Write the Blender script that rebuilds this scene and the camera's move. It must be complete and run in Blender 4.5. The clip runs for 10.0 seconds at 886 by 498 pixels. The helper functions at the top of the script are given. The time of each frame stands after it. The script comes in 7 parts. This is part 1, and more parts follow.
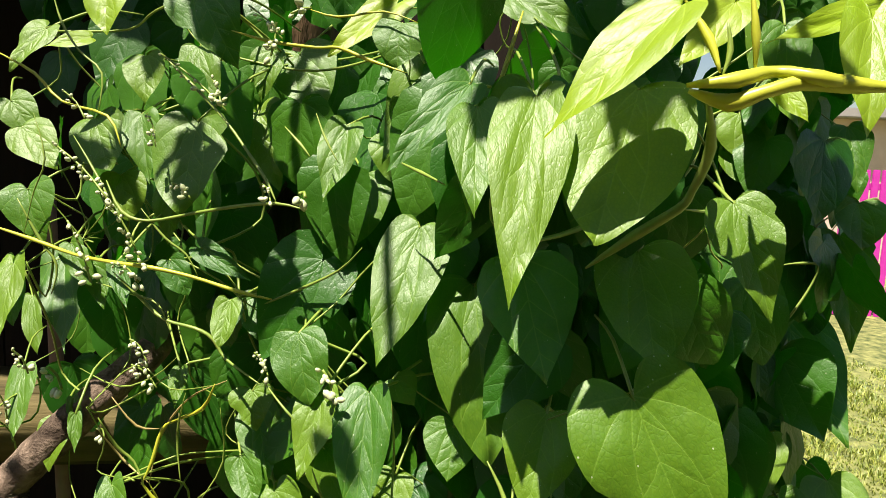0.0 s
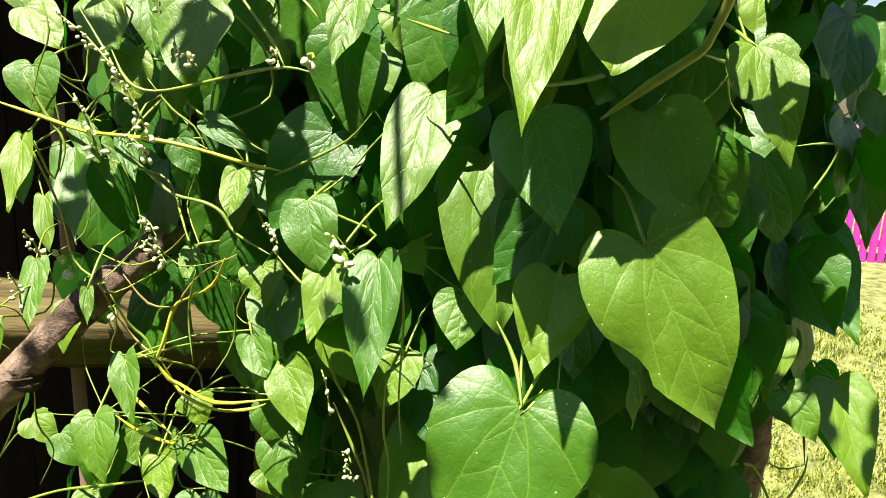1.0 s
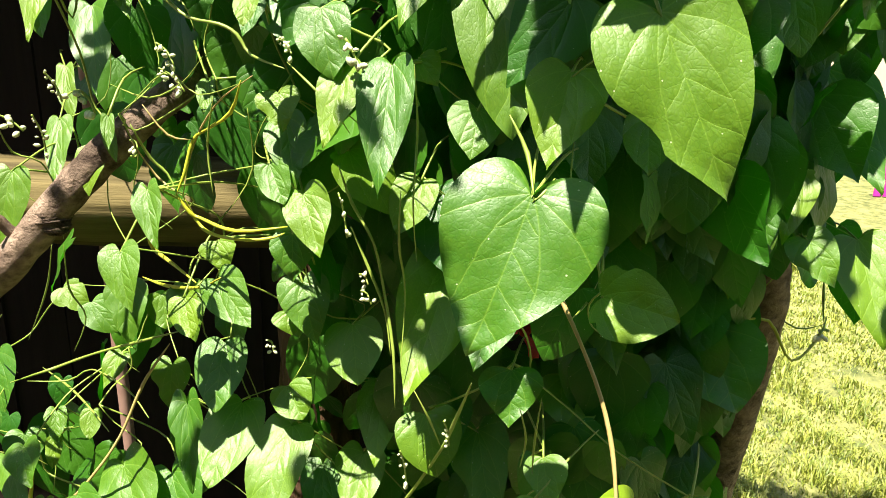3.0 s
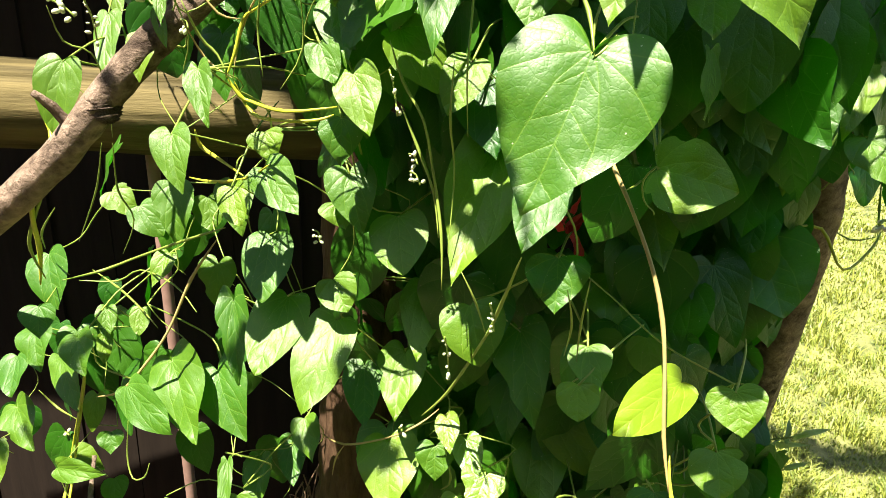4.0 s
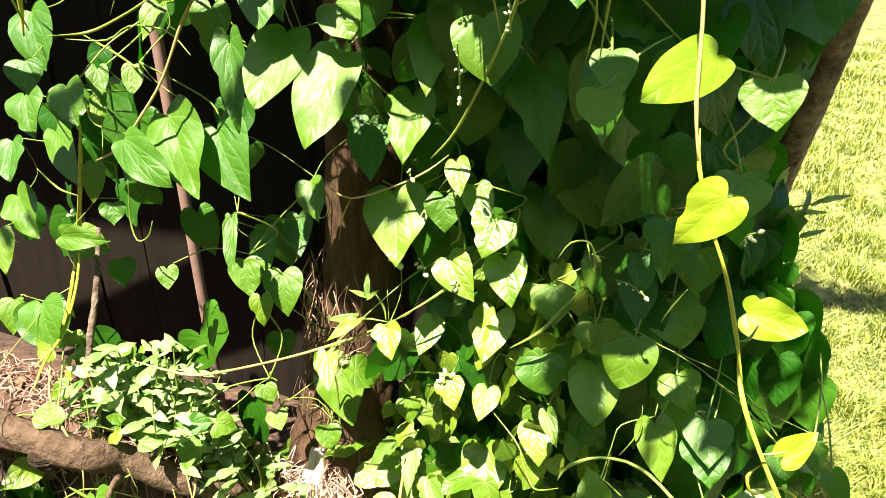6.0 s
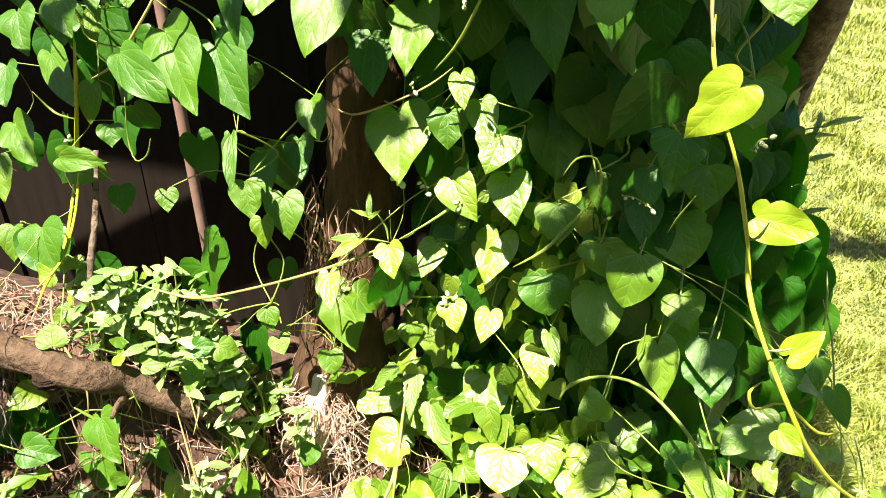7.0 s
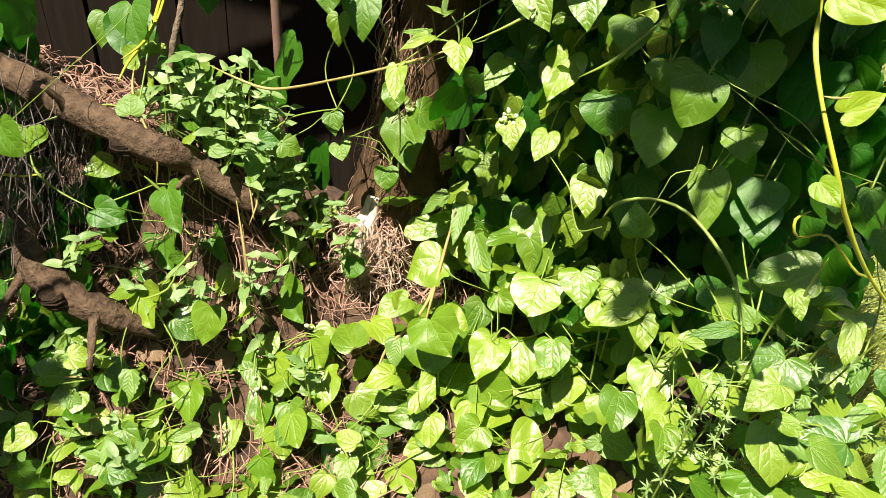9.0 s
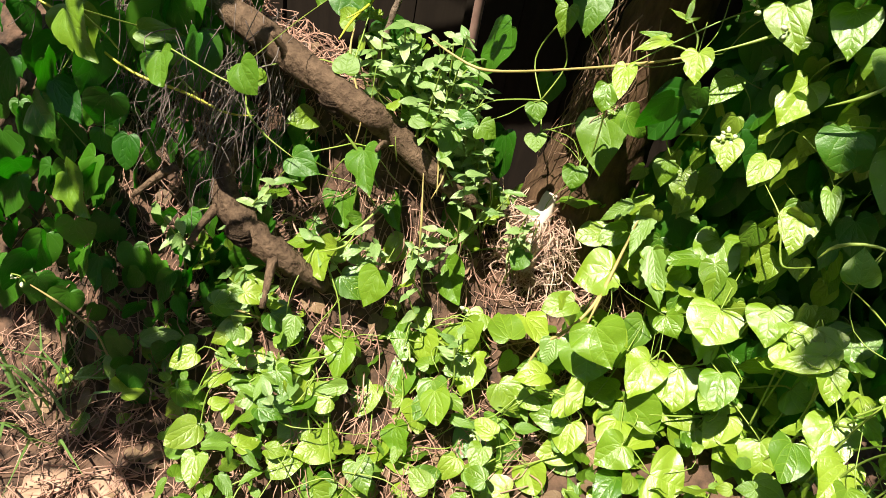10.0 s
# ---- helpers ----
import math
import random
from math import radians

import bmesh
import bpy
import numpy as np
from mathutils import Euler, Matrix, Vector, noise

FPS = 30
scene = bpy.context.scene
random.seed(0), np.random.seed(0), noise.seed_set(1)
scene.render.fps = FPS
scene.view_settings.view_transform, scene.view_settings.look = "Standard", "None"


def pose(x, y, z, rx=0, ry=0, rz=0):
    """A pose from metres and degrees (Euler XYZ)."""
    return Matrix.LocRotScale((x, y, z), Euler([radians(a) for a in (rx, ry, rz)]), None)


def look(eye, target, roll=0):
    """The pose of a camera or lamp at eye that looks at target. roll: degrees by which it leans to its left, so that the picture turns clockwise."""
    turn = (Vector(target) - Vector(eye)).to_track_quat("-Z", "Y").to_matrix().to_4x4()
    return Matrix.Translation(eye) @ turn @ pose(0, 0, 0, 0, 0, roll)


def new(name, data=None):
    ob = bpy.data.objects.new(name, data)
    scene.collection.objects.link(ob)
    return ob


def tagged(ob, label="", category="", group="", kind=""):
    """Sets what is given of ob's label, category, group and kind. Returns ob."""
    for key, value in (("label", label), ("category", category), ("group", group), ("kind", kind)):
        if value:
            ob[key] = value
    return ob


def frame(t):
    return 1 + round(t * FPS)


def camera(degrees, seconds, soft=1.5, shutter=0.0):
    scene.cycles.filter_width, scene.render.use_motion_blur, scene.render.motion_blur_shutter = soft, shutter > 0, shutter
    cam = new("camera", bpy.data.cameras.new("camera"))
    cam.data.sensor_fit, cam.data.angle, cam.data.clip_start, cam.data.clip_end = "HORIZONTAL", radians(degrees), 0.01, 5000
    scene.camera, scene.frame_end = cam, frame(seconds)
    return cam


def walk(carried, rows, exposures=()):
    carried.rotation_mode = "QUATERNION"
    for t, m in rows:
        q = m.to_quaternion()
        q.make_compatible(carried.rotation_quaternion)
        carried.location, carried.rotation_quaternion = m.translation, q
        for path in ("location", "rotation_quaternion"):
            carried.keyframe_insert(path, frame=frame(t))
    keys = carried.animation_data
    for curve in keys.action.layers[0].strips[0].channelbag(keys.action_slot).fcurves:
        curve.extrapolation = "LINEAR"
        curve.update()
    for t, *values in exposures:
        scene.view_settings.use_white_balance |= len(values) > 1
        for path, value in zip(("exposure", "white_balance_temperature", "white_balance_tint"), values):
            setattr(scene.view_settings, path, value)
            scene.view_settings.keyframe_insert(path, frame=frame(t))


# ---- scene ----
cam = camera(63.0, 10.0, soft=0.45)
PATH = [
    (0, (0.0079, 0.0466, 1.7019), (-0.2482, 2.0087, 1.4108), 2.51),
    (0.5, (0.0141, 0.0459, 1.6702), (-0.2440, 1.9946, 1.3017), 2.7),
    (1, (0.0106, 0.0438, 1.6483), (-0.2635, 1.9762, 1.2115), 2.87),
    (1.5, (0.0106, 0.0444, 1.6254), (-0.2824, 1.9589, 1.1265), 2.84),
    (2, (0.0132, 0.0414, 1.6017), (-0.2808, 1.9483, 1.0752), 2.73),
    (3.5, (0.0290, 0.0097, 1.5355), (-0.3369, 1.8658, 0.8867), 2.4),
    (4, (0.0185, 0.0038, 1.5059), (-0.3834, 1.8273, 0.7896), 2.72),
    (4.5, (0.0202, 0.0053, 1.4847), (-0.3876, 1.8059, 0.7156), 2.7),
    (5, (0.0185, 0.0026, 1.4496), (-0.3857, 1.7683, 0.6017), 3.48),
    (5.5, (0.0220, -0.0093, 1.4088), (-0.3600, 1.7107, 0.4624), 3.48),
    (6, (0.0246, -0.0164, 1.3730), (-0.3394, 1.6504, 0.3293), 2.97),
    (7.5, (0.0334, -0.0387, 1.3178), (-0.3026, 1.5267, 0.1192), 3.64),
    (8, (0.0466, -0.0533, 1.2912), (-0.2785, 1.4601, 0.0248), 3.72),
    (8.5, (0.0634, -0.0740, 1.2668), (-0.2726, 1.3852, -0.0591), 4.04),
    (9, (0.0713, -0.1269, 1.2316), (-0.3759, 1.3212, -0.0733), 8.48),
    (9.5, (0.0554, -0.1644, 1.2054), (-0.5034, 1.2108, -0.1349), 10.94),
    (10, (-0.0185, -0.1805, 1.2018), (-0.6996, 1.1416, -0.1354), 12.73),
]
walk(cam, [(t, look(eye, target, roll)) for t, eye, target, roll in PATH], [(0, 1.25, 6900, 10), (0.6, 1.62, 7000, 9), (2, 1.8, 7000, 9), (4, 2.05, 7000, 9), (6, 2.15, 7000, 9), (7.5, 1.82, 7000, 8), (9, 1.27, 7000, 6), (10, 1.34, 7000, 6)])

# ---- daylight: a high sun in front and to the left, clear sky ----
SUN = Vector((-0.17, -0.34, 0.92)).normalized()
world = bpy.data.worlds.new("sky")
scene.world = world
world.use_nodes = True
wn = world.node_tree
sky = wn.nodes.new("ShaderNodeTexSky")
sky.sky_type = "NISHITA"
sky.sun_disc = False
sky.sun_elevation = math.asin(SUN.z)
sky.sun_rotation = math.atan2(SUN.x, SUN.y)
wn.links.new(sky.outputs["Color"], wn.nodes["Background"].inputs["Color"])
wn.nodes["Background"].inputs["Strength"].default_value = 0.05
sun_data = bpy.data.lights.new("sun", "SUN")
sun_data.energy, sun_data.angle, sun_data.color = 5.0, radians(0.55), (1.0, 0.95, 0.86)
sun = new("sun", sun_data)
sun.matrix_world = look(tuple(SUN * 30), (0, 0, 0))


# ---- node helpers ----
def material(name):
    m = bpy.data.materials.new(name)
    m.use_nodes = True
    nt = m.node_tree
    return m, nt, nt.nodes["Principled BSDF"], nt.nodes["Material Output"]


def node(nt, kind, **values):
    n = nt.nodes.new(kind)
    for key, value in values.items():
        n.inputs[key.replace("_", " ")].default_value = value
    return n


def maths(nt, op, a, b=0.0, c=0.0):
    n = nt.nodes.new("ShaderNodeMath")
    n.operation = op
    for i, v in enumerate((a, b, c)):
        if isinstance(v, (int, float)):
            n.inputs[i].default_value = v
        else:
            nt.links.new(v, n.inputs[i])
    return n.outputs[0]


def ramp(nt, fac, *stops):
    n = nt.nodes.new("ShaderNodeValToRGB")
    cr = n.color_ramp
    while len(cr.elements) < len(stops):
        cr.elements.new(0.5)
    for el, (p, c) in zip(cr.elements, stops):
        el.position, el.color = p, (*c, 1)
    nt.links.new(fac, n.inputs[0])
    return n.outputs[0]


def blend(nt, fac, a, b, kind="MIX"):
    n = nt.nodes.new("ShaderNodeMix")
    n.data_type, n.blend_type = "RGBA", kind
    for sock, v in ((n.inputs[0], fac), (n.inputs[6], a), (n.inputs[7], b)):
        if isinstance(v, (int, float)):
            sock.default_value = v
        elif isinstance(v, tuple):
            sock.default_value = (*v, 1)
        else:
            nt.links.new(v, sock)
    return n.outputs[2]


def noise_at(nt, scale, detail=4.0, coord="Object", rough=0.55, stretch=None):
    tc = nt.nodes.new("ShaderNodeTexCoord")
    vec = tc.outputs[coord]
    if stretch:
        mp = nt.nodes.new("ShaderNodeMapping")
        mp.inputs["Scale"].default_value = stretch
        nt.links.new(vec, mp.inputs[0])
        vec = mp.outputs[0]
    n = node(nt, "ShaderNodeTexNoise", Scale=scale, Detail=detail, Roughness=rough)
    nt.links.new(vec, n.inputs["Vector"])
    return n.outputs["Fac"]


def relief(nt, bsdf, height, strength, distance):
    b = node(nt, "ShaderNodeBump", Strength=strength, Distance=distance)
    nt.links.new(height, b.inputs["Height"])
    nt.links.new(b.outputs[0], bsdf.inputs["Normal"])


# ---- leaves: blade colour, pale veins, puckered relief, some light through the blade ----
def leaf_material(name, dark, light, glow, rough=0.43, veins=4.6, vein_tint=0.2, thin=0.3, pucker=1.0, island=False, flecks=0.0, gloss=0.65):
    m, nt, bsdf, out = material(name)
    uv = nt.nodes.new("ShaderNodeUVMap")
    sep = nt.nodes.new("ShaderNodeSeparateXYZ")
    nt.links.new(uv.outputs[0], sep.inputs[0])
    across = maths(nt, "ABSOLUTE", maths(nt, "SUBTRACT", sep.outputs[0], 0.5))
    along = sep.outputs[1]
    wob = noise_at(nt, 3.2, 3.0, "UV")
    sway = maths(nt, "MULTIPLY", maths(nt, "SUBTRACT", wob, 0.5), 0.12)
    # veins: a midrib, three curved pairs that fan out from the stalk, and short pairs off the upper midrib
    up = maths(nt, "ADD", along, 0.03)
    reach = maths(nt, "SQRT", maths(nt, "ADD", maths(nt, "MULTIPLY", across, across), maths(nt, "MULTIPLY", up, up)))
    fan = maths(nt, "ADD", maths(nt, "ADD", maths(nt, "ARCTAN2", across, up), maths(nt, "MULTIPLY", reach, 0.4)), sway)
    fan_off = maths(nt, "MULTIPLY", maths(nt, "ABSOLUTE", maths(nt, "SUBTRACT", maths(nt, "FRACT", maths(nt, "ADD", maths(nt, "DIVIDE", fan, 0.6), 0.5)), 0.5)), maths(nt, "MULTIPLY", reach, 0.6))
    inner = maths(nt, "LESS_THAN", fan, 0.3)
    fan_off = maths(nt, "ADD", fan_off, inner)
    pin = maths(nt, "ADD", maths(nt, "SUBTRACT", along, maths(nt, "MULTIPLY", across, 0.85)), sway)
    pin_off = maths(nt, "MULTIPLY", maths(nt, "ABSOLUTE", maths(nt, "SUBTRACT", maths(nt, "FRACT", maths(nt, "MULTIPLY", pin, veins)), 0.5)), 1.0 / veins)
    pin_off = maths(nt, "ADD", pin_off, maths(nt, "GREATER_THAN", fan, 0.62))
    off = maths(nt, "MINIMUM", maths(nt, "MINIMUM", fan_off, pin_off), across)
    vein = maths(nt, "SUBTRACT", 1.0, maths(nt, "MINIMUM", maths(nt, "DIVIDE", off, 0.009), 1.0))
    dome = maths(nt, "POWER", maths(nt, "MINIMUM", maths(nt, "DIVIDE", off, 0.07), 1.0), 0.6)
    vor = node(nt, "ShaderNodeTexVoronoi", Scale=34.0)
    vor.feature = "DISTANCE_TO_EDGE"
    nt.links.new(uv.outputs[0], vor.inputs["Vector"])
    net = maths(nt, "MINIMUM", maths(nt, "MULTIPLY", vor.outputs["Distance"], 4.0), 1.0)
    if island:
        geo = nt.nodes.new("ShaderNodeNewGeometry")
        rnd = geo.outputs["Random Per Island"]
    else:
        info = nt.nodes.new("ShaderNodeObjectInfo")
        rnd = info.outputs["Random"]
    big = noise_at(nt, 14.0, 3.0, "Object")
    tone = maths(nt, "ADD", maths(nt, "MULTIPLY", rnd, 0.75), maths(nt, "MULTIPLY", big, 0.3))
    col = ramp(nt, tone, (0.1, dark), (0.95, light))
    col = blend(nt, maths(nt, "MULTIPLY", vein, vein_tint), col, tuple(min(1, c * 1.9 + 0.05) for c in light))
    col = blend(nt, maths(nt, "MULTIPLY", maths(nt, "SUBTRACT", 1.0, net), 0.16), col, tuple(c * 0.5 for c in dark))
    # pale specks: insect marks, and sun flecks painted into the blade colour
    if flecks:
        sp = node(nt, "ShaderNodeTexVoronoi", Scale=17.0)
        nt.links.new(uv.outputs[0], sp.inputs["Vector"])
        fleck = maths(nt, "MULTIPLY", maths(nt, "LESS_THAN", sp.outputs["Distance"], 0.1), maths(nt, "GREATER_THAN", wob, 0.52))
        col = blend(nt, maths(nt, "MULTIPLY", fleck, flecks), col, (0.5, 0.56, 0.36))
    nt.links.new(col, bsdf.inputs["Base Color"])
    bsdf.inputs["Roughness"].default_value = rough
    bsdf.inputs["Specular IOR Level"].default_value = gloss
    rr = maths(nt, "ADD", maths(nt, "MULTIPLY", noise_at(nt, 60.0, 3.0), 0.25), rough - 0.12)
    nt.links.new(rr, bsdf.inputs["Roughness"])
    puff = node(nt, "ShaderNodeTexVoronoi", Scale=11.0)
    puff.feature = "DISTANCE_TO_EDGE"
    nt.links.new(uv.outputs[0], puff.inputs["Vector"])
    cell = maths(nt, "POWER", maths(nt, "MINIMUM", maths(nt, "MULTIPLY", puff.outputs["Distance"], 2.4), 1.0), 0.5)
    high = maths(nt, "ADD", maths(nt, "MULTIPLY", dome, 0.42), maths(nt, "ADD", maths(nt, "MULTIPLY", cell, 0.16), maths(nt, "MULTIPLY", net, 0.05)))
    relief(nt, bsdf, high, 0.5 * pucker, 0.003)
    tr = nt.nodes.new("ShaderNodeBsdfTranslucent")
    nt.links.new(blend(nt, 0.5, col, glow), tr.inputs["Color"])
    mix = nt.nodes.new("ShaderNodeMixShader")
    mix.inputs[0].default_value = thin
    nt.links.new(bsdf.outputs[0], mix.inputs[1])
    nt.links.new(tr.outputs[0], mix.inputs[2])
    nt.links.new(mix.outputs[0], out.inputs["Surface"])
    return m


VINE = leaf_material("vine_leaf", (0.03, 0.135, 0.006), (0.155, 0.265, 0.012), (0.02, 0.42, 0.001), flecks=0.8, thin=0.28, vein_tint=0.2, pucker=0.75, rough=0.48)
# darker copy of the vine leaf, with the curtain's inner shade put into its colour
BACKING = leaf_material("vine_leaf_shade_tone", (0.01, 0.09, 0.003), (0.06, 0.185, 0.008), (0.015, 0.42, 0.001), island=True, flecks=0.5, thin=0.34, pucker=0.8)
YOUNG = leaf_material("young_leaf", (0.2, 0.34, 0.012), (0.33, 0.45, 0.025), (0.65, 0.8, 0.004), thin=0.42, vein_tint=0.25, pucker=0.5)
LOW = leaf_material("low_vine_leaf", (0.09, 0.21, 0.008), (0.27, 0.38, 0.03), (0.22, 0.6, 0.004), thin=0.3, flecks=0.3, vein_tint=0.2, pucker=0.9, rough=0.38, gloss=1.0)
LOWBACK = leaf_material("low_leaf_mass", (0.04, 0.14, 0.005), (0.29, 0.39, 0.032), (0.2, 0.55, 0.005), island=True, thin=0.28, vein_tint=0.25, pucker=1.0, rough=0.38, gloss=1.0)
WEED = leaf_material("toothed_leaf", (0.08, 0.18, 0.015), (0.18, 0.3, 0.04), (0.2, 0.45, 0.02), veins=9.0, vein_tint=0.3, pucker=0.8, island=True)
WITHERED = leaf_material("withered_leaf", (0.2, 0.31, 0.08), (0.42, 0.5, 0.2), (0.4, 0.48, 0.18), rough=0.6, thin=0.2, pucker=1.3)


def plain(name, dark, light, scale, rough=0.7, bump=0.4, depth=0.004, stretch=None, detail=6.0, coord="Object", low=0.3, high=0.7):
    m, nt, bsdf, out = material(name)
    fine = noise_at(nt, scale, detail, coord, 0.62, stretch)
    coarse = noise_at(nt, scale * 0.17, 3.0, coord, 0.5, stretch)
    f = maths(nt, "ADD", maths(nt, "MULTIPLY", fine, 0.6), maths(nt, "MULTIPLY", coarse, 0.4))
    nt.links.new(ramp(nt, f, (low, dark), (high, light)), bsdf.inputs["Base Color"])
    bsdf.inputs["Roughness"].default_value = rough
    bsdf.inputs["Specular IOR Level"].default_value = 0.5 if rough < 0.6 else 0.12
    relief(nt, bsdf, fine, bump, depth)
    return m


STEM = plain("green_stem", (0.14, 0.22, 0.03), (0.26, 0.34, 0.06), 90, 0.45, 0.3, 0.001)
YELLOW_STEM = plain("yellow_stem", (0.34, 0.37, 0.02), (0.5, 0.5, 0.055), 70, 0.4, 0.25, 0.001)
TAN_STEM = plain("tan_stem", (0.27, 0.2, 0.06), (0.42, 0.33, 0.13), 70, 0.55, 0.3, 0.001)
BARK = plain("bark", (0.025, 0.013, 0.008), (0.17, 0.1, 0.058), 60, 0.85, 1.0, 0.01, (1, 1, 0.22))
BRANCH = plain("branch_bark", (0.05, 0.034, 0.025), (0.33, 0.24, 0.18), 60, 0.8, 1.0, 0.01, None, 10.0, "Object", 0.36, 0.62)
TIMBER = plain("weathered_timber", (0.025, 0.02, 0.008), (0.19, 0.15, 0.065), 42, 0.75, 0.9, 0.005, (0.07, 1, 1), 10.0, "Object", 0.36, 0.66)
# near-black timber: the deep shade behind the vines is put into its colour
BOARD = plain("shade_dark_boards", (0.007, 0.005, 0.004), (0.024, 0.017, 0.012), 30, 0.85, 0.6, 0.004, (1, 1, 0.1))
POLE = plain("pink_pole", (0.2, 0.11, 0.09), (0.32, 0.2, 0.165), 40, 0.6, 0.3, 0.002)
LOGWOOD = plain("log_bark", (0.03, 0.018, 0.012), (0.2, 0.13, 0.085), 80, 0.85, 1.0, 0.01)
FIBRE = plain("dry_fibre", (0.26, 0.14, 0.095), (0.74, 0.54, 0.44), 30, 0.8, 0.3, 0.001)
SPLINTER = plain("pale_splintered_wood", (0.42, 0.3, 0.24), (0.82, 0.72, 0.64), 50, 0.7, 0.6, 0.004, (1, 1, 0.12))
PETAL = plain("white_petal", (0.42, 0.48, 0.22), (0.66, 0.69, 0.46), 60, 0.5, 0.2, 0.001)
RED = plain("red_petal", (0.5, 0.02, 0.02), (0.7, 0.05, 0.04), 60, 0.5, 0.2, 0.001)
BARKSTRIP = plain("bark_strip", (0.09, 0.05, 0.03), (0.42, 0.27, 0.19), 30, 0.85, 0.3, 0.001)
SOILTWIG = plain("dead_twig", (0.15, 0.065, 0.048), (0.56, 0.35, 0.27), 30, 0.85, 0.3, 0.001)
DARKROOT = plain("dark_root_hair", (0.06, 0.045, 0.04), (0.3, 0.24, 0.22), 30, 0.85, 0.3, 0.001)
HERB = leaf_material("herb_leaf", (0.12, 0.24, 0.05), (0.34, 0.45, 0.18), (0.3, 0.5, 0.06), veins=5.0, pucker=0.6, rough=0.42, gloss=0.75)
DEADLEAF = leaf_material("fallen_leaf", (0.1, 0.055, 0.025), (0.26, 0.16, 0.085), (0.2, 0.12, 0.04), rough=0.7, thin=0.1, island=True)
GRASS = leaf_material("grass_blade", (0.07, 0.14, 0.008), (0.42, 0.43, 0.085), (0.36, 0.44, 0.04), veins=1.0, thin=0.25, island=True)


# ---- mesh helpers ----
def mesh_from(name, verts, faces, uvs=None, smooth=True):
    me = bpy.data.meshes.new(name)
    me.from_pydata(verts, [], faces)
    if uvs is not None:
        layer = me.uv_layers.new(name="UVMap")
        idx = np.empty(len(me.loops), dtype=np.int32)
        me.loops.foreach_get("vertex_index", idx)
        layer.data.foreach_set("uv", np.asarray(uvs, dtype=np.float32)[idx].ravel())
    if smooth:
        me.polygons.foreach_set("use_smooth", [True] * len(me.polygons))
    me.update()
    return me


def put(name, me, mat, parent=None, label=""):
    ob = new(name, me)
    if mat and not me.materials:
        me.materials.append(mat)
    ob.parent = parent
    if label:
        ob["label"] = label
    return ob


def thing(name, label, category, at=(0, 0, 0), group="", kind=""):
    ob = new(name)
    ob.location = at
    ob.empty_display_size = 0.05
    return tagged(ob, label, category, group, kind)


def tube(points, radii, sides=7, rough=0.0, seed=0):
    """Verts and faces of a smooth tapered stem along a Catmull-Rom line through points."""
    rng = random.Random(seed)
    p = [Vector(q) for q in points]
    if isinstance(radii, (int, float)):
        radii = [radii] * len(p)
    line = []
    n = len(p)
    for i in range(n - 1):
        a, b, c, d = p[max(i - 1, 0)], p[i], p[i + 1], p[min(i + 2, n - 1)]
        steps = max(3, min(10, int((c - b).length / 0.012)))
        for k in range(steps + (i == n - 2)):
            t = k / steps
            q = 0.5 * ((2 * b) + (c - a) * t + (2 * a - 5 * b + 4 * c - d) * t * t + (3 * b - a - 3 * c + d) * t ** 3)
            line.append((q, radii[i] + (radii[i + 1] - radii[i]) * t))
    verts, faces = [], []
    side = Vector((0.3, 0.9, 0.2))
    for i, (q, r) in enumerate(line):
        ahead = (line[min(i + 1, len(line) - 1)][0] - line[max(i - 1, 0)][0]).normalized()
        side = (side - ahead * side.dot(ahead)).normalized()
        up = ahead.cross(side)
        for k in range(sides):
            a = 2 * math.pi * k / sides
            rr = r * (1 + rough * (rng.random() - 0.5) * 2)
            verts.append(q + side * math.cos(a) * rr + up * math.sin(a) * rr)
    for i in range(len(line) - 1):
        for k in range(sides):
            k2 = (k + 1) % sides
            faces.append((i * sides + k, i * sides + k2, (i + 1) * sides + k2, (i + 1) * sides + k))
    faces.append(tuple(range(sides))[::-1])
    faces.append(tuple((len(line) - 1) * sides + k for k in range(sides)))
    return verts, faces


def stem(name, parent, mat, points, radii, sides=7, rough=0.08, label="", seed=0):
    v, f = tube(points, radii, sides, rough, seed)
    return put(name, mesh_from(name, v, f), mat, parent, label)


class Heap:
    """Gathers many small pieces into one mesh."""

    def __init__(self):
        self.v, self.f, self.uv, self.n = [], [], [], 0

    def add(self, verts, faces, uvs=None, m=None):
        v = np.asarray([tuple(q) for q in verts] if not isinstance(verts, np.ndarray) else verts, dtype=float)
        if m is not None:
            a = np.array(m)
            v = v @ a[:3, :3].T + a[:3, 3]
        self.v.append(v)
        self.f.extend(tuple(i + self.n for i in q) for q in faces)
        self.uv.append(np.zeros((len(v), 2)) if uvs is None else np.asarray(uvs))
        self.n += len(v)

    def mesh(self, name):
        return mesh_from(name, np.vstack(self.v).tolist(), self.f, np.vstack(self.uv))


PROFILE_V = np.array([0, 0.08, 0.2, 0.34, 0.5, 0.66, 0.8, 0.92, 1.0])
PROFILE_W = np.array([0.34, 0.45, 0.5, 0.48, 0.405, 0.285, 0.165, 0.062, 0.0])


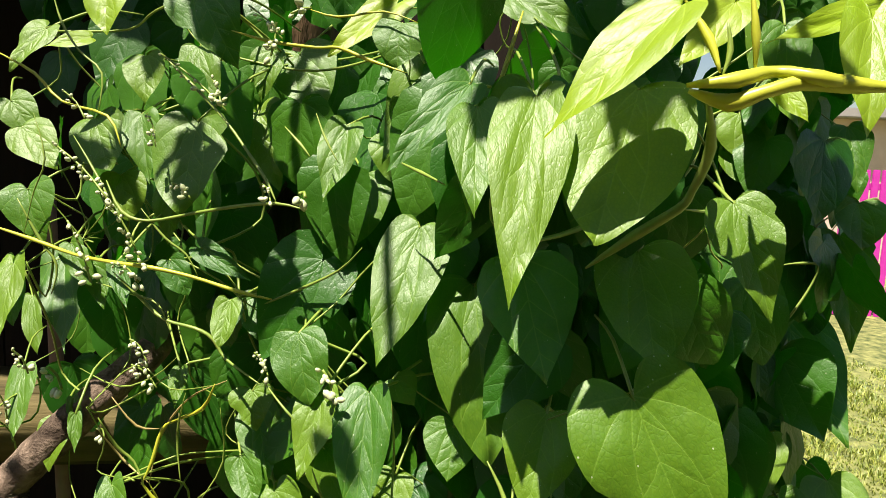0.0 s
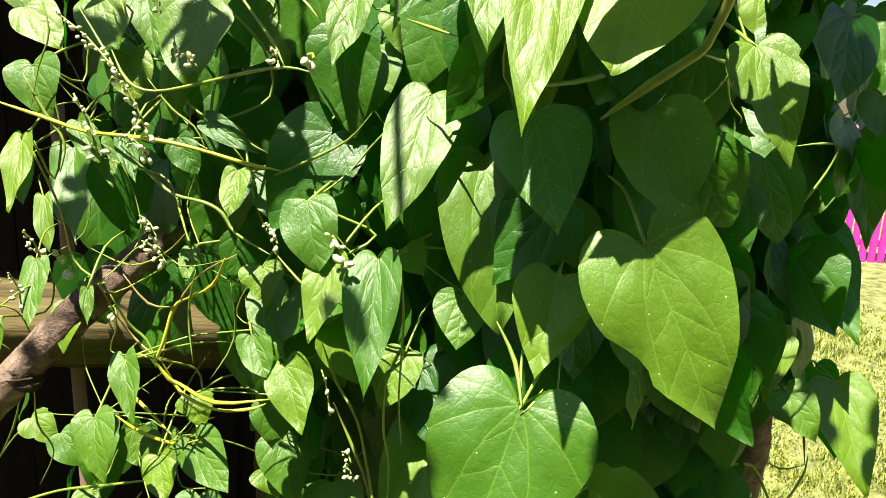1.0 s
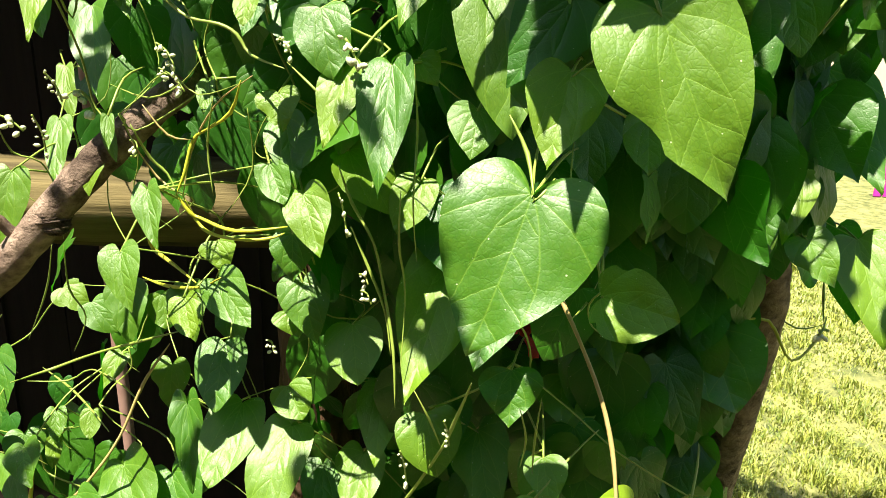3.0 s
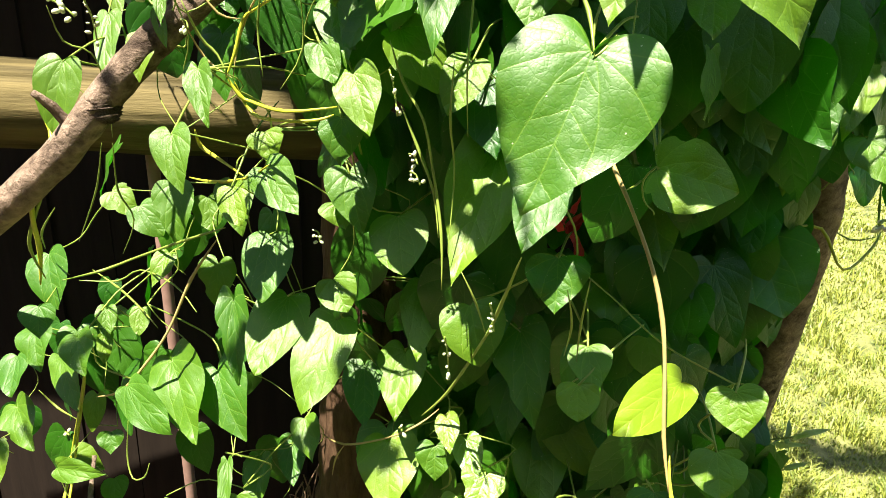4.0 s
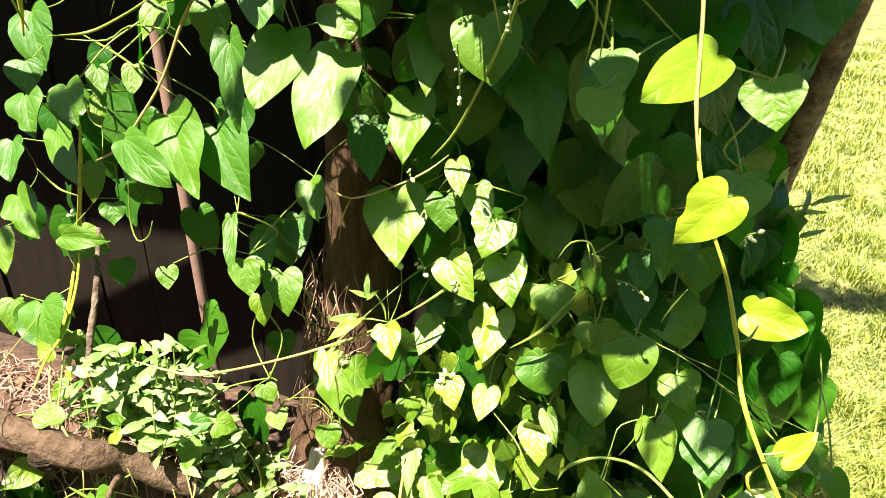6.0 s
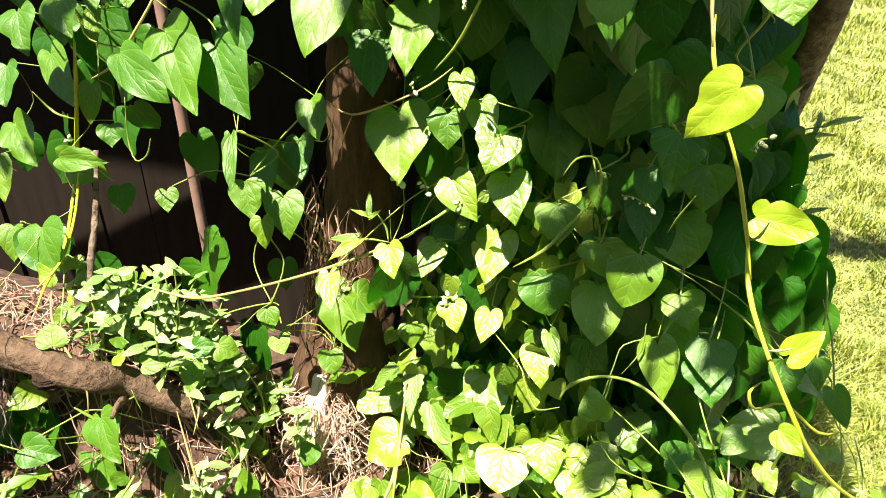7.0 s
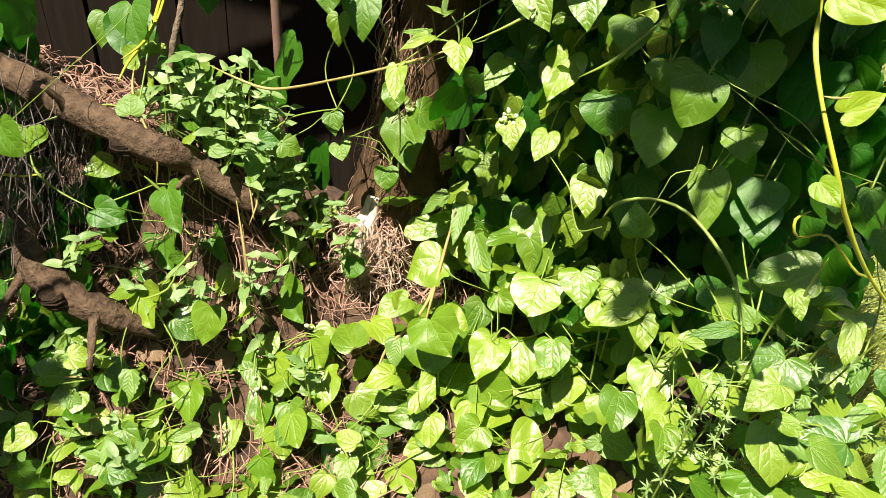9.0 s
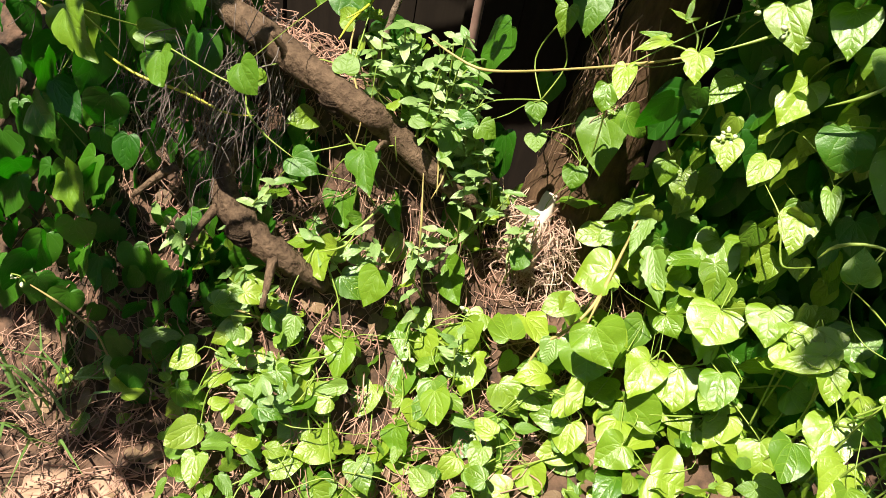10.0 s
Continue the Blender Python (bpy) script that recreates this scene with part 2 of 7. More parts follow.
def heart_leaf(seed, rows=11, half=5, lobe=0.2, fold=0.18, droop=0.22, wave=0.05, bite=0, narrow=0.0, teeth=0, quilt=0.012):
    """A blade of length 1 along +y and width 1, its stalk's end at the origin, upper side +z."""
    rng = random.Random(seed)
    ph1, ph2, f1 = rng.uniform(0, 6), rng.uniform(0, 6), rng.uniform(7, 11)
    skew = rng.uniform(-0.06, 0.06)
    bites = [(rng.choice((-1, 1)), rng.uniform(0.15, 0.8), rng.uniform(0.05, 0.1), rng.uniform(0.2, 0.42)) for _ in range(bite)]
    verts, uvs, faces = [], [], []
    cols = 2 * half + 1
    for i in range(rows):
        v = (i / (rows - 1)) ** 0.92
        w = float(np.interp(v, PROFILE_V, PROFILE_W)) * (1 - narrow * (1 - v) * 0.8)
        for j in range(cols):
            s = (j - half) / half
            a = abs(s)
            sgn = 1 if s > 0 else -1
            ww = w
            for side, at, wide, deep in bites:
                if side == sgn:
                    ww *= 1 - deep * math.exp(-((v - at) / wide) ** 2)
            if teeth and a == 1:
                ww *= 1 + 0.07 * (1 if (i % 2) else -1)
            x = ww * s * (1 + 0.04 * math.sin(f1 * v + ph2 + sgn))
            y = v - lobe * (math.sin(math.pi * min(a, 0.98)) ** 0.65) * (1 - v) ** 3
            x += skew * v * v * 0.8
            z = fold * abs(x) * (1 - 0.6 * v) - droop * max(v, 0) ** 2 - 0.9 * fold * x * x
            z += wave * a * a * math.sin(f1 * v + ph1 + (0 if s > 0 else 2.1))
            ax = abs(x)
            ph = (y - 0.95 * ax + 0.9 * ax * ax) * 4.6 + 0.37
            z += quilt * (abs(math.sin(math.pi * ph)) - 0.6) * min(1.0, ax * 6) * (1 - 0.5 * v)
            z += quilt * 0.8 * noise.noise(Vector((x * 5 + seed, y * 5, seed * 0.7)))
            verts.append((x, y, z))
            uvs.append((x + 0.5, y))
    for i in range(rows - 1):
        for j in range(cols - 1):
            q = i * cols + j
            faces.append((q, q + 1, q + cols + 1, q + cols))
    return verts, faces, uvs


def leaf_frame(base, tip, width, roll):
    """Matrix that lays a unit blade from base to tip; roll turns the upper side about that line, 0 faces -y and up."""
    b, t = Vector(base), Vector(tip)
    ax = t - b
    length = ax.length
    a = ax / length
    n = Vector((0, -0.9, 0.43))
    n = (n - a * n.dot(a)).normalized()
    n = Matrix.Rotation(radians(roll), 3, a) @ n
    x = a.cross(n)
    m = Matrix((x, a, n)).transposed().to_4x4()
    m.translation = b
    return m @ Matrix.Diagonal((width, length, (width + length) / 2, 1))


HEART_EDGE = ((0, 0), (0.06, -0.11), (0.17, -0.19), (0.31, -0.18), (0.43, -0.07), (0.495, 0.1), (0.48, 0.28), (0.405, 0.47), (0.29, 0.66), (0.15, 0.83), (0.05, 0.94), (0, 1))
ROUND_EDGE = ((0, 0), (0.08, -0.06), (0.2, -0.1), (0.34, -0.07), (0.45, 0.04), (0.5, 0.22), (0.485, 0.42), (0.42, 0.6), (0.31, 0.76), (0.17, 0.89), (0.06, 0.97), (0, 1))
POINT_EDGE = ((0, 0), (0.07, -0.05), (0.2, -0.08), (0.36, -0.04), (0.47, 0.09), (0.5, 0.22), (0.46, 0.38), (0.37, 0.54), (0.25, 0.7), (0.12, 0.85), (0.035, 0.95), (0, 1))


def cordate(seed, edge, n=26, m=5, fold=0.15, droop=0.15, wave=0.03, bite=0, puff=0.03, cup=0.0):
    """A heart-shaped blade of length 1 along +y and width 1: two notched lobes behind the stalk's end at the origin, upper side +z."""
    rng = random.Random(seed)
    line = [Vector((*q, 0)) for q in edge]
    last = len(line) - 1
    skew, ph, f1 = rng.uniform(-0.07, 0.07), rng.uniform(0, 6), rng.uniform(6, 10)
    bites = [(rng.choice((-1, 1)), rng.uniform(0.3, 0.85), rng.uniform(0.025, 0.05), rng.uniform(0.15, 0.4)) for _ in range(bite)]
    verts, uvs, faces, known = [], [], [], {}

    def point(x, y, edge_way, side):
        key = (round(x, 4), round(y, 4))
        if key not in known:
            known[key] = len(verts)
            ax = abs(x)
            z = fold * ax * (1 - 0.5 * max(y, 0)) - 0.8 * fold * ax * ax - droop * max(y, 0) ** 2 - 0.6 * droop * min(y, 0) ** 2 * 4 + cup * ax * ax
            z += wave * edge_way ** 2 * math.sin(f1 * (y + 0.3) + ph + (0 if side > 0 else 2.3))
            z += puff * noise.noise(Vector((x * 5 + seed, y * 5, seed * 0.7)))
            verts.append((x + skew * max(y, 0) ** 2, y, z))
            uvs.append((x + 0.5, y))
        return known[key]

    for side in (-1, 1):
        wide = rng.uniform(0.93, 1.05)
        rows = []
        for i in range(n + 1):
            a = i / n
            k = min(int(a * last), last - 1)
            t = a * last - k
            p0, p1, p2, p3 = line[max(k - 1, 0)], line[k], line[k + 1], line[min(k + 2, last)]
            q = 0.5 * ((2 * p1) + (p2 - p0) * t + (2 * p0 - 5 * p1 + 4 * p2 - p3) * t * t + (3 * p1 - p0 - 3 * p2 + p3) * t ** 3)
            rib = max(0.0, (a - 0.3) / 0.7)
            cut = 1 + 0.025 * noise.noise(Vector((a * 9, seed * 1.3, side)))
            for s, at, w, deep in bites:
                if s == side:
                    cut *= 1 - deep * math.exp(-((a - at) / w) ** 2) * rng.uniform(0.75, 1.1)
            row = []
            for j in range(m + 1):
                f = j / m * (cut if 0 < i < n else 1)
                row.append(point(side * max(q.x, 0.0) * wide * f, rib + (q.y - rib) * f, j / m, side))
            rows.append(row)
        for i in range(n):
            for j in range(m):
                quad = (rows[i][j], rows[i][j + 1], rows[i + 1][j + 1], rows[i + 1][j])
                if side < 0:
                    quad = quad[::-1]
                face = tuple(dict.fromkeys(quad))
                if len(face) > 2:
                    faces.append(face)
    return verts, faces, uvs


def blades(edge, first, bite):
    return [mesh_from("blade", *cordate(first + s, edge, fold=0.06 + 0.06 * s, droop=0.06 + 0.07 * ((s * 3) % 5), wave=0.025 + 0.012 * (s % 3), bite=bite[s % len(bite)])) for s in range(6)]


HEART, ROUNDED, POINTED = blades(HEART_EDGE, 300, (0, 1, 0, 0)), blades(ROUND_EDGE, 320, (0, 0, 1, 0, 2, 0)), blades(POINT_EDGE, 340, (0, 1, 0, 2, 0, 0))
VINE_SHAPES = [g[k] for k in range(6) for g in (HEART, ROUNDED, POINTED)]
YOUNG_SHAPES = [mesh_from("blade", *cordate(50 + s, (POINT_EDGE, HEART_EDGE)[s % 2], fold=0.22, droop=0.1, wave=0.03)) for s in range(6)]
LOW_SHAPES = [mesh_from("blade", *cordate(80 + s, (ROUND_EDGE, HEART_EDGE)[s % 2], 18, 4, fold=0.12 + 0.07 * (s % 4), droop=0.16, wave=0.07, puff=0.04, bite=s % 4 == 1)) for s in range(10)]
TOOTHED_SHAPES = [mesh_from("blade", *heart_leaf(110 + s, rows=17, half=3, fold=0.3, droop=0.2, wave=0.03, lobe=0.03, narrow=0.35, teeth=1)) for s in range(4)]
CHEAP = [cordate(200 + s, (HEART_EDGE, ROUND_EDGE, POINT_EDGE)[s % 3], 12, 2, fold=0.15, droop=0.15, wave=0.04, bite=s == 3) for s in range(8)]
CHEAP_NARROW = [heart_leaf(240 + s, rows=7, half=2, fold=0.3, droop=0.2, wave=0.02, lobe=0.02, narrow=0.45) for s in range(4)]
CHEAP_TOOTHED = [heart_leaf(260 + s, rows=13, half=3, fold=0.3, droop=0.25, wave=0.03, lobe=0.03, narrow=0.3, teeth=1, quilt=0.03) for s in range(4)]
CHEAP_ROUND = [cordate(220 + s, (ROUND_EDGE, HEART_EDGE)[s % 2], 12, 2, fold=0.12 + 0.07 * (s % 4), droop=0.12 + 0.07 * (s % 5), wave=0.07, puff=0.03) for s in range(8)]


# ---- the ground: a low bank under the vines that falls away to a lawn ----
def smooth(a, b, x):
    t = min(1.0, max(0.0, (x - a) / (b - a)))
    return t * t * (3 - 2 * t)


def ground_height(x, y):
    middle = 0.13 + 0.30 * smooth(0.1, 0.85, y)
    far = smooth(0.68, 0.9, -x)
    left = 0.14 + (0.27 + 0.12 * far) * smooth(0.05, 0.45, y) + (0.21 - 0.1 * far) * smooth(0.485, 0.57, y) - 0.45 * smooth(0.63, 0.85, y)
    w = smooth(0.3, 0.56, -x)
    bank = middle * (1 - w) + left * w
    fall = max(smooth(0.32, 1.15, x), smooth(0.95, 2.2, y))
    z = bank * (1 - fall) - 0.62 * fall
    z += 0.02 * noise.noise(Vector((x * 5, y * 5, 0))) + 0.006 * noise.noise(Vector((x * 23, y * 23, 4)))
    return z + fall * 0.05 * noise.noise(Vector((x * 0.8, y * 0.8, 9)))


def graded(lo, hi, fine_lo, fine_hi, step):
    out = list(np.arange(fine_lo, fine_hi, step))
    d = step
    p = fine_lo
    while p > lo:
        d *= 1.25
        p -= d
        out.insert(0, p)
    d, p = step, fine_hi
    while p < hi:
        out.append(p)
        d *= 1.25
        p += d
    return out


gx, gy = graded(-90, 90, -1.3, 2.2, 0.025), graded(-90, 140, -0.5, 2.4, 0.025)
gv = [(x, y, ground_height(x, y)) for y in gy for x in gx]
gf = [(j * len(gx) + i, j * len(gx) + i + 1, (j + 1) * len(gx) + i + 1, (j + 1) * len(gx) + i) for j in range(len(gy) - 1) for i in range(len(gx) - 1)]
m, nt, bsdf, out = material("soil_and_turf")
soil = ramp(nt, noise_at(nt, 38, 8.0), (0.3, (0.02, 0.011, 0.007)), (0.74, (0.15, 0.08, 0.05)))
turf = ramp(nt, noise_at(nt, 9, 8.0), (0.32, (0.05, 0.07, 0.014)), (0.68, (0.26, 0.26, 0.085)))
tc = nt.nodes.new("ShaderNodeTexCoord")
sp = nt.nodes.new("ShaderNodeSeparateXYZ")
nt.links.new(tc.outputs["Object"], sp.inputs[0])
lowland = maths(nt, "LESS_THAN", maths(nt, "ADD", sp.outputs[2], maths(nt, "MULTIPLY", noise_at(nt, 12, 5.0), 0.2)), 0.0)
nt.links.new(blend(nt, lowland, soil, turf), bsdf.inputs["Base Color"])
bsdf.inputs["Roughness"].default_value = 0.95
relief(nt, bsdf, noise_at(nt, 60, 8.0), 0.8, 0.012)
ground = put("ground", mesh_from("ground", gv, gf), m)
tagged(ground, "brown soil bank falling to a dry sunlit lawn", "ground", kind="structure")

# ---- dark boards behind the vines, the rail in front of them ----
rng = random.Random(5)
fence = thing("board_fence", "weathered timber boards, near-black with deep shade put into the colour", "fence", (-0.9, 1.25, 0), kind="structure")


def board(w, h, d, seed):
    r = random.Random(seed)
    bm = bmesh.new()
    bmesh.ops.create_cube(bm, size=1)
    bmesh.ops.subdivide_edges(bm, edges=[e for e in bm.edges if abs(e.verts[0].co.z - e.verts[1].co.z) > 0.5], cuts=6)
    for v in bm.verts:
        v.co = Vector((v.co.x * w + r.uniform(-0.002, 0.002), v.co.y * d, (v.co.z + 0.5) * h))
    me = bpy.data.meshes.new("board")
    bm.to_mesh(me)
    bm.free()
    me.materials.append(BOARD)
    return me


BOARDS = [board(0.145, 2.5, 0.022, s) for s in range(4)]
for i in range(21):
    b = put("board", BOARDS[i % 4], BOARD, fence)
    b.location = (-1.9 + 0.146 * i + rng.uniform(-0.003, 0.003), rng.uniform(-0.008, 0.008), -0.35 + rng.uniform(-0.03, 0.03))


def rail(length, high, deep):
    bm = bmesh.new()
    bmesh.ops.create_cube(bm, size=1)
    bmesh.ops.scale(bm, vec=(length, deep, high), verts=bm.verts)
    bmesh.ops.subdivide_edges(bm, edges=[e for e in bm.edges if abs(e.verts[0].co.x - e.verts[1].co.x) > 0.5 * length], cuts=24)
    bmesh.ops.bevel(bm, geom=[e for e in bm.edges if abs(e.verts[0].co.x - e.verts[1].co.x) > 0.001 and all(abs(abs(v.co.y) - deep / 2) < 1e-5 and abs(abs(v.co.z) - high / 2) < 1e-5 for v in e.verts)], offset=0.012, segments=3, affect="EDGES")
    for v in bm.verts:
        v.co.z += 0.004 * noise.noise(v.co * 9)
        v.co.y += 0.004 * noise.noise(v.co * 9 + Vector((3, 1, 0)))
    me = bpy.data.meshes.new("rail")
    bm.to_mesh(me)
    bm.free()
    me.polygons.foreach_set("use_smooth", [True] * len(me.polygons))
    return me


beam = put("timber_rail", rail(1.3, 0.118, 0.09), TIMBER)
beam.location, beam.rotation_euler = (-0.82, 0.91, 1.297), (radians(8), radians(-0.5), radians(11))
tagged(beam, "weathered yellow-brown round-edged timber rail behind the vine", "rail")

# unseen slab above the view, added to keep the sun off the boards
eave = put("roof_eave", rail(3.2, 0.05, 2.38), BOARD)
eave.location = (-1.95, 1.81, 2.2)
tagged(eave, "unseen dark timber eave added to shade the board fence", "roof", kind="structure")

# ---- trunk, leaning trunk, boughs and logs ----
trunk = thing("tree_trunk", "brown furrowed tree trunk with fibrous bark rooted in the bank", "tree", (-0.25, 0.76, 0.4))
trunk_at = trunk.location.copy()


def local(points, at):
    return [tuple(Vector(p) - Vector(at)) for p in points]


stem("trunk", trunk, BARK, local([(-0.29, 0.73, 0.28), (-0.29, 0.75, 0.46), (-0.284, 0.78, 0.6), (-0.266, 0.79, 0.78), (-0.26, 0.79, 0.95), (-0.262, 0.81, 1.2), (-0.26, 0.83, 1.9), (-0.1, 0.95, 3.0), (0.2, 1.2, 4.2)], trunk_at), [0.1, 0.088, 0.073, 0.057, 0.05, 0.05, 0.046, 0.04, 0.03], 24, 0.05, seed=3)
stem("stub", trunk, SPLINTER, local([(-0.304, 0.69, 0.55), (-0.302, 0.668, 0.518), (-0.298, 0.652, 0.48), (-0.292, 0.64, 0.43)], trunk_at), [0.009, 0.018, 0.02, 0.012], 10, 0.22, "pale splintered root stub", seed=14)
leaning = thing("leaning_trunk", "brown bare trunk leaning forward under the vine", "tree", (0.27, 1.05, 0.3))
stem("trunk", leaning, BRANCH, local([(0.275, 1.22, 0.0), (0.275, 1.10, 0.45), (0.268, 0.99, 0.9), (0.262, 0.90, 1.12), (0.25, 0.82, 1.28), (0.235, 0.79, 1.36)], leaning.location), [0.04, 0.034, 0.028, 0.026, 0.023, 0.018], 14, 0.06, seed=4)
dead = thing("dead_branch", "bare grey-brown branch slanting across the rail", "branch", (-0.55, 0.6, 1.29))
stem("wood", dead, BRANCH, local([(-1.0, 0.63, 0.98), (-0.78, 0.615, 1.12), (-0.546, 0.602, 1.285), (-0.430, 0.615, 1.405), (-0.373, 0.640, 1.466), (-0.348, 0.670, 1.495), (-0.327, 0.710, 1.539), (-0.247, 0.770, 1.679)], dead.location), [0.021, 0.019, 0.0175, 0.0165, 0.016, 0.015, 0.014, 0.01], 14, 0.07, seed=6)
log = thing("fallen_log", "brown fallen branch lying on the bank", "log", (-0.6, 0.49, 0.66))
stem("wood", log, LOGWOOD, local([(-1.1, 0.53, 0.73), (-0.775, 0.5, 0.70), (-0.555, 0.5, 0.665), (-0.51, 0.535, 0.628), (-0.44, 0.56, 0.575), (-0.385, 0.6, 0.53)], log.location), [0.024, 0.022, 0.02, 0.0185, 0.016, 0.008], 14, 0.14, seed=8)
rlog = thing("exposed_root", "dark weathered root breaking out of the bank", "root", (-0.6, 0.35, 0.48))
stem("wood", rlog, LOGWOOD, local([(-0.71, 0.42, 0.555), (-0.665, 0.365, 0.515), (-0.605, 0.356, 0.485), (-0.545, 0.37, 0.457), (-0.5, 0.405, 0.41)], rlog.location), [0.012, 0.018, 0.021, 0.019, 0.012], 12, 0.26, seed=9)
pole = thing("thin_pole", "thin pinkish pole standing behind the vine", "pole", (-0.64, 0.95, 0.3))
stem("shaft", pole, POLE, local([(-0.631, 0.95, 0.2), (-0.645, 0.95, 0.98), (-0.655, 0.95, 1.6)], pole.location), 0.0095, 12, 0.01)
twig = thing("upright_twig", "brown knotty twig standing in the bank", "twig", (-0.6, 0.62, 0.6))
stem("wood", twig, BRANCH, local([(-0.59, 0.58, 0.55), (-0.588, 0.605, 0.72), (-0.592, 0.65, 0.80), (-0.604, 0.694, 0.872)], twig.location), [0.005, 0.0045, 0.004, 0.003], 8, 0.25, seed=12)


def stub(parent, at, way, length, r, mat):
    """A broken side shoot with a knotted collar."""
    p, d = Vector(at) - parent.location, Vector(way).normalized()
    stem("stub", parent, mat, [p, p + d * length * 0.5 + Vector((0, 0, 0.004)), p + d * length], [r * 1.5, r, r * 0.7], 8, 0.2, seed=len(bpy.data.objects))


def knot(parent, at, size, mat):
    me = mesh_from("knot", [(x, y, z) for x, y, z in KNOT_V], KNOT_F)
    ob = put("knot", me, mat, parent)
    ob.matrix_local = Matrix.Translation(Vector(at) - parent.location) @ Matrix.Diagonal((size * 1.3, size, size, 1))


KNOT_V, KNOT_F = tube([(0, 0, -1), (0.1, 0, -0.6), (0, 0.1, 0), (-0.1, 0, 0.6), (0, 0, 1)], [0.15, 0.8, 1.0, 0.75, 0.15], 9, 0.15, 5)
stub(dead, (-0.49, 0.606, 1.345), (-0.3, -0.5, 0.7), 0.05, 0.005, BRANCH)
stub(dead, (-0.62, 0.606, 1.235), (0.2, -0.6, -0.6), 0.04, 0.004, BRANCH)
knot(dead, (-0.455, 0.605, 1.37), 0.015, BRANCH)
stub(log, (-0.66, 0.49, 0.676), (-0.2, -0.4, 0.8), 0.06, 0.005, LOGWOOD)
stub(log, (-0.5, 0.51, 0.62), (0.3, -0.7, 0.3), 0.05, 0.004, LOGWOOD)
knot(log, (-0.58, 0.485, 0.66), 0.016, LOGWOOD)
stub(rlog, (-0.66, 0.348, 0.5), (0.1, -0.7, -0.3), 0.07, 0.006, LOGWOOD)
stub(rlog, (-0.56, 0.362, 0.468), (0.4, -0.6, -0.2), 0.09, 0.006, LOGWOOD)
stub(rlog, (-0.74, 0.345, 0.528), (-0.3, -0.5, -0.4), 0.08, 0.005, LOGWOOD)
knot(rlog, (-0.61, 0.34, 0.487), 0.018, LOGWOOD)
stub(leaning, (0.262, 0.905, 1.1), (-0.7, -0.5, 0.4), 0.05, 0.005, BRANCH)

# ---- the vine: leaves one by one, then the mass behind them ----
climber = thing("climbing_vine", "green heart-leaved climbing vine hanging in a dense curtain", "vine")
bough_vine = thing("overhanging_vine", "sunlit yellow-green twining vine shoots with broad leaves overhead", "vine")
runner_vine = thing("trailing_shoot", "long pale hanging vine shoot with bright young leaves", "vine")
creeper = thing("ground_vine", "bright green heart-leaved creeper covering the bank", "ground cover")
weeds = thing("toothed_weed", "hairy toothed-leaved green weed growing through the creeper", "weed")
PLACED = []


SHADED = []
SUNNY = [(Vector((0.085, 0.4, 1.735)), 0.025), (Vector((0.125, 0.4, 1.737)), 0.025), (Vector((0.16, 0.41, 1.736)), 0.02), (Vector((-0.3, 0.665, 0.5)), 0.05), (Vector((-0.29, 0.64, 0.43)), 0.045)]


def blade(name, parent, shapes, mat, bx, by, bz, tx, ty, tz, width, roll, sun=0.5, form=None):
    m = leaf_frame((bx, by, bz), (tx, ty, tz), width, roll)
    shapes = form or shapes
    ob = put(name, shapes[len(PLACED) * 7 % len(shapes)], mat, parent)
    if not ob.data.materials or ob.data.materials[0] != mat:
        ob.material_slots[0].link = "OBJECT"
        ob.material_slots[0].material = mat
    ob.matrix_local = m
    PLACED.append((parent.name, m))
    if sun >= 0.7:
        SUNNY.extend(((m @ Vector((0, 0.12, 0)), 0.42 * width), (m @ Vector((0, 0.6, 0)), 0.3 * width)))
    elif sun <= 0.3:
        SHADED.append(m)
    return ob


def hang(*a, **k):
    return blade("leaf", climber, VINE_SHAPES, VINE, *a, **k)


def bough(*a, **k):
    return blade("leaf", bough_vine, YOUNG_SHAPES, YOUNG, *a, **k)


def runner(*a, **k):
    return blade("leaf", runner_vine, YOUNG_SHAPES, YOUNG, *a, **k)


def sprout(*a, **k):
    return blade("leaf", climber, HEART, LOW, *a, **k)


def low(*a, **k):
    return blade("leaf", creeper, LOW_SHAPES, LOW, *a, **k)


def weed(*a, **k):
    return blade("leaf", weeds, TOOTHED_SHAPES, WEED, *a, **k)



hang(0.055, 0.436, 1.733, 0.034, 0.385, 1.660, 0.069, 0, sun=0, form=ROUNDED)
hang(0.003, 0.426, 1.727, -0.002, 0.350, 1.642, 0.044, 0, sun=1, form=POINTED)
hang(-0.028, 0.439, 1.721, -0.025, 0.396, 1.670, 0.031, 0, sun=1, form=POINTED)
hang(-0.037, 0.477, 1.736, -0.076, 0.430, 1.695, 0.029, 0, sun=1, form=POINTED)
hang(-0.069, 0.606, 1.767, -0.107, 0.551, 1.692, 0.053, 0, sun=0, form=POINTED)
hang(-0.136, 0.573, 1.711, -0.142, 0.538, 1.658, 0.034, 0, sun=1, form=POINTED)
hang(-0.074, 0.543, 1.642, -0.091, 0.485, 1.558, 0.052, 0, sun=1, form=POINTED)
hang(-0.150, 0.512, 1.568, -0.138, 0.487, 1.529, 0.040, 0, sun=1, form=ROUNDED)
hang(-0.098, 0.502, 1.534, -0.095, 0.446, 1.459, 0.039, 0, sun=1, form=POINTED)
hang(0.111, 0.450, 1.676, 0.129, 0.418, 1.625, 0.039, 0, sun=1, form=POINTED)
hang(0.150, 0.685, 1.575, 0.166, 0.637, 1.502, 0.062, 0, sun=1, form=POINTED)
hang(0.067, 0.477, 1.643, 0.077, 0.438, 1.587, 0.055, 0, sun=0.3, form=ROUNDED)
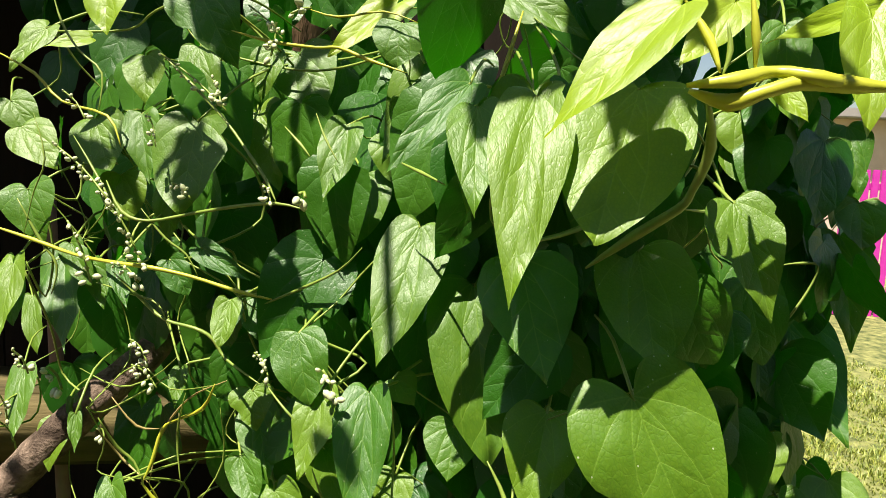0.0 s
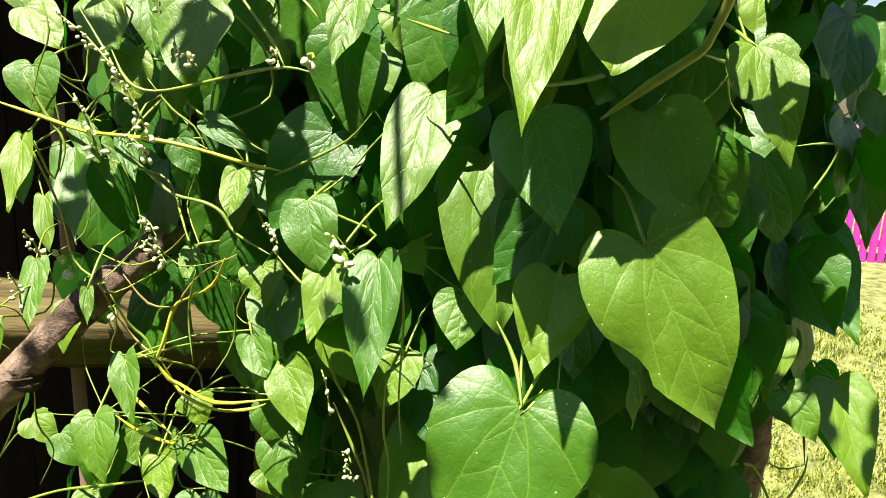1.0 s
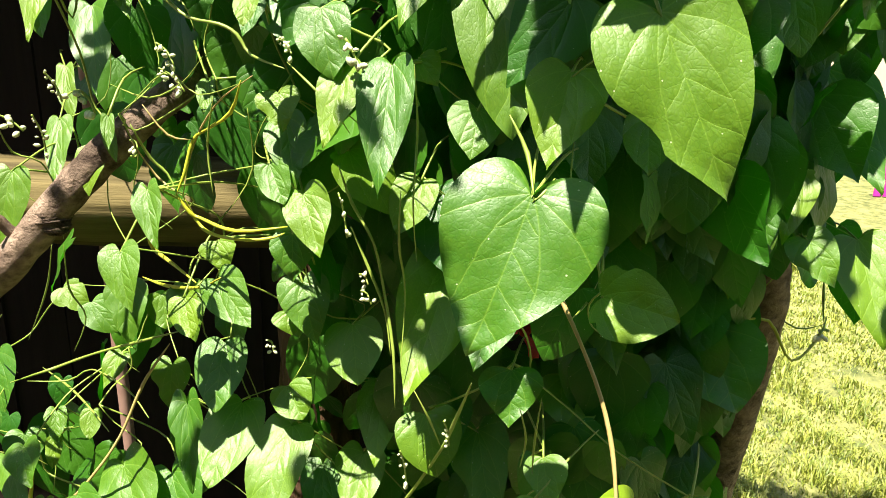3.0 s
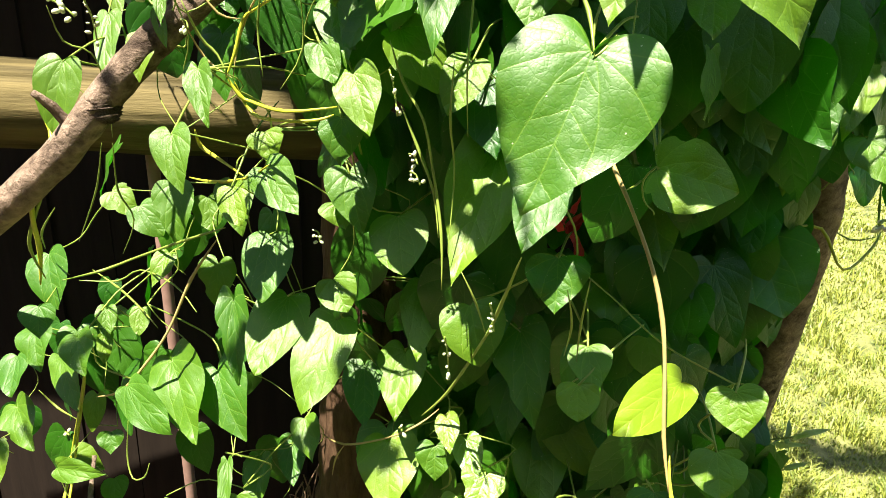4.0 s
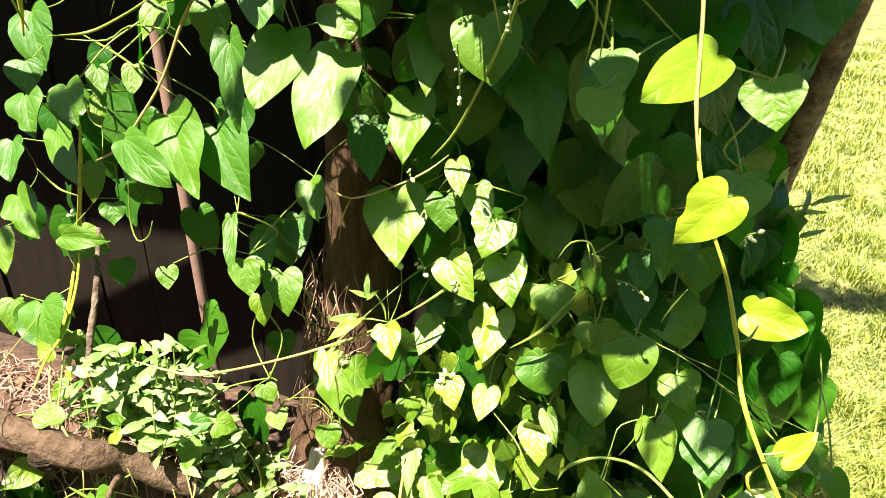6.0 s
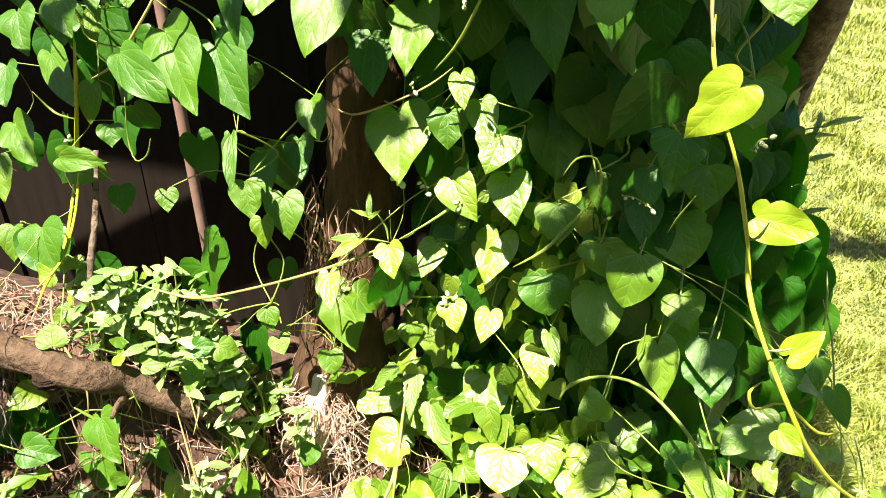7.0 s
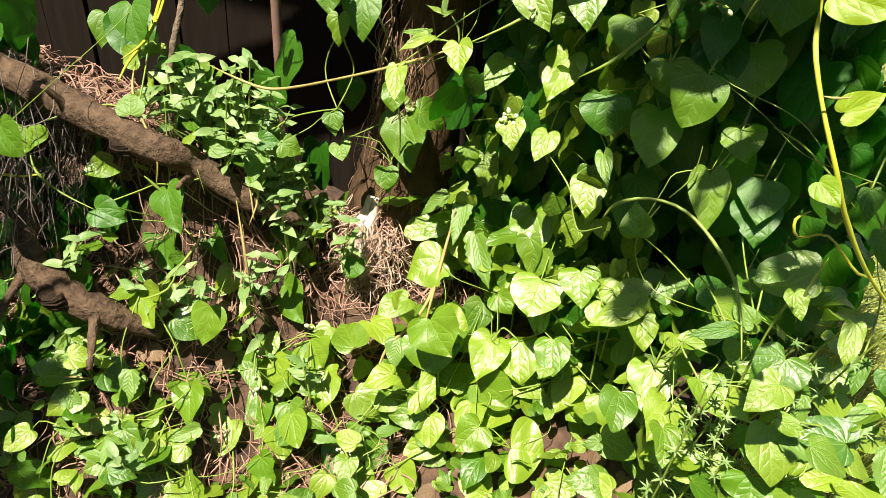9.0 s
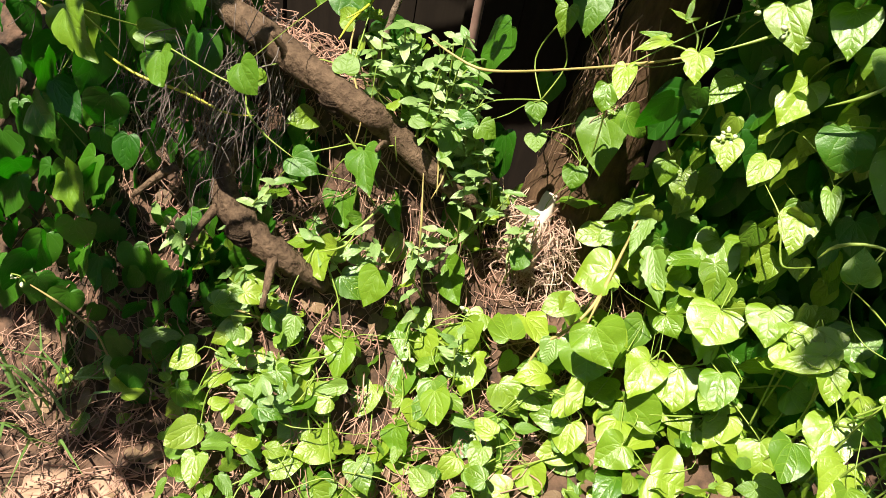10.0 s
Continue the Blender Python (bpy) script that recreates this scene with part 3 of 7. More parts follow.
hang(-0.001, 0.466, 1.635, 0.017, 0.426, 1.576, 0.059, 0, sun=0.3, form=POINTED)
hang(0.065, 0.430, 1.569, 0.109, 0.397, 1.485, 0.081, 0, sun=0.8, form=HEART)
hang(0.004, 0.444, 1.464, -0.019, 0.399, 1.377, 0.102, 0, sun=1, form=HEART)
hang(-0.034, 0.546, 1.602, -0.013, 0.477, 1.508, 0.069, 0, sun=0, form=ROUNDED)
hang(0.021, 0.487, 1.536, 0.011, 0.446, 1.487, 0.049, 0, sun=0.3, form=POINTED)
hang(0.168, 0.709, 1.649, 0.185, 0.662, 1.580, 0.071, 0, sun=0, form=POINTED)
hang(0.281, 0.859, 1.529, 0.326, 0.774, 1.422, 0.080, 0, sun=0.5, form=POINTED)
hang(0.275, 0.844, 1.453, 0.248, 0.767, 1.365, 0.058, 0, sun=0.5, form=POINTED)
hang(0.334, 0.833, 1.358, 0.352, 0.757, 1.270, 0.070, 0, sun=1, form=POINTED)
hang(0.252, 0.733, 1.379, 0.276, 0.704, 1.347, 0.048, 0, sun=1)
hang(0.054, 0.483, 1.392, 0.102, 0.468, 1.389, 0.051, 0, sun=0.2, form=ROUNDED)
hang(-0.067, 0.607, 1.370, -0.083, 0.510, 1.278, 0.076, 0, sun=0.4, form=POINTED)
hang(-0.024, 0.562, 1.351, -0.031, 0.519, 1.310, 0.048, 0, sun=1)
hang(0.079, 0.651, 1.467, 0.086, 0.593, 1.403, 0.052, 0, sun=0, form=ROUNDED)
hang(0.040, 0.732, 1.386, 0.089, 0.629, 1.272, 0.105, 0, sun=0, form=HEART)
hang(0.047, 0.702, 1.256, 0.081, 0.640, 1.192, 0.082, 0, sun=0, form=ROUNDED)
hang(0.180, 0.754, 1.268, 0.208, 0.697, 1.209, 0.093, 0, sun=0)
hang(0.186, 0.711, 1.402, 0.177, 0.656, 1.347, 0.064, 0, sun=0.3)
hang(0.188, 0.738, 1.468, 0.197, 0.686, 1.412, 0.047, 0, sun=0.7, form=POINTED)
hang(0.235, 0.735, 1.442, 0.221, 0.684, 1.392, 0.040, 0, sun=0.8, form=POINTED)
hang(-0.182, 0.556, 1.426, -0.158, 0.527, 1.388, 0.041, 0, sun=0.8, form=HEART)
hang(-0.349, 0.555, 1.363, -0.334, 0.524, 1.325, 0.037, 0, sun=1, form=HEART)
hang(-0.313, 0.546, 1.422, -0.296, 0.517, 1.384, 0.027, 0, sun=1, form=HEART)
hang(-0.301, 0.636, 1.354, -0.291, 0.618, 1.333, 0.038, 0, sun=1)
hang(-0.284, 0.602, 1.327, -0.243, 0.576, 1.297, 0.046, 0, sun=1)
hang(-0.325, 0.609, 1.304, -0.307, 0.586, 1.276, 0.034, 0, sun=1)
hang(-0.209, 0.588, 1.482, -0.190, 0.551, 1.433, 0.038, 0, sun=0.6, form=POINTED)
hang(-0.203, 0.561, 1.505, -0.197, 0.544, 1.482, 0.037, 0, sun=0)
hang(-0.091, 0.576, 1.441, -0.102, 0.545, 1.410, 0.038, 0, sun=1)
hang(-0.493, 0.752, 1.565, -0.453, 0.690, 1.478, 0.053, 0, sun=0)
hang(-0.416, 0.579, 1.588, -0.405, 0.543, 1.538, 0.028, 0, sun=1)
hang(-0.599, 0.839, 1.493, -0.575, 0.799, 1.438, 0.026, 0, sun=1, form=ROUNDED)
hang(-0.523, 0.721, 1.447, -0.505, 0.674, 1.385, 0.035, 0, sun=1)
hang(-0.411, 0.619, 1.435, -0.411, 0.593, 1.405, 0.031, 0, sun=0)
hang(-0.207, 0.528, 1.583, -0.206, 0.507, 1.556, 0.021, 0, sun=1)
hang(-0.215, 0.567, 1.447, -0.196, 0.547, 1.421, 0.029, 0, sun=1, form=ROUNDED)
hang(-0.164, 0.628, 1.287, -0.148, 0.589, 1.246, 0.059, 0, sun=0.4, form=ROUNDED)
hang(-0.305, 0.645, 1.244, -0.296, 0.598, 1.192, 0.057, 0, sun=0.5)
hang(-0.275, 0.586, 1.510, -0.272, 0.565, 1.484, 0.017, 0, sun=0.8)
hang(-0.257, 0.583, 1.811, -0.223, 0.555, 1.758, 0.056, 0, sun=0, form=POINTED)
hang(-0.276, 0.624, 1.770, -0.262, 0.597, 1.723, 0.036, 0, sun=1)
hang(-0.223, 0.647, 1.771, -0.228, 0.624, 1.735, 0.031, 0, sun=1)
hang(-0.204, 0.663, 1.771, -0.175, 0.638, 1.724, 0.062, 0, sun=0)
hang(-0.259, 0.586, 1.710, -0.256, 0.546, 1.645, 0.060, 0, sun=0.3)
hang(-0.316, 0.605, 1.714, -0.299, 0.576, 1.663, 0.032, 0, sun=0.4)
hang(-0.409, 0.590, 1.649, -0.393, 0.568, 1.612, 0.046, 0, sun=1, form=HEART)
hang(-0.422, 0.585, 1.578, -0.413, 0.563, 1.544, 0.028, 0, sun=1)
bough(-0.342, 0.602, 1.809, -0.336, 0.583, 1.775, 0.036, 0, sun=1)
bough(-0.368, 0.618, 1.775, -0.395, 0.595, 1.766, 0.018, 0, sun=1)
hang(-0.370, 0.587, 1.607, -0.345, 0.570, 1.579, 0.023, 0, sun=1)
hang(-0.218, 0.557, 1.575, -0.221, 0.537, 1.547, 0.022, 0, sun=1)
hang(-0.244, 0.561, 1.614, -0.205, 0.547, 1.597, 0.019, 0, sun=1)
hang(-0.127, 0.595, 1.674, -0.128, 0.564, 1.625, 0.047, 0, sun=0)
hang(-0.076, 0.594, 1.671, -0.078, 0.572, 1.636, 0.055, 0, sun=0)
hang(-0.237, 0.656, 1.718, -0.213, 0.623, 1.660, 0.053, 0, sun=0)
hang(-0.373, 0.629, 1.709, -0.349, 0.607, 1.668, 0.052, 0, sun=0)
hang(-0.343, 0.660, 1.766, -0.336, 0.637, 1.725, 0.039, 0, sun=0)
bough(-0.111, 0.615, 1.806, -0.153, 0.575, 1.764, 0.031, 0, sun=1)
hang(-0.095, 0.562, 1.783, -0.097, 0.546, 1.757, 0.038, 0, sun=1)
hang(-0.021, 0.574, 1.806, 0.032, 0.552, 1.783, 0.035, 0, sun=1)
bough(0.065, 0.393, 1.767, 0.006, 0.368, 1.709, 0.037, 22, sun=1)
bough(0.105, 0.468, 1.783, 0.074, 0.439, 1.748, 0.027, 0, sun=1)
bough(0.182, 0.474, 1.784, 0.118, 0.437, 1.760, 0.019, 0, sun=1)
bough(0.168, 0.449, 1.772, 0.161, 0.415, 1.715, 0.032, 0, sun=1)
hang(0.161, 0.566, 1.788, 0.163, 0.543, 1.748, 0.033, 0, sun=0)
bough(0.142, 0.500, 1.743, 0.156, 0.487, 1.723, 0.017, 0, sun=1)
hang(0.173, 0.704, 1.736, 0.187, 0.681, 1.698, 0.060, 0, sun=0)
hang(0.164, 0.701, 1.705, 0.196, 0.679, 1.676, 0.030, 0, sun=1)
hang(0.153, 0.705, 1.627, 0.161, 0.682, 1.591, 0.047, 0, sun=0.2)
hang(0.308, 0.815, 1.625, 0.316, 0.755, 1.531, 0.063, 0, sun=0.2, form=POINTED)
hang(0.323, 0.815, 1.660, 0.322, 0.789, 1.618, 0.050, 0, sun=0)
hang(0.267, 0.720, 1.730, 0.274, 0.690, 1.681, 0.038, 0, sun=0.3)
hang(-0.288, 0.645, 1.177, -0.293, 0.571, 1.126, 0.064, 0, sun=0.8, form=ROUNDED)
hang(-0.230, 0.634, 1.164, -0.240, 0.553, 1.110, 0.059, 0, sun=1, form=ROUNDED)
hang(-0.458, 0.679, 1.050, -0.394, 0.612, 0.996, 0.078, 0, sun=1, form=HEART)
hang(-0.412, 0.701, 1.035, -0.366, 0.640, 0.986, 0.075, 0, sun=1, form=HEART)
hang(-0.485, 0.630, 1.041, -0.421, 0.592, 1.013, 0.046, 0, sun=1)
hang(-0.167, 0.678, 1.113, -0.163, 0.616, 1.069, 0.057, 0, sun=1, form=HEART)
hang(-0.227, 0.716, 1.066, -0.208, 0.659, 1.022, 0.054, 0, sun=0.5, form=HEART)
hang(-0.043, 0.669, 1.165, -0.019, 0.595, 1.108, 0.064, 0, sun=0.2, form=HEART)
hang(-0.149, 0.683, 1.191, -0.137, 0.620, 1.143, 0.052, 0, sun=0.2, form=HEART)
hang(-0.003, 0.730, 1.046, 0.056, 0.671, 1.004, 0.064, 0, sun=0, form=ROUNDED)
hang(0.051, 0.699, 1.082, 0.055, 0.650, 1.046, 0.050, 0, sun=0, form=HEART)
hang(-0.301, 0.707, 0.983, -0.274, 0.668, 0.953, 0.043, 0, sun=0.3)
hang(-0.346, 0.765, 0.896, -0.327, 0.721, 0.864, 0.045, 0, sun=0.2, form=HEART)
hang(-0.384, 0.746, 0.882, -0.372, 0.695, 0.846, 0.041, 0, sun=1)
hang(-0.179, 0.662, 1.004, -0.158, 0.601, 0.959, 0.076, 0, sun=0.2, form=HEART)
sprout(-0.115, 0.660, 0.935, -0.086, 0.625, 0.911, 0.045, 0, sun=1, form=HEART)
sprout(-0.050, 0.637, 0.962, -0.038, 0.597, 0.934, 0.049, 0, sun=1, form=HEART)
sprout(-0.058, 0.675, 0.861, -0.065, 0.622, 0.829, 0.053, 0, sun=1, form=HEART)
sprout(-0.088, 0.650, 1.035, -0.069, 0.616, 1.010, 0.035, 0, sun=0.8)
sprout(-0.061, 0.628, 1.013, -0.069, 0.594, 0.993, 0.049, 0, sun=1)
sprout(-0.109, 0.639, 1.066, -0.097, 0.611, 1.045, 0.028, 0, sun=0.8)
hang(-0.648, 0.614, 0.790, -0.623, 0.572, 0.760, 0.068, 0, sun=1, form=HEART)
hang(-0.546, 0.631, 1.093, -0.525, 0.598, 1.067, 0.049, 0, sun=0.3, form=HEART)
hang(-0.893, 0.861, 0.786, -0.833, 0.809, 0.745, 0.078, 0, sun=0.3, form=HEART)
hang(-0.705, 0.772, 0.961, -0.644, 0.718, 0.917, 0.051, 0, sun=1)
hang(-0.865, 0.852, 0.895, -0.843, 0.800, 0.857, 0.053, 0, sun=1)
hang(-0.625, 0.652, 0.879, -0.553, 0.643, 0.888, 0.033, 0, sun=1)
hang(-0.690, 0.720, 1.035, -0.668, 0.680, 1.003, 0.057, 0, sun=0.8)
hang(-0.681, 0.754, 1.133, -0.649, 0.703, 1.090, 0.063, 0, sun=1)
hang(0.040, 0.674, 1.236, 0.062, 0.626, 1.198, 0.069, 0, sun=0)
hang(0.170, 0.860, 1.208, 0.211, 0.799, 1.162, 0.100, 0, sun=0)
hang(0.130, 0.659, 0.935, 0.147, 0.619, 0.907, 0.064, 0, sun=0)
hang(0.191, 0.620, 0.811, 0.197, 0.577, 0.784, 0.055, 0, sun=0)
hang(0.091, 0.648, 0.956, 0.094, 0.609, 0.930, 0.039, 0, sun=0)
low(-0.267, 0.648, 0.774, -0.255, 0.626, 0.749, 0.036, 0, sun=1)
sprout(-0.166, 0.588, 0.881, -0.154, 0.560, 0.861, 0.036, 0, sun=1)
sprout(-0.134, 0.672, 0.836, -0.140, 0.633, 0.813, 0.036, 0, sun=1)
sprout(-0.101, 0.635, 0.780, -0.091, 0.608, 0.762, 0.038, 0, sun=1)
sprout(-0.054, 0.633, 0.780, -0.055, 0.600, 0.760, 0.035, 0, sun=1)
sprout(0.010, 0.641, 0.730, 0.016, 0.601, 0.710, 0.045, 0, sun=1)
sprout(0.020, 0.593, 0.800, 0.034, 0.562, 0.783, 0.021, 0, sun=1)
low(0.141, 0.706, 0.581, 0.156, 0.664, 0.561, 0.062, 0, sun=0.6, form=ROUNDED)
hang(-0.205, 0.738, 0.968, -0.176, 0.668, 0.926, 0.083, 0, sun=0.2, form=HEART)
hang(-0.013, 0.727, 1.006, -0.001, 0.655, 0.965, 0.066, 0, sun=0)
hang(0.084, 0.513, 0.767, 0.071, 0.529, 0.797, 0.035, 0, sun=0)
hang(0.196, 0.612, 0.785, 0.203, 0.571, 0.765, 0.057, 0, sun=0)
hang(0.063, 0.623, 0.855, 0.071, 0.566, 0.825, 0.057, 0, sun=0, form=ROUNDED)
hang(0.150, 0.632, 0.857, 0.166, 0.599, 0.839, 0.051, 0, sun=0)
runner(0.090, 0.470, 1.246, 0.047, 0.421, 1.228, 0.038, 0, sun=1, form=ROUNDED)
runner(0.107, 0.411, 1.175, 0.082, 0.399, 1.143, 0.037, 0, sun=1, form=HEART)
runner(0.154, 0.464, 1.061, 0.194, 0.450, 1.065, 0.033, 0, sun=1, form=ROUNDED)
runner(0.176, 0.362, 1.022, 0.196, 0.374, 1.037, 0.021, 0, sun=1)
runner(0.175, 0.328, 0.987, 0.191, 0.314, 0.983, 0.018, 0, sun=1)
runner(0.246, 0.302, 0.950, 0.232, 0.305, 0.961, 0.011, 0, sun=1)
hang(-0.639, 0.596, 0.596, -0.601, 0.549, 0.568, 0.054, 0, sun=0.8, form=HEART)
hang(-0.509, 0.477, 0.618, -0.474, 0.434, 0.593, 0.060, 0, sun=0.8, form=HEART)
hang(-0.583, 0.525, 0.492, -0.534, 0.478, 0.464, 0.066, 0, sun=0.8, form=ROUNDED)
hang(-0.499, 0.541, 0.504, -0.455, 0.509, 0.484, 0.045, 0, sun=0.8)
hang(-0.435, 0.600, 0.488, -0.390, 0.569, 0.469, 0.076, 0, sun=0.8)
hang(-0.391, 0.567, 0.418, -0.340, 0.526, 0.395, 0.071, 0, sun=0.8, form=HEART)
hang(-0.586, 0.608, 0.656, -0.542, 0.569, 0.631, 0.055, 0, sun=0.7, form=HEART)
hang(-0.825, 0.274, 0.750, -0.758, 0.243, 0.725, 0.062, 0, sun=0.8, form=HEART)
hang(-0.706, 0.314, 0.735, -0.676, 0.284, 0.716, 0.049, 0, sun=1, form=ROUNDED)
hang(-0.590, 0.334, 0.765, -0.558, 0.316, 0.752, 0.047, 0, sun=0.9, form=ROUNDED)
hang(-0.276, 0.714, 0.690, -0.247, 0.661, 0.637, 0.077, 0, sun=0.8, form=HEART)
weed(-0.160, 0.700, 0.601, -0.152, 0.627, 0.570, 0.037, 0, sun=1)
weed(-0.130, 0.663, 0.572, -0.081, 0.598, 0.537, 0.047, 0, sun=1)
low(-0.131, 0.519, 0.520, -0.091, 0.483, 0.500, 0.085, 0, sun=1)
low(-0.317, 0.517, 0.381, -0.283, 0.490, 0.367, 0.078, 0, sun=1, form=ROUNDED)
low(-0.361, 0.483, 0.350, -0.331, 0.448, 0.332, 0.057, 0, sun=1, form=ROUNDED)
low(-0.369, 0.450, 0.300, -0.348, 0.396, 0.277, 0.070, 0, sun=1, form=ROUNDED)
low(-0.278, 0.496, 0.351, -0.260, 0.440, 0.327, 0.065, 0, sun=1)
low(-0.282, 0.406, 0.351, -0.252, 0.370, 0.334, 0.053, 0, sun=1, form=ROUNDED)
low(-0.313, 0.368, 0.270, -0.282, 0.339, 0.255, 0.052, 0, sun=1)
low(-0.396, 0.298, 0.259, -0.353, 0.276, 0.247, 0.052, 0, sun=1)
low(-0.055, 0.547, 0.395, -0.005, 0.512, 0.378, 0.103, 0, sun=1, form=ROUNDED)
low(-0.017, 0.599, 0.458, 0.001, 0.546, 0.434, 0.067, 0, sun=1)
low(-0.058, 0.698, 0.612, -0.038, 0.634, 0.581, 0.070, 0, sun=1)
low(-0.011, 0.600, 0.585, -0.010, 0.547, 0.565, 0.074, 0, sun=1, form=ROUNDED)
low(0.158, 0.532, 0.573, 0.170, 0.471, 0.548, 0.061, 0, sun=1, form=HEART)
low(0.138, 0.734, 0.567, 0.155, 0.673, 0.539, 0.065, 0, sun=0.7, form=ROUNDED)
low(0.119, 0.584, 0.434, 0.142, 0.547, 0.418, 0.057, 0, sun=1, form=ROUNDED)
low(0.030, 0.566, 0.520, 0.042, 0.522, 0.501, 0.048, 0, sun=1)
low(0.037, 0.579, 0.637, 0.048, 0.538, 0.619, 0.053, 0, sun=0.7)
sprout(-0.231, 0.572, 0.841, -0.217, 0.537, 0.821, 0.028, 0, sun=1)
low(-0.433, 0.377, 0.352, -0.407, 0.329, 0.330, 0.055, 0, sun=0.8)
low(-0.531, 0.419, 0.471, -0.494, 0.378, 0.449, 0.051, 0, sun=0.8)
low(-0.054, 0.580, 0.459, -0.055, 0.521, 0.438, 0.062, 0, sun=1)
low(-0.101, 0.488, 0.361, -0.084, 0.450, 0.344, 0.051, 0, sun=1)
low(-0.122, 0.440, 0.283, -0.092, 0.413, 0.270, 0.057, 0, sun=1, form=ROUNDED)
weed(-0.389, 0.257, 0.216, -0.356, 0.229, 0.203, 0.042, 0, sun=1)
low(-0.066, 0.617, 0.514, -0.040, 0.597, 0.504, 0.047, 0, sun=1)
hang(-0.934, 0.262, 0.573, -0.865, 0.238, 0.554, 0.071, 0, sun=0.1)
hang(-0.860, 0.248, 0.493, -0.785, 0.219, 0.471, 0.072, 0, sun=0.1)
hang(0.070, 0.513, 1.743, 0.038, 0.469, 1.653, 0.083, -9)
hang(0.000, 0.512, 1.735, -0.007, 0.474, 1.617, 0.057, -2)
hang(-0.029, 0.508, 1.725, -0.033, 0.470, 1.662, 0.040, -14)
hang(0.182, 0.664, 1.806, 0.200, 0.618, 1.728, 0.057, -4)
hang(0.080, 0.559, 1.655, 0.093, 0.547, 1.635, 0.017, -6)
hang(-0.417, 0.630, 1.783, -0.433, 0.599, 1.751, 0.028, -5)
hang(-0.395, 0.619, 1.461, -0.380, 0.602, 1.434, 0.013, -8)
hang(-0.319, 0.569, 1.597, -0.297, 0.547, 1.567, 0.018, -14)
hang(-0.353, 0.590, 1.589, -0.336, 0.578, 1.557, 0.022, -11)
hang(-0.289, 0.596, 1.597, -0.270, 0.587, 1.572, 0.027, -5)
hang(-0.457, 0.649, 1.699, -0.415, 0.635, 1.664, 0.043, -13)
hang(-0.477, 0.662, 1.722, -0.447, 0.651, 1.692, 0.034, -14)
hang(-0.349, 0.627, 1.662, -0.338, 0.617, 1.625, 0.038, -16)
hang(-0.305, 0.627, 1.655, -0.299, 0.606, 1.609, 0.028, -7)
hang(-0.104, 0.597, 1.701, -0.090, 0.577, 1.664, 0.047, -12)
hang(-0.165, 0.601, 1.558, -0.142, 0.586, 1.527, 0.036, -6)
hang(-0.084, 0.524, 1.538, -0.070, 0.518, 1.521, 0.027, -5)
hang(0.085, 0.607, 1.730, 0.094, 0.563, 1.686, 0.054, -6)
hang(0.250, 0.770, 1.611, 0.254, 0.734, 1.558, 0.055, 6)
hang(-0.492, 0.766, 1.246, -0.474, 0.722, 1.187, 0.051, -16)
hang(-0.042, 0.529, 1.504, -0.042, 0.508, 1.474, 0.041, -8)
hang(0.073, 0.519, 1.506, 0.076, 0.489, 1.478, 0.033, -4)
hang(-0.223, 0.626, 1.295, -0.212, 0.612, 1.276, 0.040, -16)
hang(-0.357, 0.672, 1.286, -0.342, 0.643, 1.243, 0.044, -5)
hang(-0.524, 0.644, 1.404, -0.522, 0.607, 1.344, 0.047, -17)
hang(-0.337, 0.539, 1.482, -0.329, 0.525, 1.457, 0.012, -12)
hang(-0.132, 0.504, 1.527, -0.135, 0.472, 1.482, 0.032, 1)
hang(-0.148, 0.569, 1.462, -0.108, 0.554, 1.423, 0.048, -22)
hang(0.025, 0.557, 1.217, 0.034, 0.530, 1.188, 0.038, -7)
hang(-0.210, 0.621, 1.326, -0.191, 0.589, 1.285, 0.047, -12)
hang(-0.231, 0.630, 1.212, -0.210, 0.612, 1.188, 0.042, -6)
hang(-0.201, 0.578, 1.386, -0.197, 0.561, 1.350, 0.041, -7)
hang(-0.574, 0.719, 1.084, -0.564, 0.695, 1.055, 0.028, -23)
hang(-0.521, 0.715, 1.096, -0.515, 0.696, 1.068, 0.026, -23)
hang(-0.636, 0.676, 1.099, -0.624, 0.652, 1.068, 0.044, -20)
hang(-0.366, 0.670, 1.150, -0.344, 0.625, 1.070, 0.039, -7)
hang(-0.577, 0.811, 1.195, -0.540, 0.794, 1.165, 0.046, -13)
hang(-0.619, 0.813, 1.210, -0.580, 0.801, 1.186, 0.043, -19)
hang(-0.528, 0.823, 1.217, -0.509, 0.813, 1.182, 0.042, -25)
hang(-0.456, 0.780, 1.230, -0.442, 0.764, 1.193, 0.040, -19)
hang(-0.496, 0.747, 1.162, -0.504, 0.713, 1.130, 0.030, -4)
hang(-0.406, 0.711, 1.174, -0.404, 0.689, 1.127, 0.046, -13)
hang(-0.083, 0.590, 1.224, -0.064, 0.557, 1.188, 0.061, -9)
hang(-0.008, 0.567, 1.289, -0.003, 0.543, 1.250, 0.056, -4)
hang(-0.610, 0.703, 1.056, -0.596, 0.680, 1.019, 0.050, -29)
hang(-0.573, 0.712, 1.055, -0.566, 0.689, 1.024, 0.021, -20)
hang(-0.888, 0.801, 0.758, -0.863, 0.761, 0.697, 0.044, -16)
hang(-0.693, 0.750, 0.806, -0.651, 0.751, 0.792, 0.055, -17)
hang(-0.713, 0.672, 0.737, -0.686, 0.639, 0.686, 0.075, -24)
hang(-0.783, 0.694, 0.715, -0.773, 0.659, 0.675, 0.049, -17)
hang(-0.124, 0.657, 1.015, -0.120, 0.636, 0.985, 0.046, -7)
hang(0.021, 0.534, 1.193, 0.024, 0.516, 1.170, 0.037, -3)
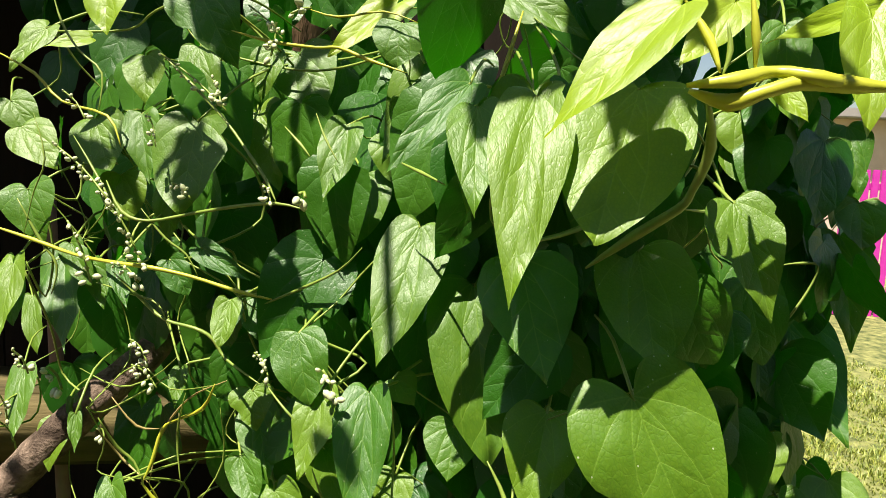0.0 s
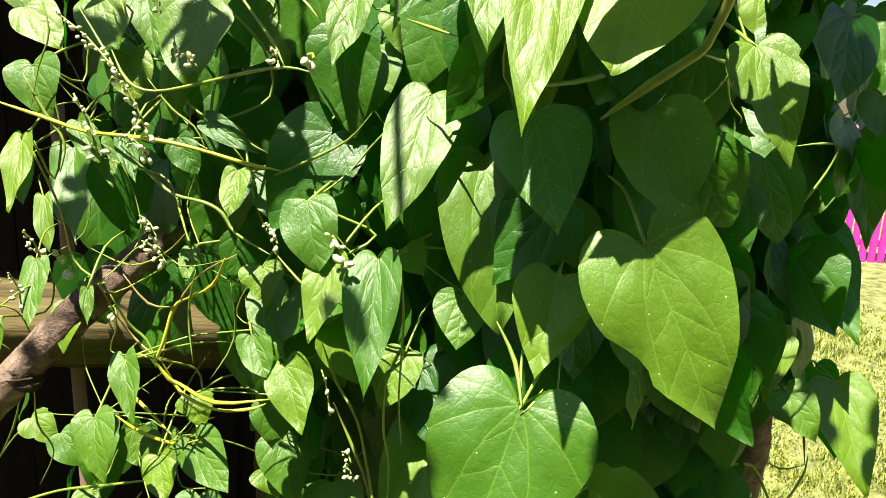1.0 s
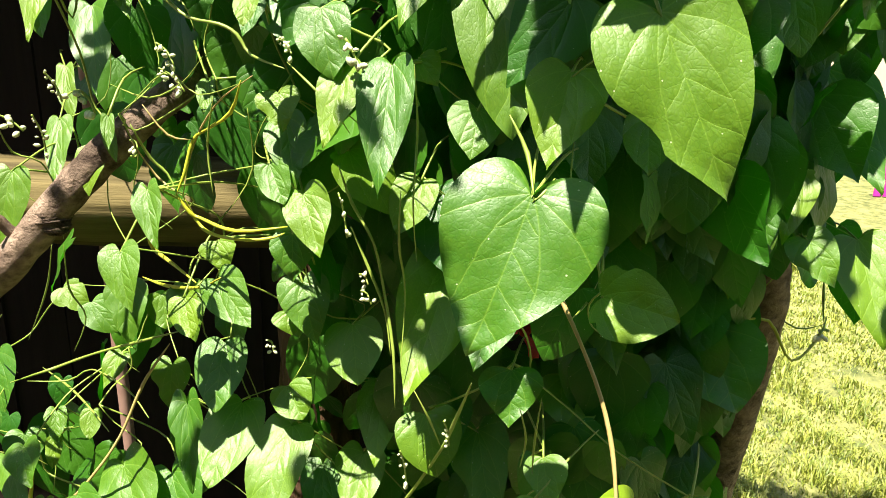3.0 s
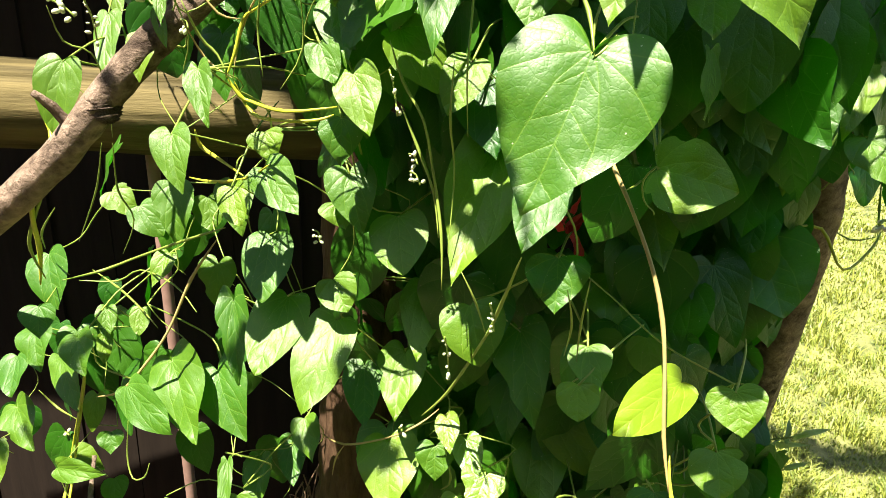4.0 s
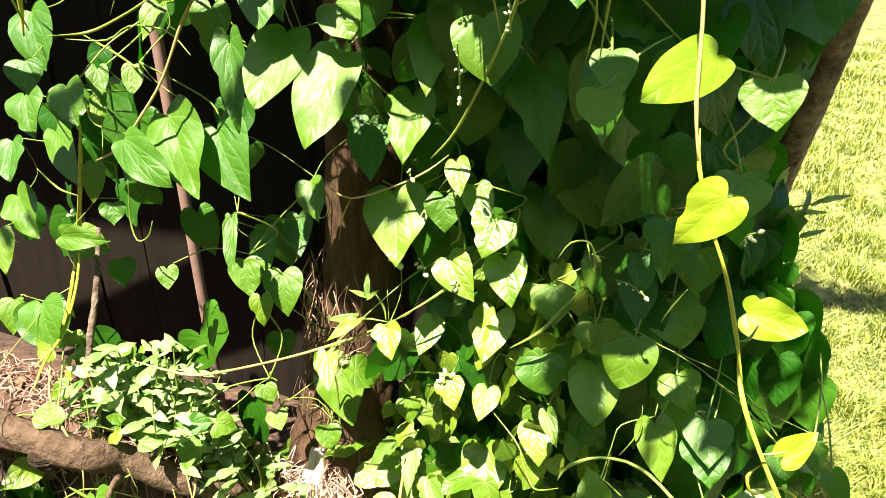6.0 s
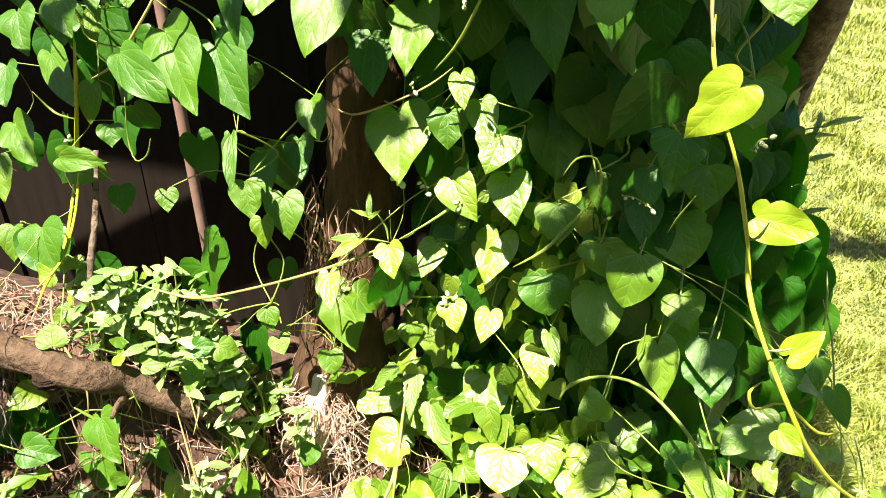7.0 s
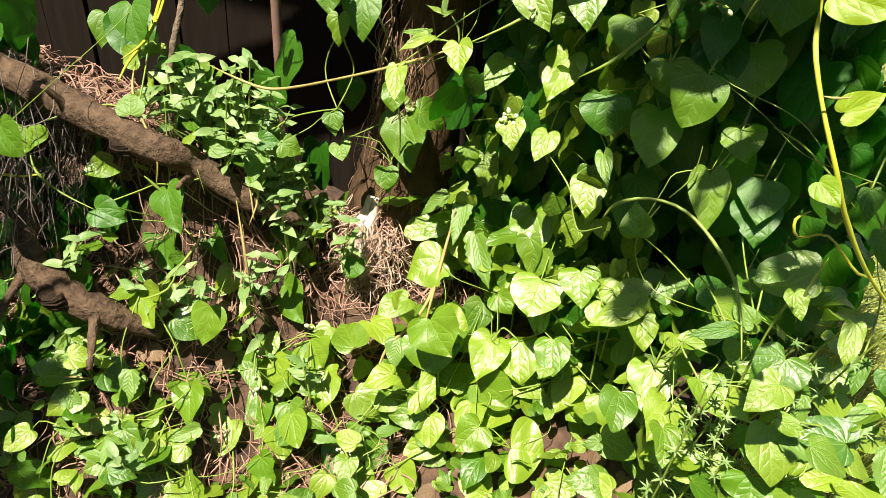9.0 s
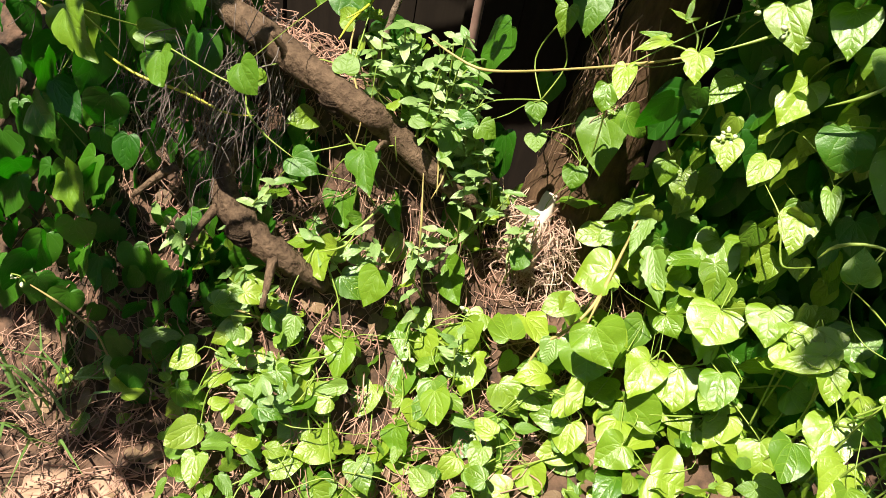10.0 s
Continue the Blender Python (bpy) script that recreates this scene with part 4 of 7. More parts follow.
hang(0.005, 0.632, 0.942, 0.010, 0.602, 0.912, 0.048, -5)
hang(0.056, 0.621, 0.910, 0.067, 0.601, 0.882, 0.053, -5)
hang(0.002, 0.619, 0.856, 0.015, 0.592, 0.827, 0.056, -9)
hang(0.102, 0.587, 1.061, 0.103, 0.558, 1.031, 0.051, -10)
hang(0.138, 0.519, 1.217, 0.146, 0.501, 1.190, 0.045, 8)
hang(0.147, 0.580, 1.121, 0.155, 0.552, 1.094, 0.052, -8)
hang(-0.274, 0.667, 0.622, -0.263, 0.644, 0.603, 0.033, -13)
hang(-0.346, 0.644, 0.845, -0.338, 0.627, 0.814, 0.030, -19)
hang(-0.602, 0.713, 0.957, -0.598, 0.685, 0.916, 0.030, -17)
hang(-0.582, 0.705, 0.907, -0.573, 0.690, 0.883, 0.038, -19)
hang(-0.480, 0.654, 0.855, -0.470, 0.638, 0.836, 0.030, -23)
hang(-0.364, 0.629, 0.963, -0.349, 0.584, 0.923, 0.018, -9)
hang(-0.375, 0.665, 0.883, -0.361, 0.642, 0.843, 0.049, -9)
hang(-0.332, 0.680, 0.860, -0.319, 0.645, 0.825, 0.049, -14)
hang(0.097, 0.614, 1.053, 0.105, 0.574, 1.006, 0.025, -4)
hang(0.115, 0.592, 1.060, 0.122, 0.577, 1.038, 0.024, -2)
hang(0.039, 0.626, 0.985, 0.045, 0.609, 0.957, 0.022, -3)
hang(0.085, 0.623, 1.004, 0.093, 0.598, 0.979, 0.029, -1)
hang(0.142, 0.654, 1.002, 0.144, 0.625, 0.967, 0.058, 3)
hang(0.057, 0.631, 0.898, 0.061, 0.612, 0.864, 0.033, 4)
hang(0.095, 0.603, 0.917, 0.088, 0.569, 0.875, 0.056, -2)
hang(-0.008, 0.647, 0.932, -0.004, 0.626, 0.903, 0.049, 8)
hang(0.135, 0.592, 0.815, 0.152, 0.557, 0.768, 0.045, -9)
low(0.071, 0.565, 0.618, 0.121, 0.551, 0.610, 0.062, -31)
low(-0.141, 0.555, 0.458, -0.111, 0.510, 0.430, 0.085, -24)
low(0.125, 0.549, 0.625, 0.138, 0.518, 0.606, 0.040, -13)
hang(0.168, 0.542, 0.699, 0.200, 0.555, 0.709, 0.036, -17)
hang(0.215, 0.607, 0.667, 0.222, 0.586, 0.637, 0.033, -6)
low(0.169, 0.488, 0.669, 0.209, 0.511, 0.679, 0.023, -37)
hang(0.242, 0.593, 0.705, 0.261, 0.571, 0.679, 0.039, -14)
low(0.303, 0.487, 0.768, 0.303, 0.452, 0.744, 0.022, 6)
low(0.241, 0.484, 0.782, 0.253, 0.464, 0.769, 0.024, -14)
hang(0.229, 0.510, 0.895, 0.238, 0.491, 0.874, 0.029, -6)
hang(0.265, 0.535, 0.884, 0.275, 0.517, 0.860, 0.026, -13)
hang(0.304, 0.560, 0.827, 0.320, 0.536, 0.801, 0.025, 5)
hang(-0.577, 0.505, 0.698, -0.588, 0.523, 0.718, 0.040, 20)
hang(-0.436, 0.580, 0.643, -0.429, 0.546, 0.614, 0.033, -15)
hang(-0.432, 0.586, 0.664, -0.406, 0.592, 0.666, 0.030, -18)
hang(-0.484, 0.542, 0.658, -0.452, 0.559, 0.666, 0.030, -15)
hang(-0.404, 0.595, 0.664, -0.377, 0.597, 0.655, 0.037, -23)
hang(-0.334, 0.630, 0.668, -0.321, 0.615, 0.654, 0.032, -15)
hang(-0.288, 0.610, 0.489, -0.289, 0.587, 0.465, 0.033, -10)
hang(-0.349, 0.635, 0.710, -0.335, 0.618, 0.688, 0.029, -21)
hang(-0.914, 0.333, 0.697, -0.880, 0.312, 0.645, 0.076, -23)
hang(-0.787, 0.384, 0.656, -0.811, 0.392, 0.682, 0.047, 27)
hang(-0.844, 0.381, 0.684, -0.790, 0.414, 0.692, 0.039, -11)
hang(-0.696, 0.443, 0.668, -0.686, 0.423, 0.645, 0.067, -9)
hang(-0.815, 0.388, 0.660, -0.803, 0.369, 0.623, 0.047, -29)
hang(-0.435, 0.444, 0.462, -0.432, 0.409, 0.412, 0.056, -8)
low(-0.369, 0.449, 0.358, -0.389, 0.433, 0.356, 0.069, 22)
hang(-0.273, 0.658, 0.635, -0.264, 0.640, 0.610, 0.036, -12)
hang(-0.165, 0.678, 0.696, -0.154, 0.658, 0.670, 0.036, -16)
weed(-0.128, 0.691, 0.633, -0.090, 0.682, 0.632, 0.023, -17)
weed(-0.185, 0.686, 0.606, -0.214, 0.656, 0.574, 0.029, 9)
low(-0.128, 0.563, 0.461, -0.087, 0.572, 0.463, 0.080, -24)
low(-0.164, 0.625, 0.528, -0.206, 0.596, 0.506, 0.077, 25)
low(-0.056, 0.649, 0.543, -0.036, 0.646, 0.538, 0.064, -31)
low(0.006, 0.624, 0.519, -0.026, 0.618, 0.521, 0.085, 24)
low(0.047, 0.611, 0.456, 0.049, 0.579, 0.438, 0.064, -0)
low(0.087, 0.577, 0.629, 0.109, 0.563, 0.619, 0.056, -17)
low(0.113, 0.613, 0.517, 0.146, 0.610, 0.513, 0.066, -25)
low(-0.027, 0.484, 0.387, -0.046, 0.448, 0.366, 0.059, 3)
low(-0.168, 0.481, 0.372, -0.172, 0.461, 0.362, 0.049, 12)
low(-0.126, 0.493, 0.400, -0.098, 0.492, 0.401, 0.072, -34)
low(0.044, 0.572, 0.400, 0.047, 0.546, 0.384, 0.035, -3)
low(0.176, 0.589, 0.436, 0.198, 0.569, 0.417, 0.044, -27)
low(0.024, 0.493, 0.358, 0.071, 0.500, 0.360, 0.092, -33)
low(-0.195, 0.454, 0.318, -0.193, 0.439, 0.306, 0.041, -16)
low(-0.182, 0.406, 0.266, -0.153, 0.384, 0.250, 0.066, -28)
low(0.171, 0.514, 0.620, 0.202, 0.501, 0.601, 0.023, -12)
hang(-0.603, 0.439, 0.573, -0.560, 0.440, 0.567, 0.048, -21)
hang(-0.690, 0.316, 0.484, -0.660, 0.310, 0.475, 0.044, -14)
weed(-0.693, 0.216, 0.292, -0.645, 0.262, 0.305, 0.040, -21)
weed(-0.721, 0.178, 0.262, -0.692, 0.154, 0.241, 0.026, -31)
weed(-0.636, 0.200, 0.187, -0.569, 0.220, 0.185, 0.046, -29)
weed(-0.583, 0.300, 0.411, -0.527, 0.333, 0.416, 0.028, -21)
weed(-0.570, 0.286, 0.372, -0.532, 0.272, 0.352, 0.032, -38)
weed(-0.497, 0.338, 0.400, -0.480, 0.298, 0.373, 0.042, -20)
weed(-0.495, 0.258, 0.292, -0.449, 0.220, 0.265, 0.034, -26)
weed(-0.536, 0.252, 0.300, -0.478, 0.264, 0.301, 0.032, -33)
weed(-0.719, 0.175, 0.083, -0.695, 0.165, 0.068, 0.027, -38)
weed(-0.534, 0.200, 0.166, -0.507, 0.209, 0.169, 0.033, -38)
weed(-0.649, 0.185, 0.058, -0.588, 0.179, 0.045, 0.034, -43)
weed(-0.180, 0.533, 0.444, -0.172, 0.497, 0.420, 0.044, -2)
low(-0.438, 0.304, 0.312, -0.410, 0.298, 0.304, 0.048, -46)
low(-0.491, 0.299, 0.336, -0.473, 0.270, 0.313, 0.050, -23)
weed(0.400, 0.482, 0.632, 0.414, 0.428, 0.600, 0.040, 7)
weed(0.362, 0.487, 0.671, 0.343, 0.446, 0.645, 0.032, 25)
hang(0.340, 0.515, 0.702, 0.341, 0.486, 0.679, 0.020, 6)
low(0.216, 0.443, 0.561, 0.177, 0.415, 0.546, 0.049, 21)
low(0.281, 0.417, 0.586, 0.286, 0.392, 0.567, 0.067, -6)
weed(0.288, 0.434, 0.640, 0.348, 0.428, 0.642, 0.036, -29)
low(0.272, 0.427, 0.672, 0.301, 0.422, 0.669, 0.021, -32)
low(0.110, 0.551, 0.639, 0.067, 0.518, 0.615, 0.035, 24)
hang(0.196, 0.453, 0.738, 0.161, 0.438, 0.724, 0.017, 19)
hang(0.221, 0.479, 0.733, 0.196, 0.488, 0.741, 0.023, 15)
weed(0.295, 0.468, 0.674, 0.297, 0.439, 0.646, 0.024, 5)
low(0.326, 0.455, 0.646, 0.306, 0.406, 0.616, 0.032, 13)
low(0.107, 0.592, 0.414, 0.084, 0.552, 0.389, 0.055, 20)
low(0.194, 0.444, 0.665, 0.227, 0.420, 0.651, 0.038, -37)
hang(0.375, 0.530, 0.688, 0.404, 0.510, 0.666, 0.034, -4)
low(-0.206, 0.595, 0.878, -0.229, 0.565, 0.867, 0.015, 12)
low(-0.206, 0.597, 0.880, -0.236, 0.588, 0.878, 0.010, 21)
low(-0.197, 0.614, 0.900, -0.221, 0.614, 0.905, 0.006, 25)
low(-0.198, 0.614, 0.901, -0.203, 0.633, 0.921, 0.007, 20)
low(-0.196, 0.613, 0.899, -0.186, 0.623, 0.905, 0.006, -11)

# ---- leaf mass behind the nearest leaves, and stalks ----
rng = random.Random(11)


def hollow(c):
    """The gap in the leaves before the red flower."""
    return abs(c.x + 0.006) < 0.045 and abs(c.z - 0.03 - (1.255 + (0.74 - c.y) * 0.28)) < 0.05 and c.y < 0.78


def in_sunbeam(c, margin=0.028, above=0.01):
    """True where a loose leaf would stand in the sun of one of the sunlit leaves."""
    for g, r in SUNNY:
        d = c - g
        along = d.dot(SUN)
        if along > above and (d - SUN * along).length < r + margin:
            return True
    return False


mass, low_mass, stalks, low_stalks = Heap(), Heap(), Heap(), Heap()
for k, (owner, m) in enumerate(PLACED):
    b = m.translation
    wide = m.to_scale().x
    if owner == "climbing_vine":
        left = b.x < -0.32
        for _ in range(1 if left else 4):
            back = rng.uniform(0.03, 0.17)
            c = b + Vector((rng.gauss(0, 0.04), back, rng.gauss(0.0, 0.04) - back * 0.25))
            if (-0.38 < c.x < -0.19 and c.z < 1.04) or (c.x > 0.16 and c.z < 1.26) or (-0.48 < c.x < -0.24 and 1.2 < c.z < 1.42):
                continue
            if hollow(c) or in_sunbeam(c):
                continue
            size = rng.uniform(0.04, 0.085)
            d = Vector((rng.gauss(0, 0.35), rng.gauss(-0.25, 0.2), -1)).normalized()
            lf = leaf_frame(c, c + d * size, size * rng.uniform(0.75, 1.0), rng.gauss(0, 30))
            v, f, uv = CHEAP[rng.randrange(8)]
            mass.add(v, f, uv, lf)
        if b.x < 0.02 and b.z < 1.25:
            continue
        out_dir = Vector((rng.gauss(0, 0.3), rng.uniform(0.7, 1), rng.uniform(-0.2, 0.5))).normalized()
        e = b + out_dir * rng.uniform(0.07, 0.13)
        mid = b * 0.45 + e * 0.55 + Vector((0, -0.006, 0.008))
        stalks.add(*tube([b, mid, e], [0.0011, 0.0011, 0.0006], 5))
    elif owner in ("ground_vine", "toothed_weed"):
        if wide < 0.02:
            continue
        gz = ground_height(b.x, b.y)
        for _ in range(4):
            c = b + Vector((rng.gauss(0, 0.05), rng.gauss(0.01, 0.05), rng.uniform(-0.06, 0.0)))
            c.z = max(c.z, ground_height(c.x, c.y) + 0.01)
            if in_sunbeam(c, 0.012, 0.006):
                continue
            size = rng.uniform(0.03, 0.06)
            az = rng.uniform(0, 6.28)
            d = Vector((math.cos(az), math.sin(az), rng.uniform(-0.6, 0.1))).normalized()
            v, f, uv = CHEAP_ROUND[rng.randrange(8)]
            x = d.cross(Vector((rng.gauss(0, 0.3), rng.gauss(-0.2, 0.3), 1))).normalized()
            lf = Matrix((x, d, x.cross(d))).transposed().to_4x4()
            lf.translation = c
            low_mass.add(v, f, uv, lf @ Matrix.Diagonal((size * 0.95, size, size, 1)))
        g = Vector((b.x + rng.gauss(0, 0.02), b.y + rng.uniform(0, 0.05), max(gz - 0.01, b.z - 0.16)))
        low_stalks.add(*tube([b, b * 0.5 + g * 0.5 + Vector((0, 0.012, 0.01)), g], [0.0011, 0.0013, 0.0016], 5))
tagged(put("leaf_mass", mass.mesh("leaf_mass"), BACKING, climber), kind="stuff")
tagged(put("stalk_mass", stalks.mesh("stalk_mass"), STEM, climber), kind="stuff")
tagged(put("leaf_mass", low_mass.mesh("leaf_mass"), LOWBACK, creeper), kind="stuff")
tagged(put("stalk_mass", low_stalks.mesh("stalk_mass"), STEM, creeper), kind="stuff")


# the flank of the curtain, the vine above it, and unseen leaves added for shade
def curtain(x, z):
    y = float(np.interp(z, [0.4, 0.8, 1.0, 1.25, 1.45, 1.65, 2.0], [0.66, 0.64, 0.68, 0.64, 0.54, 0.5, 0.5]))
    return y + 0.7 * max(0.0, x - 0.1) + 0.35 * max(0.0, -x - 0.05)


def loose_leaf(heap, x, y, z, lo, hi, tilt=30):
    size = rng.uniform(lo, hi)
    mid = Vector((x, y, z - 0.4 * size))
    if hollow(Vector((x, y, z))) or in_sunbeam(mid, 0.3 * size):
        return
    d = Vector((rng.gauss(0, 0.35), rng.gauss(-0.3, 0.25), -1)).normalized()
    v, f, uv = CHEAP[rng.randrange(8)]
    heap.add(v, f, uv, leaf_frame((x, y, z), Vector((x, y, z)) + d * size, size * rng.uniform(0.75, 1.0), rng.gauss(0, tilt)))


flank, crown, shade = Heap(), Heap(), Heap()
for _ in range(900):
    x, z = rng.uniform(-0.2, 0.2), rng.uniform(0.45, 1.68)
    x += 0.08 * smooth(1.2, 1.5, z) * rng.random()
    if x > -0.16 or z > 1.04:
        loose_leaf(flank, x, curtain(x, z) + rng.uniform(0.03, 0.2), z, 0.045, 0.085)
for _ in range(240):
    x, z = rng.uniform(-0.55, 0.3), rng.uniform(1.5, 1.9)
    loose_leaf(flank, x, curtain(x, z) + rng.uniform(0.12, 0.3), z, 0.045, 0.085)
for _ in range(130):
    x, y, z = rng.uniform(0.1, 0.27), rng.uniform(0.6, 0.76), rng.uniform(1.42, 1.8)
    loose_leaf(flank, x, y + 0.5 * max(0, x - 0.15), z, 0.05, 0.09, 50)
for _ in range(360):
    x, z = rng.uniform(0.06, 0.44), rng.uniform(0.3, 1.02)
    if x < 0.42 - 0.4 * max(0.0, z - 0.55):
        loose_leaf(flank, x, curtain(x, z) + rng.uniform(-0.02, 0.1), z, 0.045, 0.085)
for _ in range(170):
    x, z = rng.uniform(0.2, 0.42), rng.uniform(0.3, 0.85)
    x = min(x, 0.42 - 0.4 * max(0.0, z - 0.55))
    loose_leaf(flank, x, curtain(x, z) + rng.uniform(-0.01, 0.07), z, 0.05, 0.085)
# unseen leaves above the view, added to dapple the curtain with shade
for _ in range(50):
    x, y, z = rng.uniform(0.24, 0.5), rng.uniform(0.44, 0.72), rng.uniform(1.84, 2.1)
    loose_leaf(crown, x, y, z, 0.06, 0.1, 60)
for _ in range(10):
    loose_leaf(crown, rng.uniform(0.14, 0.34), rng.uniform(0.5, 0.6), rng.uniform(1.88, 2.0), 0.06, 0.09, 60)
for _ in range(24):
    x, y, z = rng.uniform(-0.6, 0.0), rng.uniform(0.32, 0.53), rng.uniform(1.86, 2.0)
    loose_leaf(crown, x, y, z, 0.05, 0.09, 60)
# unseen spray high on the left, added to shade the bank below
for _ in range(240):
    x, y, z = rng.uniform(-1.5, -0.78), rng.uniform(-0.6, 0.2), rng.uniform(1.2, 1.6)
    if (y < -0.2 and x > -0.9) or (x < -0.95 and rng.random() < 0.45):
        continue
    loose_leaf(shade, x, y, z, 0.06, 0.1, 70)
for _ in range(60):
    loose_leaf(shade, rng.uniform(-0.97, -0.78), rng.uniform(-0.3, -0.08), rng.uniform(1.3, 1.5), 0.06, 0.1, 70)
# low leaves on the bank itself
for _ in range(150):
    x, y = rng.uniform(-1.25, -0.8), rng.uniform(0.15, 0.6)
    loose_leaf(shade, x, y, ground_height(x, y) + rng.uniform(0.04, 0.28), 0.045, 0.08, 50)
for _ in range(240):
    x, y = rng.uniform(-1.1, -0.6), rng.uniform(0.17, 0.55)
    loose_leaf(shade, x, y, ground_height(x, y) + rng.uniform(0.03, 0.1), 0.03, 0.06, 60)

for _ in range(80):
    loose_leaf(flank, rng.uniform(0.18, 0.262), rng.uniform(0.78, 0.86), rng.uniform(0.72, 1.02), 0.04, 0.07)
for _ in range(110):
    loose_leaf(flank, rng.uniform(0.08, 0.21), rng.uniform(0.74, 0.92), rng.uniform(0.95, 1.4), 0.05, 0.08)
# unseen vine canopy added overhead for shade, left open toward the sunlit leaves
shade_canopy = Heap()
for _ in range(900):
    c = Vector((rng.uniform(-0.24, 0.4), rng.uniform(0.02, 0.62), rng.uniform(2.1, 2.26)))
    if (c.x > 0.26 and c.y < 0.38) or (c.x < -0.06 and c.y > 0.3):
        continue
    loose_leaf(shade_canopy, c.x, c.y, c.z, 0.045, 0.075, 60)
# leaves set on the sun's line to each leaf meant to be shaded
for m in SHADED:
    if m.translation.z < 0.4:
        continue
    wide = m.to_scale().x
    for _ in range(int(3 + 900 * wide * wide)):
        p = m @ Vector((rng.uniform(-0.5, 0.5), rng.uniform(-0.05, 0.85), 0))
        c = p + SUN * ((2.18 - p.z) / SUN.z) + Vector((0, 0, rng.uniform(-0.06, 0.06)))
        loose_leaf(shade_canopy, c.x, c.y, c.z + 0.02, 0.04, 0.06, 60)
# more of them to darken the right side of the curtain
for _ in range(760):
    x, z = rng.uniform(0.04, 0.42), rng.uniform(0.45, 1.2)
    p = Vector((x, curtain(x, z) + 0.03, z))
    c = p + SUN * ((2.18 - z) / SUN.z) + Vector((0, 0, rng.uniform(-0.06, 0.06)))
    loose_leaf(shade_canopy, c.x, c.y, c.z, 0.04, 0.06, 60)
tagged(put("arching_leaf_mass", shade_canopy.mesh("arching_leaf_mass"), BACKING, bough_vine), kind="stuff")
# stems added to carry these unseen leaves
for dx in (-0.2, 0.05, 0.3):
    stem("stem", bough_vine, STEM, [(dx * 0.5, 0.82, 1.8), (dx * 0.7, 0.66, 2.1), (dx, 0.38, 2.2), (dx + 0.02, 0.06, 2.17)], [0.006, 0.005, 0.004, 0.002], 6)
# unseen treetop leaves, placed so their shadow falls on the lawn
tree_crown = Heap()
for _ in range(130):
    x, y, z = rng.gauss(0.45, 0.32), rng.gauss(1.46, 0.06), rng.gauss(4.5, 0.08)
    loose_leaf(tree_crown, x - trunk_at.x, y - trunk_at.y, z - trunk_at.z, 0.1, 0.17, 70)
tagged(put("crown", tree_crown.mesh("crown"), BACKING, trunk), kind="stuff")

# thin stems from leaf to leaf
links = Heap()
bases = [m.translation.copy() for owner, m in PLACED if owner == "climbing_vine"]
for i, b in enumerate(bases):
    near = sorted((c for c in bases if c is not b and c.z > b.z + 0.02 and (c - b).length < 0.3), key=lambda c: (c - b).length)[:3]
    for c in near[: 2 if -0.4 < b.x < -0.15 else 1]:
        off = Vector((rng.gauss(0, 0.016), rng.uniform(0.012, 0.035), rng.gauss(-0.014, 0.018)))
        p, q = b + Vector((0, 0.014, 0)), c + Vector((0, 0.014, 0))
        links.add(*tube([p, p.lerp(q, 0.35) + off, p.lerp(q, 0.7) + off * 0.6 + Vector((rng.gauss(0, 0.008), 0, 0)), q], rng.choice([0.0006, 0.0008, 0.0011]), 5))
    if rng.random() < 0.3:
        curl = [b + Vector((0.012 * math.cos(k * 1.3) * (1 - k / 7), 0.012 + 0.003 * k, 0.01 * math.sin(k * 1.3) * (1 - k / 7) - 0.008 * k)) for k in range(6)]
        links.add(*tube(curl, [0.0009, 0.0008, 0.0007, 0.0006, 0.0005, 0.0004], 4))
tagged(put("thin_stem_tangle", links.mesh("thin_stem_tangle"), STEM, climber), kind="stuff")
foot = Heap()
for _ in range(230):
    x, z = rng.uniform(-0.22, 0.14), rng.uniform(0.5, 0.98)
    if x < -0.1 and z > 0.62 + 2.2 * (x + 0.22):
        continue
    loose_leaf(foot, x, curtain(x, z) + rng.uniform(-0.015, 0.06), z, 0.026, 0.05, 45)
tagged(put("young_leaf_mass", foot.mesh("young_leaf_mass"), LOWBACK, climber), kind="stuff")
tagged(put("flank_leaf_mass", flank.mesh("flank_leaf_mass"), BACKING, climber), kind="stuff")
tagged(put("upper_leaf_mass", crown.mesh("upper_leaf_mass"), BACKING, bough_vine), kind="stuff")
side_vine = thing("added_side_vine", "leafy vine on the bank, its unseen upper spray added for shade", "vine")
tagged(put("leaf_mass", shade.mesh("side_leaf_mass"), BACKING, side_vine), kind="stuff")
stem("stem", side_vine, STEM, [(-1.2, 0.9, 0.7), (-1.15, 0.5, 1.2), (-1.1, 0.15, 1.45), (-0.9, -0.05, 1.5)], [0.01, 0.008, 0.005, 0.002], 7)

# ---- stems and shoots ----
def shoot(parent, mat, r, *points):
    n = len(points)
    r *= 0.62
    return stem("stem", parent, mat, points, [r * (0.85 + 0.15 * math.sin(2.1 * i)) * (0.3 if i in (0, n - 1) else 1) for i in range(n)], 7, 0.06, seed=n)


shoot(climber, STEM, 0.0024, (-0.315, 0.552, 1.663), (-0.299, 0.545, 1.641), (-0.279, 0.546, 1.635), (-0.246, 0.549, 1.642), (-0.204, 0.533, 1.651), (-0.169, 0.518, 1.656), (-0.148, 0.515, 1.653))
shoot(climber, YELLOW_STEM, 0.0030, (-0.440, 0.577, 1.621), (-0.396, 0.577, 1.610), (-0.357, 0.572, 1.601), (-0.311, 0.551, 1.601), (-0.278, 0.550, 1.599), (-0.247, 0.551, 1.594), (-0.209, 0.545, 1.587), (-0.180, 0.539, 1.584))
